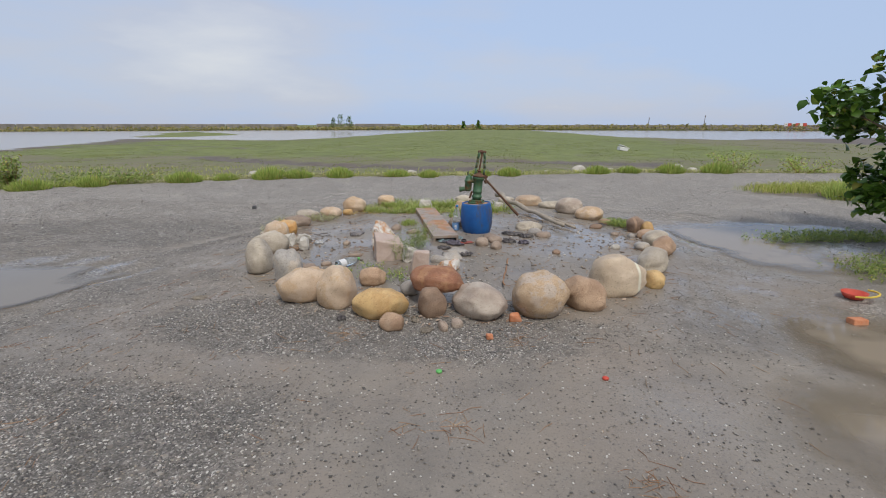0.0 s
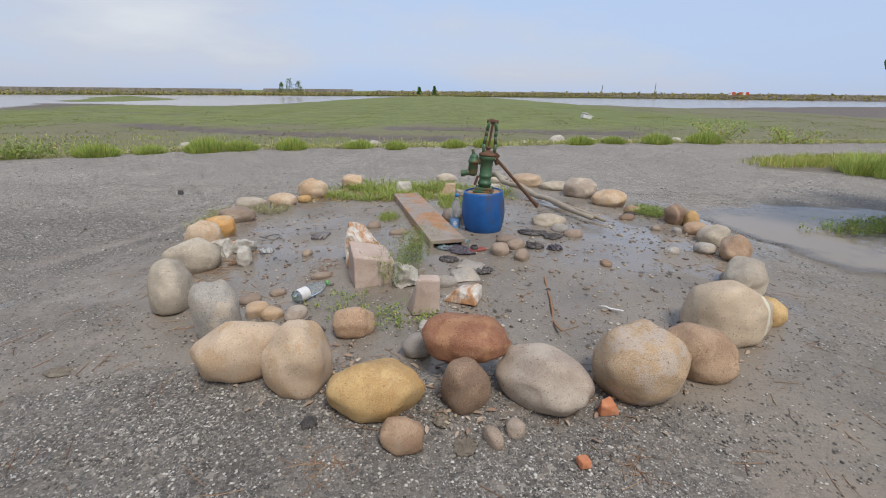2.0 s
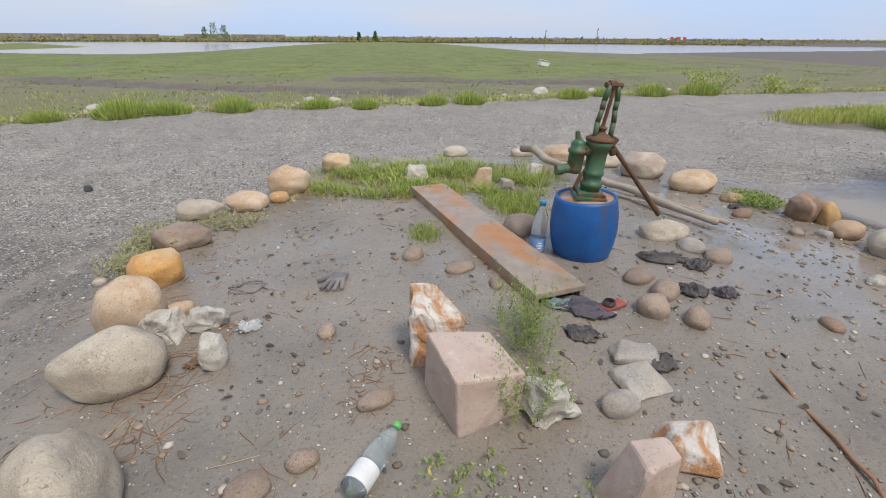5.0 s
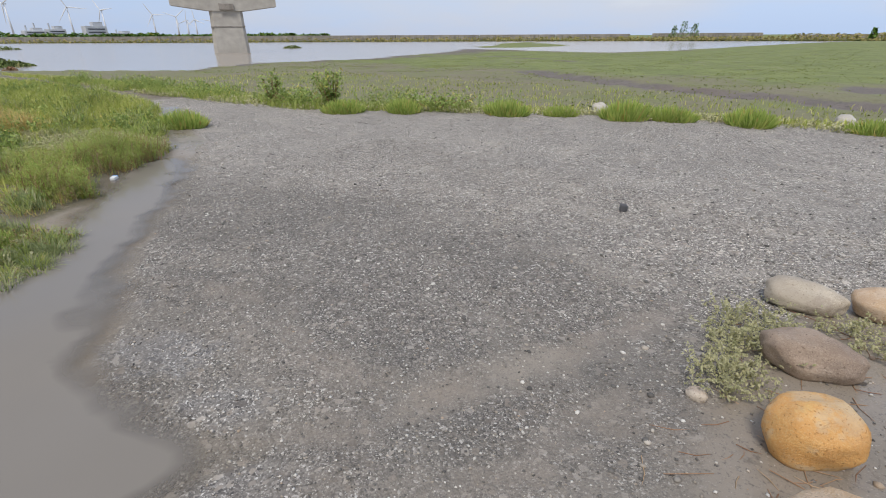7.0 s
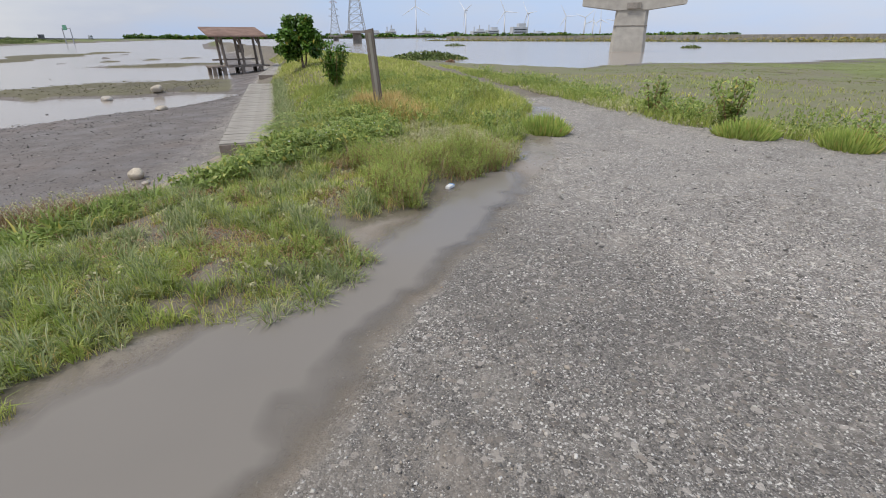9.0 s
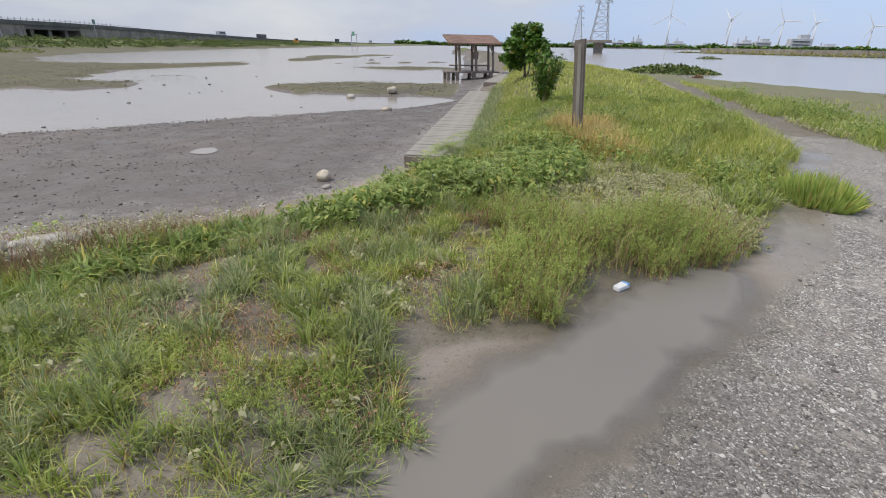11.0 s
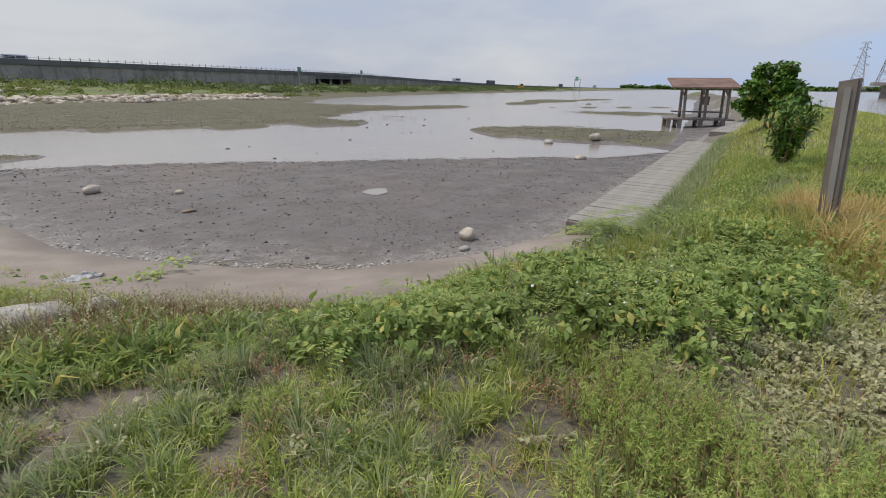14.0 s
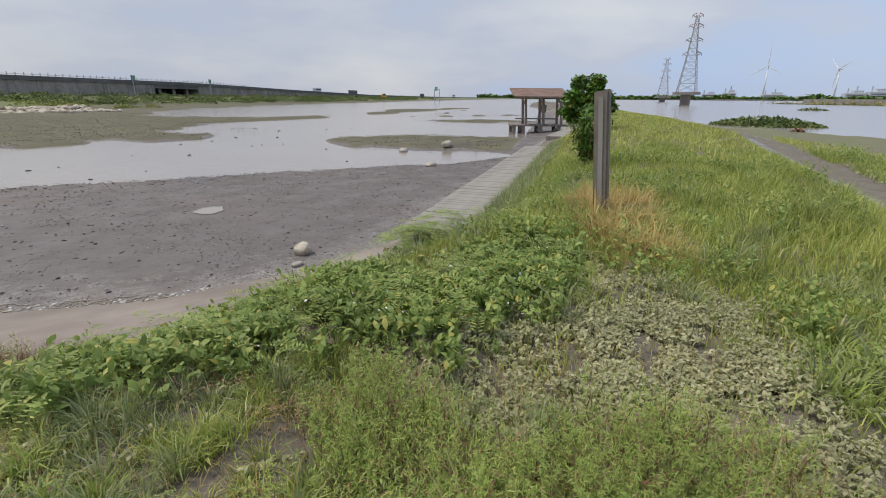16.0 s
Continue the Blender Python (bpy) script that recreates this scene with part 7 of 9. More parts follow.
# weeds in and round the right-hand puddle
xy = scatter(1500, 4.0, 5.2, 8, 8.6, lambda x, y: np.maximum(blob(x, y, 5.5, 7.55, 0.85, 0.25, 5), blob(x, y, 5.6, 6.0, 0.8, 0.4, 10)), 27)
sprigs("weeds", xy, 0.13, 9, 0.035, M_LEAF, "low green weeds standing in the puddle", 27, 0.35, 1.2, "weeds")
xy = scatter(5000, 6.2, 11.0, 13, 14.8, lambda x, y: np.maximum(blob(x, y, 7.8, 12.7, 1.0, 0.35), blob(x, y, 10.0, 13.4, 2.0, 0.6)), 28)
blades("grass", xy, 0.2, 0.012, 0.6, M_GRASS, "grass patches on the gravel", 28)

xy = scatter(70, 7.4, 9.6, 10.4, 13.2, lambda x, y: blob(x, y, 8.9, 11.4, 0.75, 0.85, 40), 145)
clumps("grass", xy, 60, 0.3, 0.42, 0.012, 0.8, M_SEEP, "tall yellow-green grass clumps on the gravel", 145)

# salt meadow to the north
def north_w(x, y):
    dn = poly_dist(x, y, NORTH)
    return (dn > 0.3) * (poly_dist(x, y, BAY) < -0.5)


xy = scatter(24000, -34, 7.5, 32, 25, lambda x, y: north_w(x, y) * np.clip(1.3 - poly_dist(x, y, NORTH) / 6, 0.2, 1) * np.clip(0.6 + waves(x, y, 1.6, 105), 0, 1), 31)
blades("salt_meadow_grass", xy, 0.17, 0.02, 0.6, M_GRASS, "green and straw grass along the gravel's edge", 31)
xy = scatter(40000, -70, 18, 75, 95, lambda x, y: north_w(x, y) * np.clip(1.15 - y / 110, 0.1, 1) * np.clip(0.5 + 1.2 * waves(x, y, 6, 106), 0.05, 1) * (1 - smooth((x - 34 - 0.1 * y) / 6) * smooth((y - 40) / 8)), 32)
blades("salt_meadow_grass", xy, 0.07, 0.05, 1.2, M_LUSH, "low olive and green salt-meadow growth", 32)
xy = scatter(6500, -30, 8.5, 20, 21, lambda x, y: (poly_dist(x, y, NORTH) > 0.1) * (poly_dist(x, y, NORTH) < 3.6) * np.clip(0.45 + waves(x, y, 1.4, 107), 0, 1), 33)
sprigs("groundcover", xy, 0.11, 8, 0.055, M_SILVER, "silvery low scrub along the gravel's edge", 33, 0.5, 1.2, "groundcover")


def tuft(seed, wide, h):
    """One rounded dense tuft of weed."""
    rs = np.random.RandomState(seed)
    n = 900
    r, a = np.sqrt(rs.uniform(0, 1, n)), rs.uniform(0, 6.283, n)
    p = np.stack([r * np.cos(a) * wide / 2, r * np.sin(a) * wide / 2 * 0.8, np.zeros(n)], -1)
    hh = h * (1 - 0.55 * r ** 2) * rs.uniform(0.6, 1.15, n)
    tip = p * 1.25 + np.stack([rs.normal(0, 0.03, n), rs.normal(0, 0.03, n), hh], -1)
    yaw = rs.uniform(0, 6.283, n)
    side = np.stack([np.cos(yaw), np.sin(yaw), np.zeros(n)], -1) * 0.012
    V = np.stack([p - side, p + side, (p + tip) / 2 + side, (p + tip) / 2 - side, tip], 1).reshape(-1, 3)
    b = (np.arange(n) * 5)[:, None]
    F = np.concatenate([b + np.array([0, 1, 2]), b + np.array([0, 2, 3]), b + np.array([3, 2, 4])], 0)
    return soup("weed_tuft", V, F, M_SEEP)


first = tuft(7, 0.9, 0.34)
tagged(first, "rounded yellow-green weed tuft at the gravel's edge", "weed tuft", "weed tufts along the gravel")
first.matrix_world = pose(-8.1, 12.75, height(-8.1, 12.75) - 0.02)
for tx, ty, ts, tr in ((-7.2, 13.35, 0.7, 40), (-6.1, 13.9, 1.15, 80), (-5.4, 14.2, 0.9, 10), (-4.2, 14.6, 1.0, 120), (-2.5, 15.0, 0.8, 200), (-1.45, 14.95, 0.75, 260), (0.1, 15.5, 0.8, 60), (1.0, 15.7, 0.9, 100), (3.9, 16.7, 0.9, 30),
                       (5.0, 17.1, 0.8, 300), (-11.45, 7.75, 0.95, 15), (-9.9, 11.6, 0.9, 330), (-10.8, 10.7, 0.9, 45), (6.4, 17.3, 1.1, 70), (8.0, 17.6, 1.2, 90)):
    copy_thing(first, pose(tx, ty, height(tx, ty) - 0.02, 0, 0, tr)).scale = (ts, ts, ts)


def shrub(name, x, y, w, h, n, size, material, label, seed, category="shrub", aspect=0.42):
    """A loose leafy shrub of stems and leaves."""
    rs = np.random.RandomState(seed)
    base = thing(name, label, category, pose(x, y, height(x, y) - 0.03))
    tips = [(rs.uniform(-1, 1) * w / 2, rs.uniform(-1, 1) * w / 2 * 0.8, h * rs.uniform(0.6, 1.0)) for _ in range(12)]
    bm = bmesh.new()
    for t in tips:
        rod(bm, (t[0] * 0.15, t[1] * 0.15, 0), t, 0.012, 0.004, 5)
    part("woody_stem", bm, M_STALK, base)
    k = rs.randint(0, 12, n)
    f = rs.uniform(0.2, 1.05, n)
    c = np.array(tips)[k] * f[:, None] + rs.normal(0, w * 0.075, (n, 3)) * np.array([1, 1, 0.7])
    c[:, 2] = np.clip(c[:, 2], 0.02, None)
    V, F = leaf_soup(c, size, aspect, seed, 1.0)
    ob = soup("foliage", V, F, material)
    ob.parent = base
    return base


shrub("shrub", -11.6, 11.0, 1.0, 0.85, 900, 0.09, M_LEAF, "leafy green shrub at the gravel's edge", 51)
shrub("shrub", -13.4, 10.5, 0.7, 0.8, 500, 0.09, M_LEAF, "leafy green shrub by the path", 52)
shrub("shrub", -9.6, 12.3, 1.6, 0.4, 900, 0.08, M_LEAF, "low spreading green shrub at the gravel's edge", 53)
shrub("shrub", -12.6, 10.7, 1.4, 0.45, 700, 0.08, M_LEAF, "low green shrub at the gravel's edge", 54)
shrub("shrub", -18.3, 3.55, 0.85, 1.25, 1500, 0.17, M_TREE, "dark green narrow-leaved bush in front of the small tree", 50, aspect=0.2)
shrub("shrub", 9.0, 18.6, 1.5, 0.8, 900, 0.09, M_SEEP, "yellow-green shrub on the meadow's edge", 55)
shrub("shrub", 10.8, 18.0, 1.8, 0.5, 700, 0.09, M_SEEP, "low yellow-green shrub on the meadow's edge", 56)


def tree(name, x, y, trunk_h, centre, radii, n, size, aspect, label, seed, stems=3, puffs=26, inner=0.35):
    """Tapered stems, limbs reaching into clumps of leaves."""
    rs = np.random.RandomState(seed)
    z0 = height(x, y) - 0.05
    base = thing(name, label, "tree", pose(x, y, z0))
    bm = bmesh.new()
    heads = []
    while len(heads) < puffs:
        p = rs.uniform(-1, 1, 3)
        r = np.linalg.norm(p)
        if inner < r < 1:
            heads.append(np.array(centre) + p * np.array(radii))
    forks = []
    for s in range(stems):
        a = Vector((rs.uniform(-0.06, 0.06), rs.uniform(-0.06, 0.06), 0))
        b = Vector((centre[0] * 0.5 + rs.uniform(-0.2, 0.2), centre[1] * 0.5 + rs.uniform(-0.2, 0.2), trunk_h))
        mid = (a + b) / 2 + Vector((rs.uniform(-0.06, 0.06), rs.uniform(-0.06, 0.06), 0))
        rod(bm, a, mid, 0.05, 0.04, 8)
        rod(bm, mid, b, 0.04, 0.028, 8)
        forks.append(b)
    part("trunk", bm, M_BARK, base, smooth=True)
    bm = bmesh.new()
    for h in heads:
        f = min(forks, key=lambda q: (q - Vector(h)).length)
        rod(bm, f, f.lerp(Vector(h), 0.55) + Vector((0, 0, 0.05)), 0.022, 0.014, 6)
        rod(bm, f.lerp(Vector(h), 0.55) + Vector((0, 0, 0.05)), h, 0.014, 0.005, 5)
    part("limbs", bm, M_BARK, base)
    k = rs.randint(0, puffs, n)
    spread = rs.normal(0, 1, (n, 3))
    spread *= (0.6 + 0.4 * rs.uniform(0, 1, n))[:, None] / np.linalg.norm(spread, axis=1)[:, None] * rs.uniform(0.3, 1.0, n)[:, None]
    c = np.array(heads)[k] + spread * min(radii) * rs.uniform(0.28, 0.45, puffs)[k][:, None]
    V, F = leaf_soup(c, size, aspect, seed + 1, 1.0, 0.25)
    ob = soup("crown", V, F, M_TREE)
    ob.parent = base
    return base


tree("tree", -29.1, 0.6, 0.8, (0.0, 0.0, 1.38), (1.15, 1.5, 1.0), 6500, 0.22, 0.5, "bushy dark green small tree on the bank", 61, 4, 34)
tree("tree", 6.7, 6.75, 0.9, (-0.1, 0.15, 1.7), (1.75, 1.4, 1.25), 6000, 0.14, 0.72, "broad-leaved dark green tree beside the puddle", 62, 3, 44, 0.3)

# ---- loose gravel, shells, twigs ----
def pebbles(name, xy, size, material, label, seed, flat=0.6, category="gravel", z=None):
    """Low faceted pebbles, half bedded."""
    rs = np.random.RandomState(seed)
    n = len(xy)
    t = (1 + 5 ** 0.5) / 2
    ico = np.array([(-1, t, 0), (1, t, 0), (-1, -t, 0), (1, -t, 0), (0, -1, t), (0, 1, t), (0, -1, -t), (0, 1, -t), (t, 0, -1), (t, 0, 1), (-t, 0, -1), (-t, 0, 1)]) / 1.9
    tri = np.array([(0, 11, 5), (0, 5, 1), (0, 1, 7), (0, 7, 10), (0, 10, 11), (1, 5, 9), (5, 11, 4), (11, 10, 2), (10, 7, 6), (7, 1, 8), (3, 9, 4), (3, 4, 2), (3, 2, 6), (3, 6, 8), (3, 8, 9), (4, 9, 5), (2, 4, 11), (6, 2, 10), (8, 6, 7), (9, 8, 1)])
    if size < 0.02:
        # grit: eight faces are enough
        ico = np.array([(1, 0, 0), (0, 1, 0), (-1, 0, 0), (0, -1, 0), (0, 0, 1), (0, 0, -1)]) * 1.1
        tri = np.array([(0, 1, 4), (1, 2, 4), (2, 3, 4), (3, 0, 4), (1, 0, 5), (2, 1, 5), (3, 2, 5), (0, 3, 5)])
    m = len(ico)
    s = size * rs.uniform(0.5, 1.5, (n, 1, 1)) * np.concatenate([rs.uniform(0.7, 1.3, (n, 1, 2)), flat * rs.uniform(0.6, 1.2, (n, 1, 1))], 2) / 2
    V = ico[None] * s * rs.uniform(0.8, 1.2, (n, m, 1))
    a = rs.uniform(0, 6.283, n)
    c, q = np.cos(a)[:, None], np.sin(a)[:, None]
    x, y = V[:, :, 0] * c - V[:, :, 1] * q, V[:, :, 0] * q + V[:, :, 1] * c
    zz = land(xy[:, 0], xy[:, 1]) if z is None else z
    V = np.stack([x + xy[:, 0:1], y + xy[:, 1:2], V[:, :, 2] + zz[:, None] + s[:, 0, 2:3] * 0.35], -1).reshape(-1, 3)
    F = ((np.arange(n) * m)[:, None, None] + tri[None]).reshape(-1, 3)
    return tagged(soup(name, V, F, material), label, category, kind="stuff")


def pebble_mat(name, *stops):
    k = Nodes(name)
    v = k.coord()
    c = k.mix(k.math("MULTIPLY", k.noise(v, 300.0, 2), 0.4), k.ramp(k.island(), *stops), (0.12, 0.11, 0.1))
    return k.finish(c, 0.8)


M_PEBBLE = pebble_mat("gravel_pebbles", (0.0, (0.06, 0.057, 0.054)), (0.35, (0.17, 0.16, 0.147)), (0.65, (0.29, 0.265, 0.23)), (0.82, (0.42, 0.36, 0.29)), (0.93, (0.72, 0.69, 0.64)))
M_PEBBROWN = pebble_mat("brown_pebbles", (0.0, (0.13, 0.11, 0.093)), (0.4, (0.23, 0.18, 0.14)), (0.65, (0.3, 0.2, 0.13)), (0.85, (0.42, 0.34, 0.25)), (0.95, (0.6, 0.55, 0.48)))
M_SHELL = pebble_mat("shell_bits", (0.0, (0.5, 0.46, 0.4)), (0.6, (0.7, 0.68, 0.63)), (1.0, (0.42, 0.3, 0.2)))
M_MUDSTONE = pebble_mat("mud_stones", (0.0, (0.05, 0.046, 0.042)), (0.7, (0.1, 0.09, 0.08)), (0.9, (0.3, 0.27, 0.24)), (1.0, (0.5, 0.47, 0.42)))


def dry_w(x, y):
    zn = zones(x, y, np.zeros_like(x))[0]
    return np.clip(1 - 0.92 * zn[..., 2], 0.03, 1) * (zn[..., 0] < 0.3) * (poly_dist(x, y, NORTH) < -0.1) * (dips(x, y) < 0.03)


xy = scatter(48000, -8.0, 1.2, 4.5, 9.5, dry_w, 71)
pebbles("gravel", xy, 0.0105, M_PEBBLE, "crushed grey gravel with shell fragments", 71)
xy = scatter(15000, -2.6, 1.4, 2.6, 5.0, lambda x, y: 0.15 + 0.85 * np.maximum(blob(x, y, -0.2, 3.85, 1.5, 0.4), smooth((0.3 - x) / 0.8) * smooth((3.1 - y) / 0.5)) * (np.hypot((x - RING[0]) / 2.6, (y - RING[1]) / 2.9) > 0.9), 144)
pebbles("gravel", xy, 0.012, M_PEBBLE, "loose dark gravel and white shell grit before the ring", 144)
xy = scatter(5000, -12.0, 6.0, 6.5, 16.0, dry_w, 72)
pebbles("gravel", xy, 0.022, M_PEBBLE, "coarser grey gravel towards the meadow", 72)
xy = scatter(5200, -7, 1.2, 4.5, 9.8, lambda x, y: (poly_dist(x, y, TURF) < -0.1) * (0.35 + 0.65 * blob(x, y, -0.4, 4.6, 2.0, 1.2)), 73)
pebbles("shell_bits", xy, 0.012, M_SHELL, "white shell bits strewn over the ground", 73, 0.4)
xy = scatter(800, -2.2, 3.6, 2.8, 8.2, lambda x, y: np.clip(0.35 + waves(x, y, 1.1, 92), 0.08, 1) * (np.hypot((x - RING[0]) / 2.5, (y - RING[1]) / 2.8) < 1.0), 74)
pebbles("pebbles", xy, 0.026, M_PEBBROWN, "small pebbles half sunk in the ring's silt", 74, 0.5)
xy = scatter(3200, -30, -16.5, -6.5, 0.8, lambda x, y: (poly_dist(x, y, SHORE) > 0.1) * (poly_dist(x, y, TIDE) < 0.9) * np.clip(0.12 + np.exp(-np.abs(poly_dist(x, y, TIDE)) / 0.8), 0, 1), 75)
pebbles("mud_stones", xy, 0.045, M_MUDSTONE, "small dark stones scattered on the tidal mud", 75, 0.5)
xy = scatter(5200, -26, -13.5, -7.2, 0.9, lambda x, y: (poly_dist(x, y, SHORE) > 0.15) * (poly_dist(x, y, TIDE) < 0.2) * np.clip(0.4 + waves(x, y, 2.2, 139), 0.05, 1), 140)
pebbles("mud_crumbs", xy, 0.024, M_MUDSTONE, "dark crumbs and worm casts on the tidal mud", 140, 0.5)
xy = scatter(900, -11.5, -4, -6.5, 1.2, lambda x, y: np.exp(-(poly_dist(x, y, SHORE) / 0.25) ** 2), 76)
pebbles("strand_litter", xy, 0.045, M_SHELL, "pale debris along the foot of the apron", 76, 0.4, "debris")


def twigs(name, xy, length, w, material, label, seed):
    """Thin sticks lying on the ground, each a three-sided bar."""
    rs = np.random.RandomState(seed)
    n = len(xy)
    a = rs.uniform(0, 6.283, n)
    L = length * rs.uniform(0.4, 1.4, n) / 2
    z = land(xy[:, 0], xy[:, 1]) + w * 0.6
    ax = np.stack([np.cos(a), np.sin(a), rs.normal(0, 0.05, n)], -1)
    side = np.stack([-np.sin(a), np.cos(a), np.zeros(n)], -1) * w / 2
    up = np.array([0, 0, w * 0.8])
    p = np.concatenate([xy, z[:, None]], -1)
    bend = side * rs.uniform(-8, 8, (n, 1))
    A, M_, B = p - ax * L[:, None], p + bend, p + ax * L[:, None]
    V = np.stack([A - side, A + side, A + up, M_ - side, M_ + side, M_ + up, B - side * 0.5, B + side * 0.5, B + up * 0.5], 1).reshape(-1, 3)
    b = (np.arange(n) * 9)[:, None]
    q = [(0, 1, 4, 3), (1, 2, 5, 4), (2, 0, 3, 5), (3, 4, 7, 6), (4, 5, 8, 7), (5, 3, 6, 8)]
    F = np.concatenate([b + np.array(t) for t in q], 0)
    return tagged(soup(name, V, F, material), label, "twigs", kind="stuff")


xy = scatter(700, -2.6, 3.0, 2.9, 8.2, lambda x, y: 0.15 + np.exp(-(np.abs(np.hypot((x - RING[0]) / 2.6, (y - RING[1]) / 2.9) - 0.93) / 0.1) ** 2), 81)
twigs("twigs", xy, 0.13, 0.0035, M_STALK, "dead twigs and rootlets round the boulders", 81)
xy = scatter(260, -1.4, 3.6, 2.2, 4.7, lambda x, y: np.maximum(blob(x, y, 0.2, 3.82, 0.3, 0.1), 0.5 * np.exp(-(np.abs(np.hypot((x - RING[0]) / 2.6, (y - RING[1]) / 2.9) - 0.95) / 0.07) ** 2)), 127)
V, F = leaf_soup(np.concatenate([xy, (land(xy[:, 0], xy[:, 1]) + 0.012)[:, None]], -1), 0.05, 0.35, 128, 0.35)
tagged(soup("dead_leaves", V, F, M_DEADLEAF), "dead pale brown leaves between the boulders", "leaf litter", kind="stuff")
xy = scatter(170, -2.2, 4.4, 2.7, 8.0, lambda x, y: np.clip(0.25 + waves(x, y, 0.8, 129), 0.05, 1) * (np.hypot((x - RING[0]) / 2.4, (y - RING[1]) / 2.7) < 1.0), 130)
V, F = leaf_soup(np.concatenate([xy, (land(xy[:, 0], xy[:, 1]) + 0.006)[:, None]], -1), 0.045, 0.45, 131, 0.25)
tagged(soup("dead_leaves", V, F, M_ROTLEAF), "dark sodden leaves on the ring's silt", "leaf litter", kind="stuff")
xy = scatter(90, -4, 1.6, 4, 4.6, lambda x, y: np.ones_like(x), 82)
twigs("twigs", xy, 0.16, 0.0035, M_STALK, "scattered dead twigs on the wet ground", 82)
for tx, ty, tn in ((1.55, 2.3, 26), (0.62, 2.6, 22), (0.4, 2.6, 12), (-1.7, 2.3, 16), (-0.3, 3.55, 30), (1.0, 3.6, 20)):
    xy = np.random.RandomState(int(tx * 100) + 900).normal(0, 0.07, (tn, 2)) + np.array([tx, ty])
    twigs("twigs", xy, 0.12, 0.003, M_STALK, "small tangle of dead rootlets on the ground", int(tx * 100) + 950)
xy = scatter(160, -2.1, 5.0, -1.5, 6.8, lambda x, y: blob(x, y, -1.72, 5.75, 0.16, 0.5), 83)
twigs("twigs", xy, 0.12, 0.003, M_STALK, "matted roots behind the left-hand boulders", 83)
xy = scatter(50, -0.9, 4.9, -0.4, 6.0, lambda x, y: blob(x, y, -0.78, 5.5, 0.1, 0.22), 84)
twigs("dry_straw", xy, 0.07, 0.003, M_STALK, "rust-coloured pine straw by the marble", 84)
xy = scatter(260, -11, -1.8, -7.4, 1.4, lambda x, y: np.exp(-(poly_dist(x, y, SHORE) / 0.3) ** 2), 85)
twigs("drift_sticks", xy, 0.3, 0.012, M_LOG, "driftwood sticks along the apron's foot", 85)

xy = scatter(60, -70, -40, -8, -5, lambda x, y: (poly_dist(x, y, TIDE) > 0.2) * (poly_dist(x, y, TIDE) < 26) * (land(x, y) > SEA - 0.3) * np.clip(1.1 - np.hypot(x + 7, y - 5) / 75, 0.1, 1), 77)
pebbles("mud_stones", xy, 0.13, M_MUDSTONE, "dark stones standing in the shallow water", 77, 0.5, "stones", np.full(len(xy), SEA))

# ---- stones and litter on the bank and mud ----
for bx, by, bw, bd, bh, turn, lb in ((-7.08, 1.85, 0.42, 0.3, 0.2, 20, "whitish limestone boulder in the bank's weeds"), (-7.42, 1.98, 0.44, 0.3, 0.2, 150, "pinkish white limestone boulder in the bank's weeds"), (-7.8, 1.86, 0.24, 0.2, 0.22, 40, "rough white stone in the bank's weeds"),
                                     (-8.5, 2.75, 0.26, 0.16, 0.13, 170, "flat pale stone under weeds"), (-8.92, 3.0, 0.25, 0.16, 0.15, 10, "pale stone on the bank's edge"), (-9.62, 2.32, 0.3, 0.16, 0.16, 30, "pale flat stone at the apron's edge")):
    boulder(bx, by, bw, bd, bh, turn, M_WHITE, lb, -bx * 3, name="limestone", group="pale stones on the bank", rough=0.12, sink=0.2, boxy=3.0)
boulder(-13.22, 0.26, 0.3, 0.27, 0.24, 10, M_PALE, "pale round stone on the mud by the apron", 101, name="stone", group="stones on the mud")
boulder(-12.72, 0.66, 0.24, 0.14, 0.07, 10, M_GREY, "flat dark stone on the mud", 102, name="stone", group="stones on the mud", detail=3)
boulder(-8.99, -8.47, 0.42, 0.3, 0.24, 30, M_PINKGREY, "brownish stone on the mud", 103, name="stone", group="stones on the mud", detail=3)
boulder(-24.3, -4.3, 0.6, 0.4, 0.2, 0, M_PALE, "flat pale stone near the tide line", 104, name="stone", group="stones on the mud", detail=3)
boulder(-30.7, -7.4, 0.8, 0.5, 0.4, 0, M_PALE, "pale stone at the islet's edge", 105, name="stone", group="stones on the mud", detail=3)
boulder(-28.4, -8.7, 0.7, 0.5, 0.3, 40, M_GREY, "grey stone standing in shallow water", 106, name="stone", group="stones on the mud", detail=3)
boulder(-10.6, -7.2, 0.22, 0.18, 0.12, 40, M_PALE, "small pale stone on the mud", 107, name="stone", group="stones on the mud", detail=3)
boulder(-10.2, -5.0, 0.3, 0.14, 0.06, 10, M_BROWN, "dark flat driftwood chunk on the mud", 108, name="stone", group="stones on the mud", detail=3)
rag("sack", -7.82, -1.05, 0.75, 0.4, 0.16, 20, M_WHITEP, "crumpled white plastic sack on the apron", 109, "sack")
rag("shoe", -8.32, 0.08, 0.26, 0.11, 0.09, -20, M_RAGDARK, "old black shoe on the apron", 110, "shoe")
rag("net", -6.4, 14.9, 1.1, 0.5, 0.25, 20, M_NET, "tangled blue-green fishing net in weeds", 111, "fishing net")
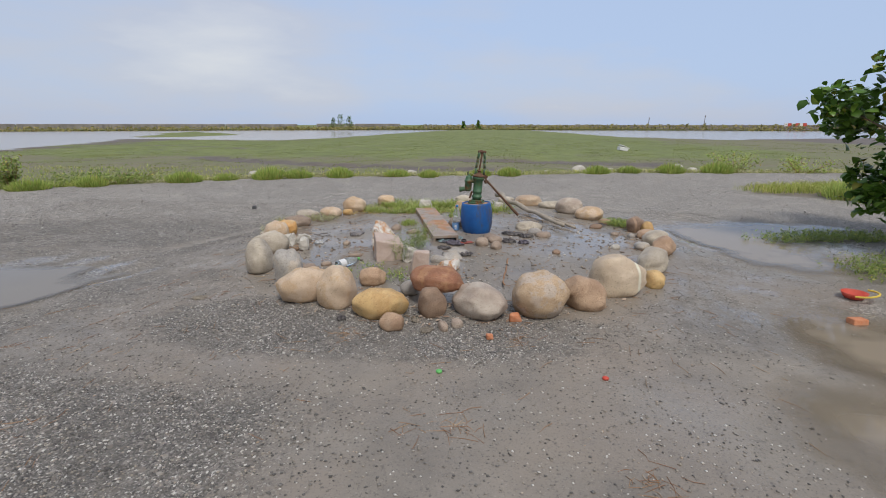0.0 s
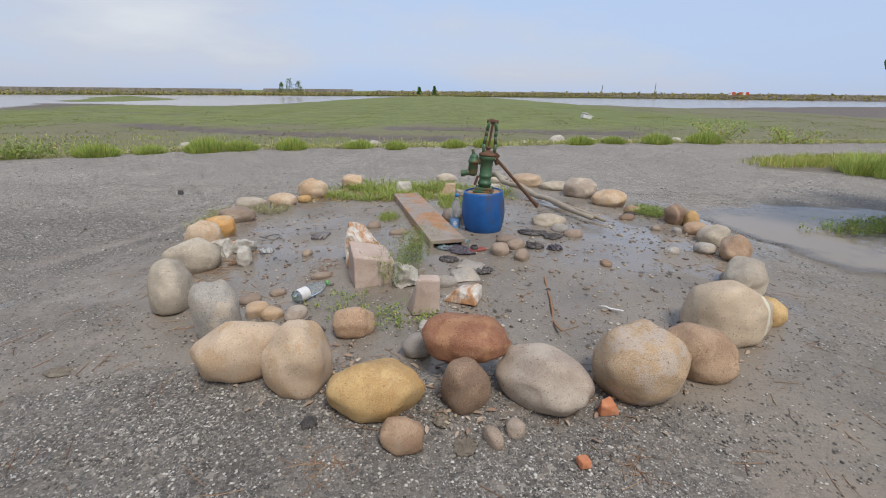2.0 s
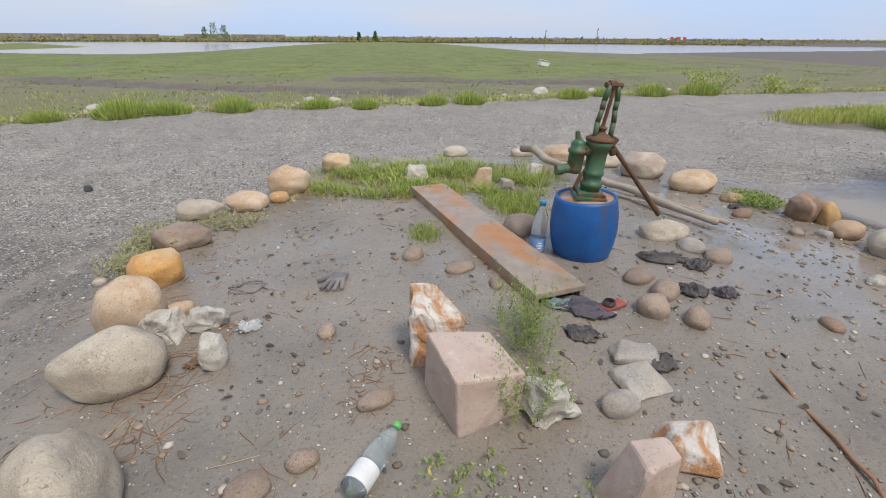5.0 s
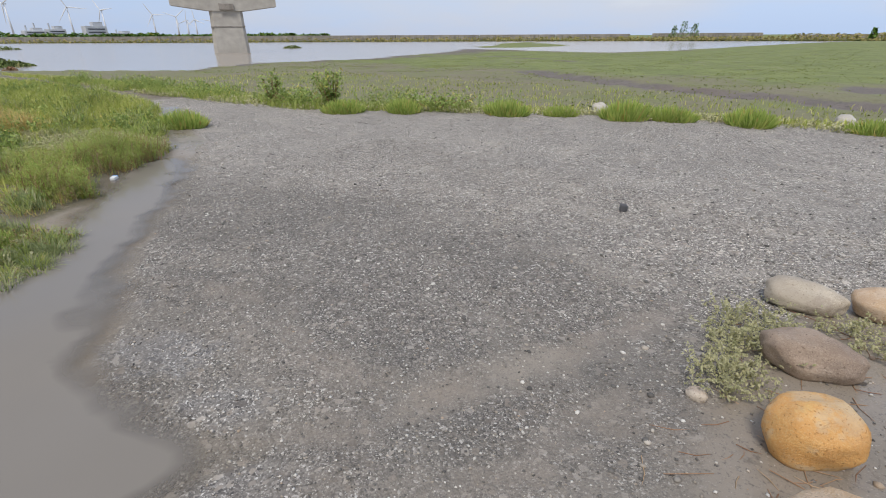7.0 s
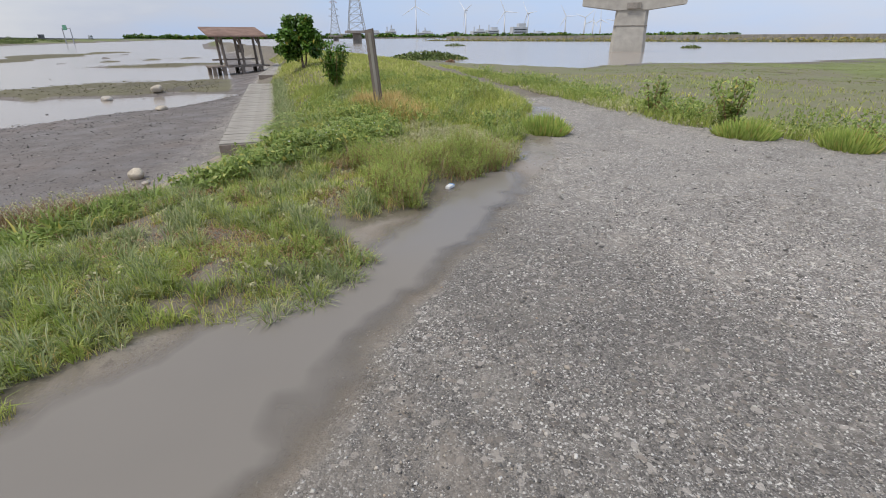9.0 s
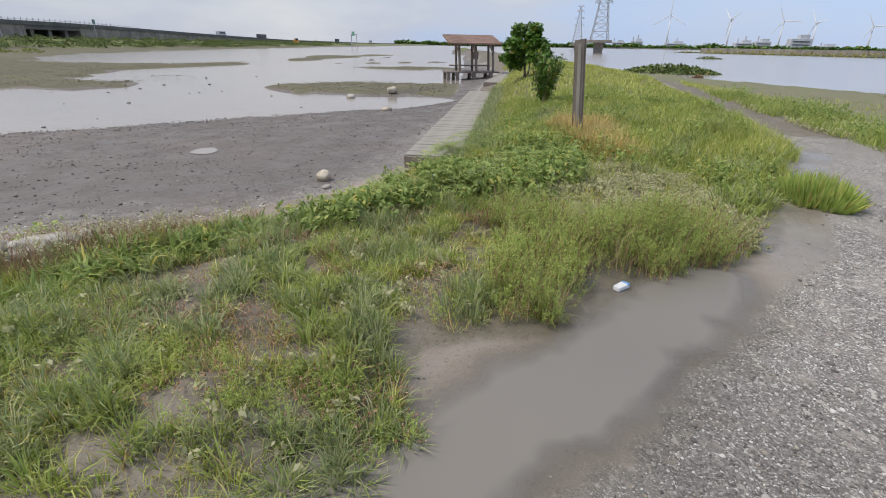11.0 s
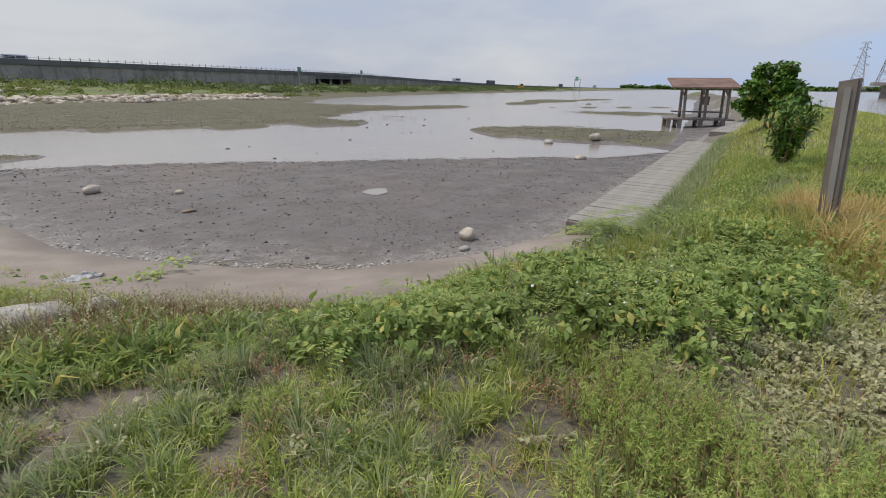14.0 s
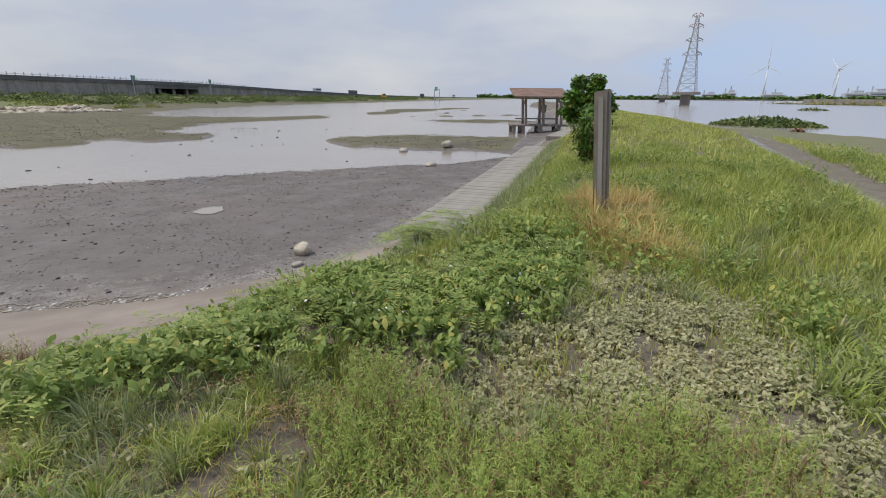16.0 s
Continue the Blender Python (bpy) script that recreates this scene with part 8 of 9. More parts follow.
for fx, fy, fw in ((-7.0, 14.6, 0.4), (-3.1, 17.2, 0.5), (-2.4, 17.0, 0.4), (2.4, 18.3, 0.35), (3.6, 18.8, 0.55), (3.0, 18.6, 0.3), (4.8, 19.0, 0.35), (5.4, 19.2, 0.4), (7.0, 18.6, 0.6), (7.6, 18.7, 0.4)):
    boulder(fx, fy, fw, fw * 0.7, fw * 0.7, fx * 30 % 90, M_WHITE, "pale stone lying at the meadow's edge", fx + 120, name="stone", group="pale stones at the meadow", detail=3)


def float_box():
    base = thing("foam_box", "white foam box lying on the salt meadow", "box", pose(11.7, 47.0, height(11.7, 47) - 0.02, 0, 10, 20))
    bm = box(bmesh.new(), (0.9, 0.5, 0.32), (0, 0, 0.18), bevel=0.03)
    part("box", bm, M_WHITEP, base)
    bm = box(bmesh.new(), (0.95, 0.55, 0.07), (0.12, 0.0, 0.4), Euler((0, 0.2, 0)).to_matrix(), bevel=0.02)
    part("lid", bm, M_WHITEP, base)


float_box()

# islets of weed in the northern water
for k, (ix, iy, iw, ih) in enumerate(((-72, 8.5, 11, 1.0), (-122, 74, 5, 0.7), (-172, 22, 7, 0.9), (-58.6, 10.4, 1.3, 0.5))):
    rs = np.random.RandomState(200 + k)
    n = 1500 if k == 0 else 300
    a, r = rs.uniform(0, 6.283, n), np.sqrt(rs.uniform(0, 1, n))
    c = np.stack([ix + r * np.cos(a) * iw * 0.35, iy + r * np.sin(a) * iw / 2, SEA + ih * (1 - r ** 2) * rs.uniform(0.1, 1.0, n)], -1)
    V, F = leaf_soup(c, 0.5 if k != 3 else 0.25, 0.5, 210 + k, 1.2)
    tagged(soup("weed_islet", V, F, M_SCRUB if k != 3 else M_STALK), "dark green weed-covered islet in the lagoon", "islet", kind="stuff")

# tidal islands' growth and the strip under the highway
xy = scatter(16000, -110, -75, 12, -2, lambda x, y: (poly_dist(x, y, TIDE) > 1.0) * (poly_dist(x, y, SHORE) > 0) * (land(x, y) > SEA + 0.05) * np.clip(1.2 - np.hypot(x + 7, y - 5) / 90, 0.15, 1), 91)
blades("salt_meadow_grass", xy, 0.06, 0.06, 1.3, M_ISLET, "olive salt growth on the tidal islets", 91)

# ---- highway on its wall ----
def wall_pt(s, off=0.0):
    return Vector((WALL_P[0] + WALL_D[0] * s + WALL_D[1] * off, WALL_P[1] + WALL_D[1] * s - WALL_D[0] * off, 0))


def wall_top(s):
    return float(np.interp(s, (-80, 130, 200, 312, 570, 900, 1600), (6.2, 6.0, 4.6, 2.9, 1.9, 1.7, 1.6)))


WALL_ANG = math.degrees(math.atan2(WALL_D[1], WALL_D[0]))


def strip(s0, s1, n, z0, z1, off, thick):
    """A long block along the highway between two heights given as functions."""
    bm = bmesh.new()
    rows = []
    for i in range(n + 1):
        s = s0 + (s1 - s0) * i / n
        a, b = wall_pt(s, off), wall_pt(s, off + thick)
        rows.append([bm.verts.new((a.x, a.y, z0(s))), bm.verts.new((a.x, a.y, z1(s))), bm.verts.new((b.x, b.y, z1(s))), bm.verts.new((b.x, b.y, z0(s)))])
    for a, b in zip(rows, rows[1:]):
        for k in range(4):
            bm.faces.new((a[k], a[(k + 1) % 4], b[(k + 1) % 4], b[k]))
    bm.faces.new(rows[0])
    bm.faces.new(rows[-1][::-1])
    bmesh.ops.recalc_face_normals(bm, faces=bm.faces[:])
    return bm


def highway():
    base = thing("highway", "long grey concrete retaining wall carrying a highway", "highway", kind="structure")
    low = lambda s: -1.6
    body = lambda s: wall_top(s) - 1.1
    part("wall", strip(-90, 108, 20, low, body, 0, -14), M_WALL, base, "stained grey concrete wall")
    part("wall", strip(129, 1600, 60, low, body, 0, -14), M_WALL, base, "stained grey concrete wall")
    part("girder", strip(108, 129, 4, lambda s: wall_top(s) - 2.3, body, 0, -14), M_PARAPET, base, "dark bridge girder over an underpass")
    # near-black back panel: the underpass's shade put into its colour
    part("recess", strip(108, 129, 2, low, lambda s: wall_top(s) - 2.3, -10, -2), M_DARK, base, "near-black panel standing for the shade in the underpass")
    for s in (112, 118.5, 125):
        p = wall_pt(s, -2)
        bm = box(bmesh.new(), (1.0, 1.0, 5.5), (p.x, p.y, 1.2))
        part("pillar", bm, M_WALL, base)
    part("parapet", strip(-90, 1600, 80, body, wall_top, 0.35, -0.6), M_PARAPET, base, "dark weathered parapet")
    part("road_deck", strip(-90, 1600, 60, lambda s: body(s) - 0.02, lambda s: body(s) + 0.15, -0.5, -13), M_PARAPET, base)
    post = bpy.data.meshes.new("rail_post")
    bm = box(bmesh.new(), (0.16, 0.16, 0.75), (0, 0, 0.37))
    bm.to_mesh(post)
    bm.free()
    post.materials.append(M_STEEL)
    for i in range(86):
        s = -30 + i * 2.05
        p = wall_pt(s, 0.05)
        ob = new("rail_post", post)
        ob.parent = base
        ob.location = (p.x, p.y, wall_top(s))
    part("guard_rail", strip(-60, 160, 20, lambda s: wall_top(s) + 0.3, lambda s: wall_top(s) + 0.38, 0.08, -0.06), M_STEEL, base)


highway()


def road_sign(s, h0, h1, label):
    p = wall_pt(s, 4)
    base = thing("road_sign", label, "road sign", pose(p.x, p.y, 0, 0, 0, WALL_ANG + 20))
    bm = bmesh.new()
    rod(bm, (0, 0, h0 - 1.5), (0, 0, h1), 0.16, 0.12, 8)
    part("pole", bm, M_STEEL, base)
    bm = box(bmesh.new(), (2.6, 0.12, 1.5), (0.9, 0.2, h1 - 0.7), bevel=0.03)
    panel = part("panel", bm, M_SIGN, base, "green panel with white bars")
    for i in range(2):
        bm = box(bmesh.new(), (1.7, 0.02, 0.18), (0.9, 0.275, h1 - 0.45 - 0.5 * i))
        part("text_bar", bm, M_WHITEP, panel)


road_sign(95.5, 0.9, 7.3, "green road sign on a grey pole by the highway")
road_sign(130.8, 1.2, 7.3, "green road sign on a grey pole by the underpass")


def gantry():
    base = thing("sign_gantry", "green road-sign gantry over the far highway", "sign gantry", pose(-262, -153.5, 0, 0, 0, 58))
    for x in (-3.4, 3.4):
        bm = bmesh.new()
        rod(bm, (x, 0, -1), (x, 0, 6.2), 0.25, 0.2, 8)
        part("leg", bm, M_STEEL, base)
    bm = box(bmesh.new(), (7.0, 0.3, 0.3), (0, 0, 5.9))
    part("beam", bm, M_STEEL, base)
    bm = box(bmesh.new(), (3.4, 0.15, 2.2), (-0.4, -0.3, 6.4), bevel=0.04)
    part("panel", bm, M_SIGN, base, "green panel")


gantry()


def vehicle(name, s, length, h, material, label, category, lift=0.0):
    """A van, lorry or coach: body, dark windows, wheels."""
    p = wall_pt(s, -3.0)
    base = thing(name, label, category, pose(p.x, p.y, wall_top(s) - 0.95 + lift, 0, 0, WALL_ANG))
    bm = box(bmesh.new(), (length, 2.1, h - 0.35), (0, 0, 0.35 + (h - 0.35) / 2), bevel=0.18)
    part("body", bm, material, base)
    for y in (-1.06, 1.06):
        bm = box(bmesh.new(), (length * 0.86, 0.02, h * 0.26), (0, y, h * 0.72))
        part("window_band", bm, M_GLASSDARK, base)
        for x in (-length * 0.32, length * 0.32):
            bm = bmesh.new()
            rod(bm, (x, y * 0.85, 0.4), (x, y * 1.0, 0.4), 0.42, 0.42, 14)
            part("wheel", bm, M_DARK, base)


vehicle("coach", 285, 11, 3.3, M_DARK, "dark coach driving on the far highway", "coach")
vehicle("lorry", 232, 7, 3.0, M_VEHICLE, "grey lorry on the far highway", "lorry")
vehicle("van", 5.5, 4.6, 2.0, M_VEHICLE, "silver van on the highway above the wall", "van")
vehicle("van", 17.8, 4.4, 1.9, M_VEHICLE, "pale van on the highway above the wall", "van")
vehicle("lorry", 640, 12, 4.2, M_VEHICLE, "white lorry on the distant highway", "lorry")
vehicle("lorry", 470, 9, 3.6, M_DARK, "dark lorry on the distant highway", "lorry")


def excavator():
    p = wall_pt(300, 14)
    base = thing("excavator", "orange excavator parked below the highway", "excavator", pose(p.x, p.y, -0.6, 0, 0, 30))
    bm = box(bmesh.new(), (5.5, 3.0, 1.9), (0, 0, 2.0), bevel=0.3)
    part("body", bm, M_ORANGEV, base)
    bm = box(bmesh.new(), (2.0, 1.6, 1.6), (1.4, 0.6, 3.5), bevel=0.2)
    part("cab", bm, M_GLASSDARK, base)
    for y in (-1.3, 1.3):
        bm = box(bmesh.new(), (5.2, 0.7, 1.0), (0, y, 0.6), bevel=0.3)
        part("track", bm, M_DARK, base)
    bm = bmesh.new()
    rod(bm, (2.4, -0.4, 2.6), (5.0, -0.4, 4.2), 0.35, 0.28, 6)
    rod(bm, (5.0, -0.4, 4.2), (6.6, -0.4, 1.6), 0.28, 0.22, 6)
    part("arm", bm, M_ORANGEV, base)


excavator()

# bank below the highway: rubble revetment and scrub
rs_ = np.random.RandomState(301)


def bank_xy(n, s0, s1, o0, o1):
    """Places in front of the wall, o metres out towards the lagoon."""
    s, o = rs_.uniform(s0, s1, n), rs_.uniform(o0, o1, n)
    return np.stack([WALL_P[0] + WALL_D[0] * s + WALL_D[1] * o, WALL_P[1] + WALL_D[1] * s - WALL_D[0] * o], -1)


M_RUBBLE = pebble_mat("pale_rubble", (0.0, (0.2, 0.15, 0.1)), (0.3, (0.46, 0.36, 0.25)), (0.7, (0.66, 0.56, 0.42)), (1.0, (0.78, 0.71, 0.58)))
xy = bank_xy(2600, -70, 32, 55.5, 62.5)
pebbles("revetment", xy, 0.75, M_RUBBLE, "pale rubble stones along the foot of the bank", 302, 0.7, "rubble")
xy = bank_xy(500, -70, 5, 36, 41)
pebbles("revetment", xy, 0.8, M_RUBBLE, "pale rubble stones on the bank", 303, 0.7, "rubble")
def bushes(name, at, wide, tall, leaves, size, material, label, seed, category="scrub"):
    """Scrub: uneven domes of leaves, each bush of its own width and height."""
    rs = np.random.RandomState(seed)
    m = len(at)
    k = np.repeat(np.arange(m), leaves)
    w, h = (wide * rs.uniform(0.45, 1.5, m))[k], (tall * rs.uniform(0.35, 1.5, m))[k]
    a, r = rs.uniform(0, 6.283, len(k)), np.sqrt(rs.uniform(0, 1, len(k)))
    x, y = at[k, 0] + r * np.cos(a) * w / 2, at[k, 1] + r * np.sin(a) * w / 2
    z = land(at[:, 0], at[:, 1])[k] + h * (1 - r ** 2) * rs.uniform(0.25, 1.0, len(k)) ** 0.5
    V, F = leaf_soup(np.stack([x, y, z], -1), size, 0.55, seed + 1, 1.2)
    return tagged(soup(name, V, F, material), label, category, kind="stuff")


bushes("bank_scrub", bank_xy(420, -80, 330, 2, 30), 4.5, 1.0, 70, 0.5, M_SCRUB, "green scrub covering the highway's bank", 305)
bushes("bank_scrub", bank_xy(150, -80, 60, 20, 52), 4.0, 0.8, 70, 0.45, M_LUSH, "yellow-green scrub on the bank's terrace", 311)
bushes("bank_scrub", bank_xy(90, 30, 190, 16, 32), 4.5, 1.7, 110, 0.5, M_SCRUB, "dark green bushes at the foot of the bank", 307)
bushes("bank_scrub", bank_xy(60, 190, 420, 4, 26), 6.0, 1.5, 70, 0.7, M_SCRUB, "dark green bushes along the distant bank", 309)


# ---- pier, pylons, turbines, far shores ----
def bridge_pier():
    base = thing("bridge_pier", "grey concrete bridge pier with a wide hammerhead standing in the lagoon", "bridge pier", pose(-96.5, 46.8, SEA, 0, 0, 66.5))
    bm = bmesh.new()
    rings = []
    for z, k in ((-1.0, 1.06), (1.0, 1.05), (4.2, 0.98), (6.2, 0.96), (7.4, 0.96)):
        rings.append([bm.verts.new((x * k, y * k, z)) for x, y in ((-2.9, -1.0), (-2.4, -1.5), (2.4, -1.5), (2.9, -1.0), (2.9, 1.0), (2.4, 1.5), (-2.4, 1.5), (-2.9, 1.0))])
    for a, b in zip(rings, rings[1:]):
        for i in range(8):
            bm.faces.new((a[i], a[(i + 1) % 8], b[(i + 1) % 8], b[i]))
    bm.faces.new(rings[0][::-1])
    bm.faces.new(rings[-1])
    part("shaft", bm, M_CONCRETE, base)
    bm = bmesh.new()
    outline = ((-2.9, 6.95), (-8.7, 7.75), (-8.7, 10.2), (8.7, 10.2), (8.7, 7.75), (2.9, 6.95))
    f = [bm.verts.new((x, -1.65, z)) for x, z in outline]
    g = [bm.verts.new((x, 1.65, z)) for x, z in outline]
    bm.faces.new(f)
    bm.faces.new(g[::-1])
    for i in range(6):
        bm.faces.new((f[i], g[i], g[(i + 1) % 6], f[(i + 1) % 6]))
    bmesh.ops.recalc_face_normals(bm, faces=bm.faces[:])
    part("hammerhead", bm, M_CONCRETE, base)
    for y in (-1.75, 1.75):
        bm = box(bmesh.new(), (2.4, 0.6, 1.0), (0.2, y, 7.6), bevel=0.05)
        part("bracket", bm, M_WALL, base)
    bm = box(bmesh.new(), (5.75, 3.12, 0.12), (0, 0, 4.4))
    part("pour_joint", bm, M_WALL, base)


bridge_pier()


def pylon(x, y, z0, h, w, label):
    """Lattice tower: tapering legs, cross braces, three pairs of arms."""
    base = thing("pylon", label, "pylon", pose(x, y, z0, 0, 0, 12))

    def half(t):
        return w / 2 * (1 - t) ** 1.3 * 0.86 + w * 0.07

    for sx, sy in ((-1, -1), (1, -1), (1, 1), (-1, 1)):
        bm = bmesh.new()
        for i in range(8):
            a, b = i / 8, (i + 1) / 8
            rod(bm, (sx * half(a), sy * half(a), a * h), (sx * half(b), sy * half(b), b * h), 0.19, 0.17, 4)
        part("leg", bm, M_STEEL, base)
    bm = bmesh.new()
    n = 11
    for i in range(n):
        a, b = (i / n) ** 0.9, ((i + 1) / n) ** 0.9
        for (ax, ay), (bx, by) in (((-1, -1), (1, -1)), ((1, -1), (1, 1)), ((1, 1), (-1, 1)), ((-1, 1), (-1, -1))):
            rod(bm, (ax * half(a), ay * half(a), a * h), (bx * half(b), by * half(b), b * h), 0.1, n=3)
            rod(bm, (bx * half(a), by * half(a), a * h), (ax * half(b), ay * half(b), b * h), 0.1, n=3)
            rod(bm, (ax * half(b), ay * half(b), b * h), (bx * half(b), by * half(b), b * h), 0.1, n=3)
    part("bracing", bm, M_STEEL, base)
    for t, r in ((0.5, 0.36), (0.68, 0.32), (0.86, 0.27), (0.99, 0.2)):
        for s in (-1, 1):
            bm = bmesh.new()
            tip = (0, s * r * w * 1.35, t * h + 0.4)
            for sx in (-1, 1):
                rod(bm, (sx * half(t), s * half(t), t * h - 0.5), tip, 0.13, n=4)
                rod(bm, (sx * half(t), s * half(t), t * h + 1.2), tip, 0.13, n=4)
            rod(bm, tip, (0, tip[1], tip[2] - 1.1), 0.12, n=5)
            part("arm", bm, M_REDSTEEL if t > 0.8 else M_STEEL, base)
    bm = box(bmesh.new(), (w * 1.25, w * 1.35, 1.2), (0, 0, -0.6), bevel=0.1)
    part("platform", bm, M_WALL, base, "concrete platform")
    bm = box(bmesh.new(), (w * 0.4, w * 0.5, z0 - SEA + 1), (0, 0, -1.2 - (z0 - SEA + 1) / 2))
    part("footing", bm, M_WALL, base)


pylon(-265, -18, 4.6, 32.5, 8.0, "steel lattice power pylon on a concrete footing in the lagoon")
pylon(-483, -57, 3.4, 31.0, 9.0, "farther steel lattice power pylon on the far shore")


def turbine(x, y, hub, turn, spin, label):
    base = thing("wind_turbine", label, "wind turbine", pose(x, y, 0, 0, 0, turn), "wind turbines on the far shore")
    bm = bmesh.new()
    rod(bm, (0, 0, 0), (0, 0, hub), 2.6, 1.5, 12)
    part("tower", bm, M_TURBINE, base, smooth=True)
    bm = box(bmesh.new(), (9.0, 3.2, 3.2), (1.2, 0, hub + 0.5), bevel=0.6)
    part("nacelle", bm, M_TURBINE, base)
    bm = bmesh.new()
    rod(bm, (-3.4, 0, hub + 0.5), (-6.0, 0, hub + 0.5), 1.7, 0.6, 10)
    part("hub", bm, M_TURBINE, base)
    R = hub * 0.6
    for k in range(3):
        a = radians(spin + 120 * k)
        u = Vector((0, math.cos(a), math.sin(a)))
        bm = bmesh.new()
        c = Vector((-4.6, 0, hub + 0.5))
        rod(bm, c, c + u * R * 0.25, 1.0, 1.5, 6)
        rod(bm, c + u * R * 0.25, c + u * R, 1.5, 0.4, 6)
        part("blade", bm, M_TURBINE, base)


turbine(-1803, 48, 97, 160, 90, "white wind turbine with three blades on the far shore")
turbine(-1791, 218, 83, 115, 40, "white wind turbine turned sideways on the far shore")
turbine(-1771, 349, 79, 160, 65, "white wind turbine on the far shore")
turbine(-1754, 426, 73, 120, 55, "white wind turbine on the far shore")
turbine(-1721, 546, 63, 165, 60, "white wind turbine on the far shore")
turbine(-1701, 605, 58, 160, 20, "white wind turbine on the far shore")
turbine(-1692, 631, 48, 130, 100, "small distant white wind turbine")
turbine(-1683, 653, 51, 140, 85, "small distant white wind turbine")
turbine(-1667, 694, 47, 160, 10, "small distant white wind turbine")


def factory(x, y, w, h, label, stacks=0):
    base = thing("factory", label, "factory", pose(x, y, 0, 0, 0, 5))
    bm = box(bmesh.new(), (30, w, h), (0, 0, h / 2), bevel=0.8)
    box(bm, (22, w * 0.45, h * 0.35), (0, w * 0.15, h * 1.15))
    part("hall", bm, M_PALEWALL, base)
    for i in range(stacks):
        bm = bmesh.new()
        yy = -w * 0.35 + i * w * 0.4
        rod(bm, (8, yy, 0), (8, yy, h * (1.6 + 0.3 * i)), 2.0, 1.5, 10)
        part("chimney", bm, M_PALEWALL, base)
    for i in range(3):
        bm = box(bmesh.new(), (0.6, w * 0.8, h * 0.08), (15.3, 0, h * (0.25 + 0.25 * i)))
        part("window_band", bm, M_GLASSDARK, base)


factory(-1502, -80, 34, 15, "pale industrial hall on the far shore", 1)
factory(-1503, -33, 30, 18, "white industrial block on the far shore", 2)
factory(-1500, 62, 50, 14, "grey industrial works on the far shore", 2)
factory(-1488, 218, 40, 17, "grey works with stacks on the far shore", 2)
factory(-1484, 258, 34, 20, "grey works on the far shore", 1)
factory(-1468, 332, 44, 27, "pale square storage block on the far shore", 0)
factory(-1457, 385, 40, 12, "low grey sheds on the far shore", 1)
factory(-1490, 130, 40, 11, "low grey sheds on the far shore", 0)
factory(-1495, -150, 60, 12, "low pale sheds on the far shore", 0)


def treeline():
    """Low dark woods on the far shore: many leaf clumps of uneven height."""
    rs = np.random.RandomState(401)
    n = 7000
    y = rs.uniform(-700, 900, n)
    h = 5 + 6 * np.clip(0.5 + 0.6 * waves(y, y * 0, 90, 402) + 0.4 * waves(y, y * 0, 23, 403), 0, 1.4)
    c = np.stack([-1430 + rs.uniform(-20, 10, n) + 0.00012 * y * y, y, rs.uniform(0, 1, n) * h], -1)
    V, F = leaf_soup(c, 9.0, 0.6, 404, 1.0)
    tagged(soup("far_woods", V, F, M_TREE), "low dark woods along the far shore", "woods", kind="stuff")
    bm = bmesh.new()
    box(bm, (60, 2600, 3.5), (-1450, 300, -0.2))
    tagged(mesh_object("far_shore", bm, M_WALL, False), "low dark far shore", "shore", kind="structure")


treeline()


def dike(points, z0, z1, label):
    base = thing("sea_dike", label, "dike", kind="structure")
    for a, b in zip(points, points[1:]):
        a, b = Vector(a), Vector(b)
        mid = (a + b) / 2
        bm = box(bmesh.new(), ((b - a).length - 0.4, 2.0, z1 - z0), (0, 0, 0), bevel=0.1)
        ob = part("wall_panel", bm, M_WALL, base)
        ob.matrix_world = pose(mid.x, mid.y, (z0 + z1) / 2, 0, 0, math.degrees(math.atan2(b.y - a.y, b.x - a.x)))


dike([(-420, 40), (-330, 110), (-224, 199), (-190, 232), (-155, 256), (-121, 275)], -0.6, 1.95, "long low grey sea dike beyond the bay")
dike([(-111, 279), (-90, 287), (-63, 294)], -0.6, 2.2, "short grey length of sea dike")
dike([(-50, 297), (0, 303), (60, 300), (140, 272), (230, 240), (420, 190)], -0.6, 1.3, "low green-topped sea dike")
rs_ = np.random.RandomState(501)
n = 9000
s = rs_.uniform(0, 1, n)
ax = np.interp(s, np.linspace(0, 1, 9), (-400, -224, -121, -63, 0, 60, 140, 230, 420))
ay = np.interp(s, np.linspace(0, 1, 9), (40, 195, 270, 290, 297, 295, 268, 236, 186))
c = np.stack([ax, ay - rs_.uniform(2, 26, n), -1.1 + rs_.uniform(0, 1, n) ** 2 * (1.7 + 1.0 * (ax > -50))], -1)
V, F = leaf_soup(c, 1.6, 0.5, 502, 1.0)
tagged(soup("dike_scrub", V, F, M_MARSH), "green scrub in front of the sea dike", "scrub", kind="stuff")

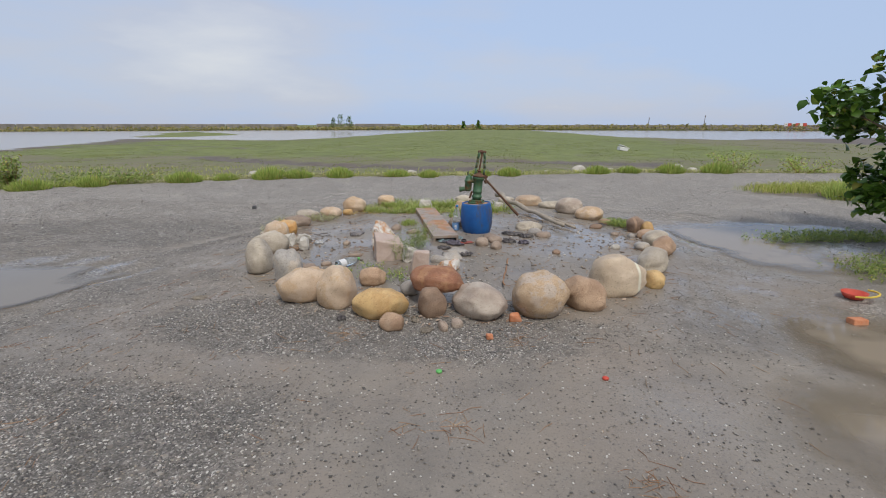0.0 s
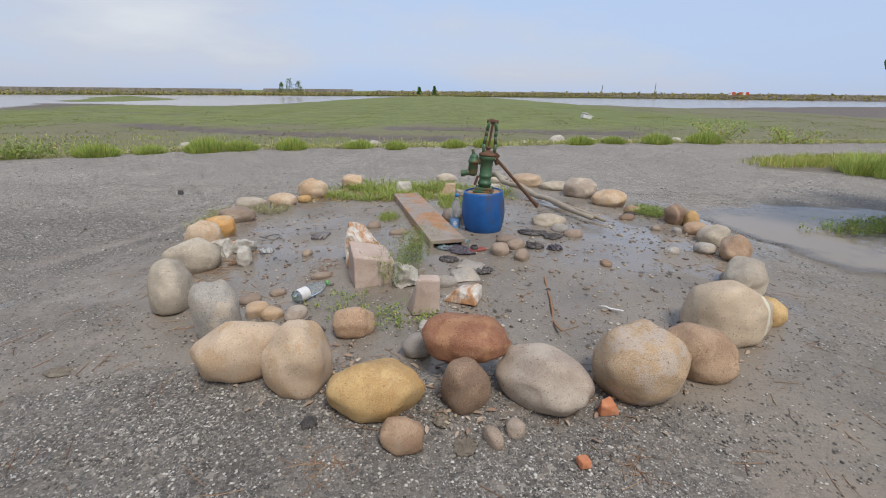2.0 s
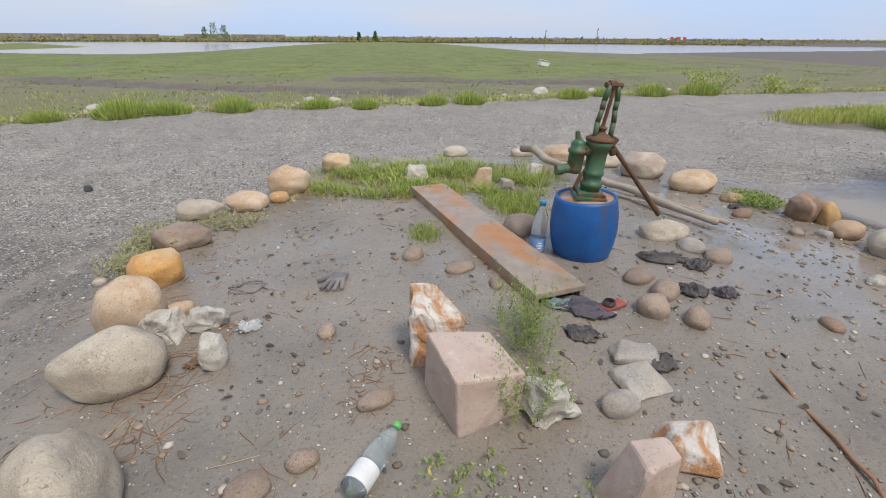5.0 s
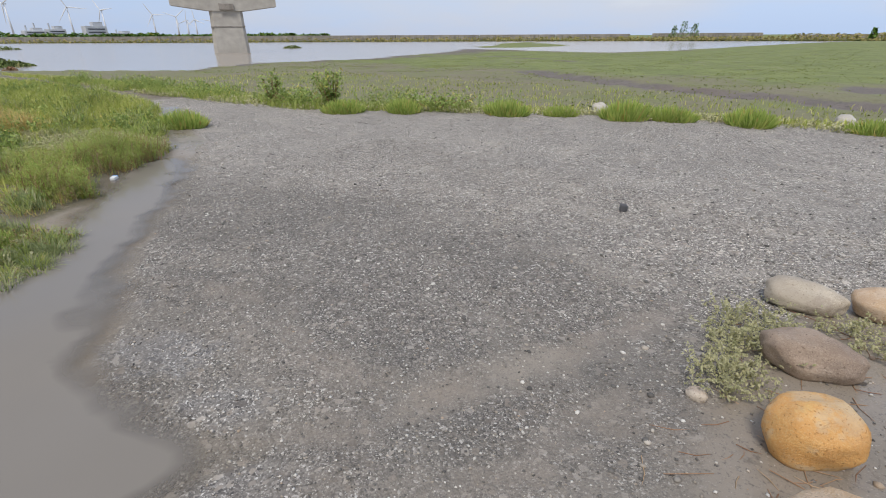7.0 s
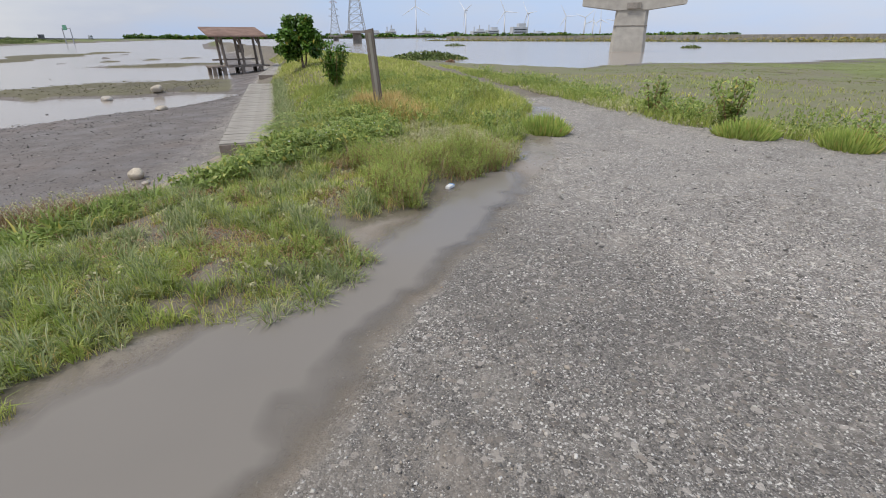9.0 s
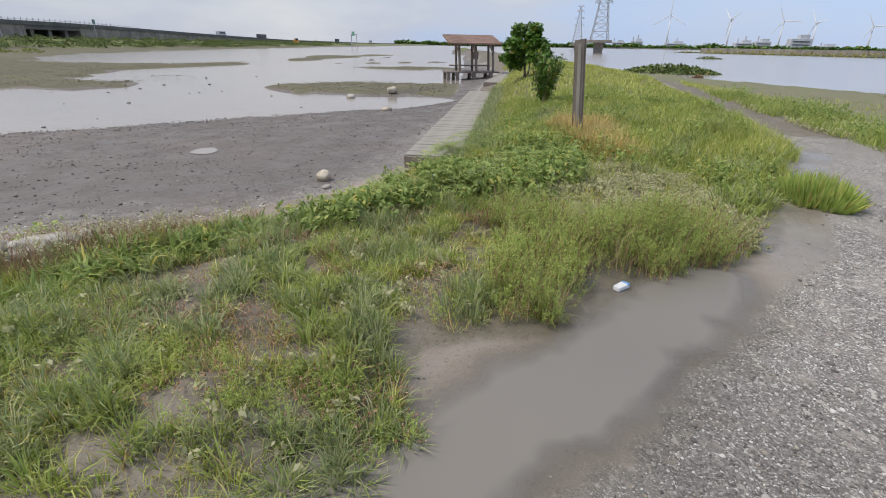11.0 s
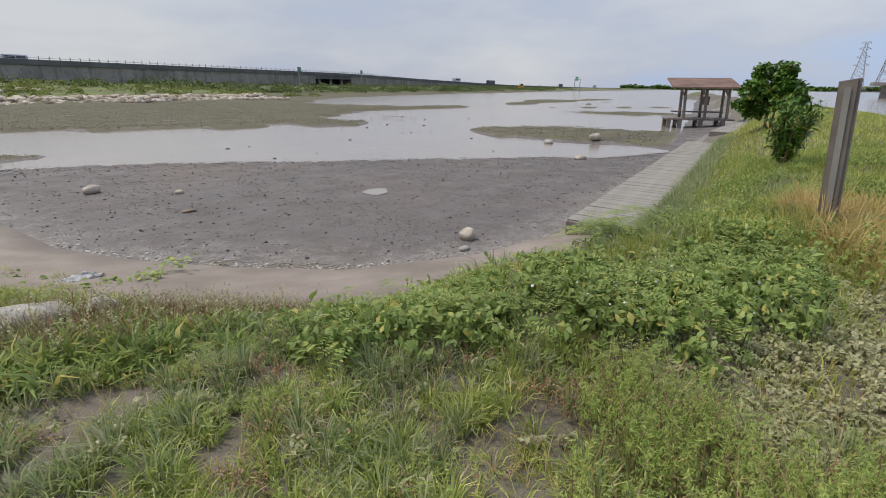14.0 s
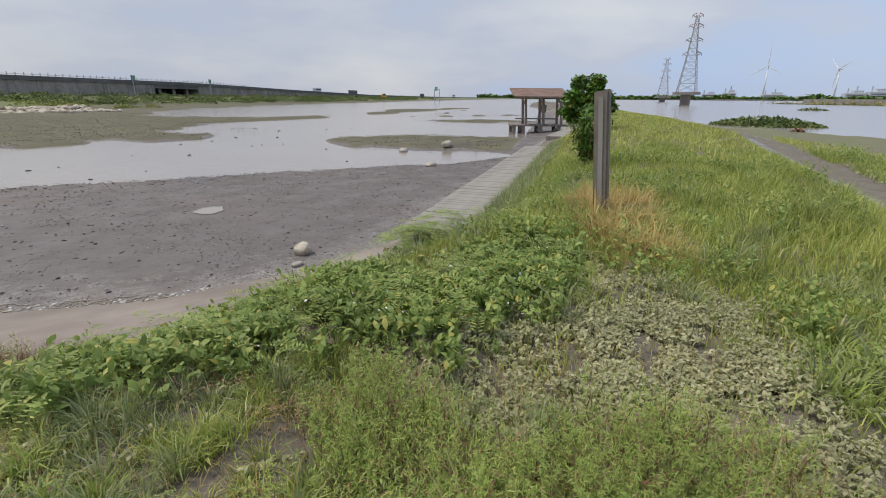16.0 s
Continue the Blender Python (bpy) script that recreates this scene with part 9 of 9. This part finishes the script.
shore_bm = bmesh.new()
for (axx, ayy), (bxx, byy) in (((-400, 30), (-224, 185)), ((-224, 185), (-121, 258)), ((-121, 258), (0, 282)), ((0, 282), (140, 254)), ((140, 254), (420, 170))):
    a, b = Vector((axx, ayy, 0)), Vector((bxx, byy, 0))
    t = (b - a).normalized()
    box(shore_bm, ((b - a).length + 8, 34, 1.2), ((a.x + b.x) / 2 - t.y * 12, (a.y + b.y) / 2 + t.x * 12, -1.35), Euler((0, 0, math.atan2(t.y, t.x))).to_matrix())
tagged(mesh_object("dike_foreland", shore_bm, M_MARSHLAND, False), "low green foreland before the dike", "foreland", kind="structure")


def far_shrub(x, y, w, h, label, seed):
    rs = np.random.RandomState(seed)
    base = thing("far_shrub", label, "shrub", pose(x, y, 0.3))
    bm = bmesh.new()
    rod(bm, (0, 0, 0), (0.2, 0, h * 0.8), 0.12, 0.05, 6)
    part("trunk", bm, M_BARK, base)
    n = 160
    t = rs.uniform(0.1, 1, n)
    c = np.stack([rs.normal(0, 0.3, n) * w * (1.1 - t * 0.7), rs.normal(0, 0.3, n) * w * (1.1 - t * 0.7), t * h], -1)
    V, F = leaf_soup(c, 0.8, 0.35, seed, 1.3)
    ob = soup("crown", V, F, M_TREE)
    ob.parent = base


far_shrub(-76, 212, 2.4, 4.3, "dark wispy shrub on the far shore", 601)
far_shrub(-72.5, 212, 3.4, 5.6, "dark wispy shrub on the far shore", 602)
far_shrub(-69, 213, 3.0, 5.0, "dark wispy shrub on the far shore", 603)
far_shrub(-7.7, 154, 1.2, 2.6, "small dark shrub on the meadow's mound", 604)
far_shrub(-12.3, 154, 1.2, 2.3, "small dark shrub on the meadow's mound", 605)


def pole_far(x, y, h, label):
    bm = bmesh.new()
    rod(bm, (x, y, 0), (x + 0.3, y, h), 0.22, 0.16, 6)
    box(bm, (0.15, 2.0, 0.2), (x + 0.3, y, h - 0.8))
    tagged(mesh_object("utility_pole", bm, M_TIMBER, False), label, "utility pole", "far utility poles")


pole_far(106, 277, 6.5, "leaning utility pole on the far shore")
pole_far(80, 286, 5.5, "utility pole on the far shore")


def tent(x, y):
    base = thing("striped_tent", "red and white striped awning on the far shore", "tent", pose(x, y, 0.8, 0, 0, -25))
    for i in range(6):
        bm = box(bmesh.new(), (1.5, 4, 1.5), (-3.75 + i * 1.5, 0, 0.8), taper=0.8)
        part("stripe", bm, M_RED if i % 2 else M_WHITEP, base)


tent(140.8, 258)
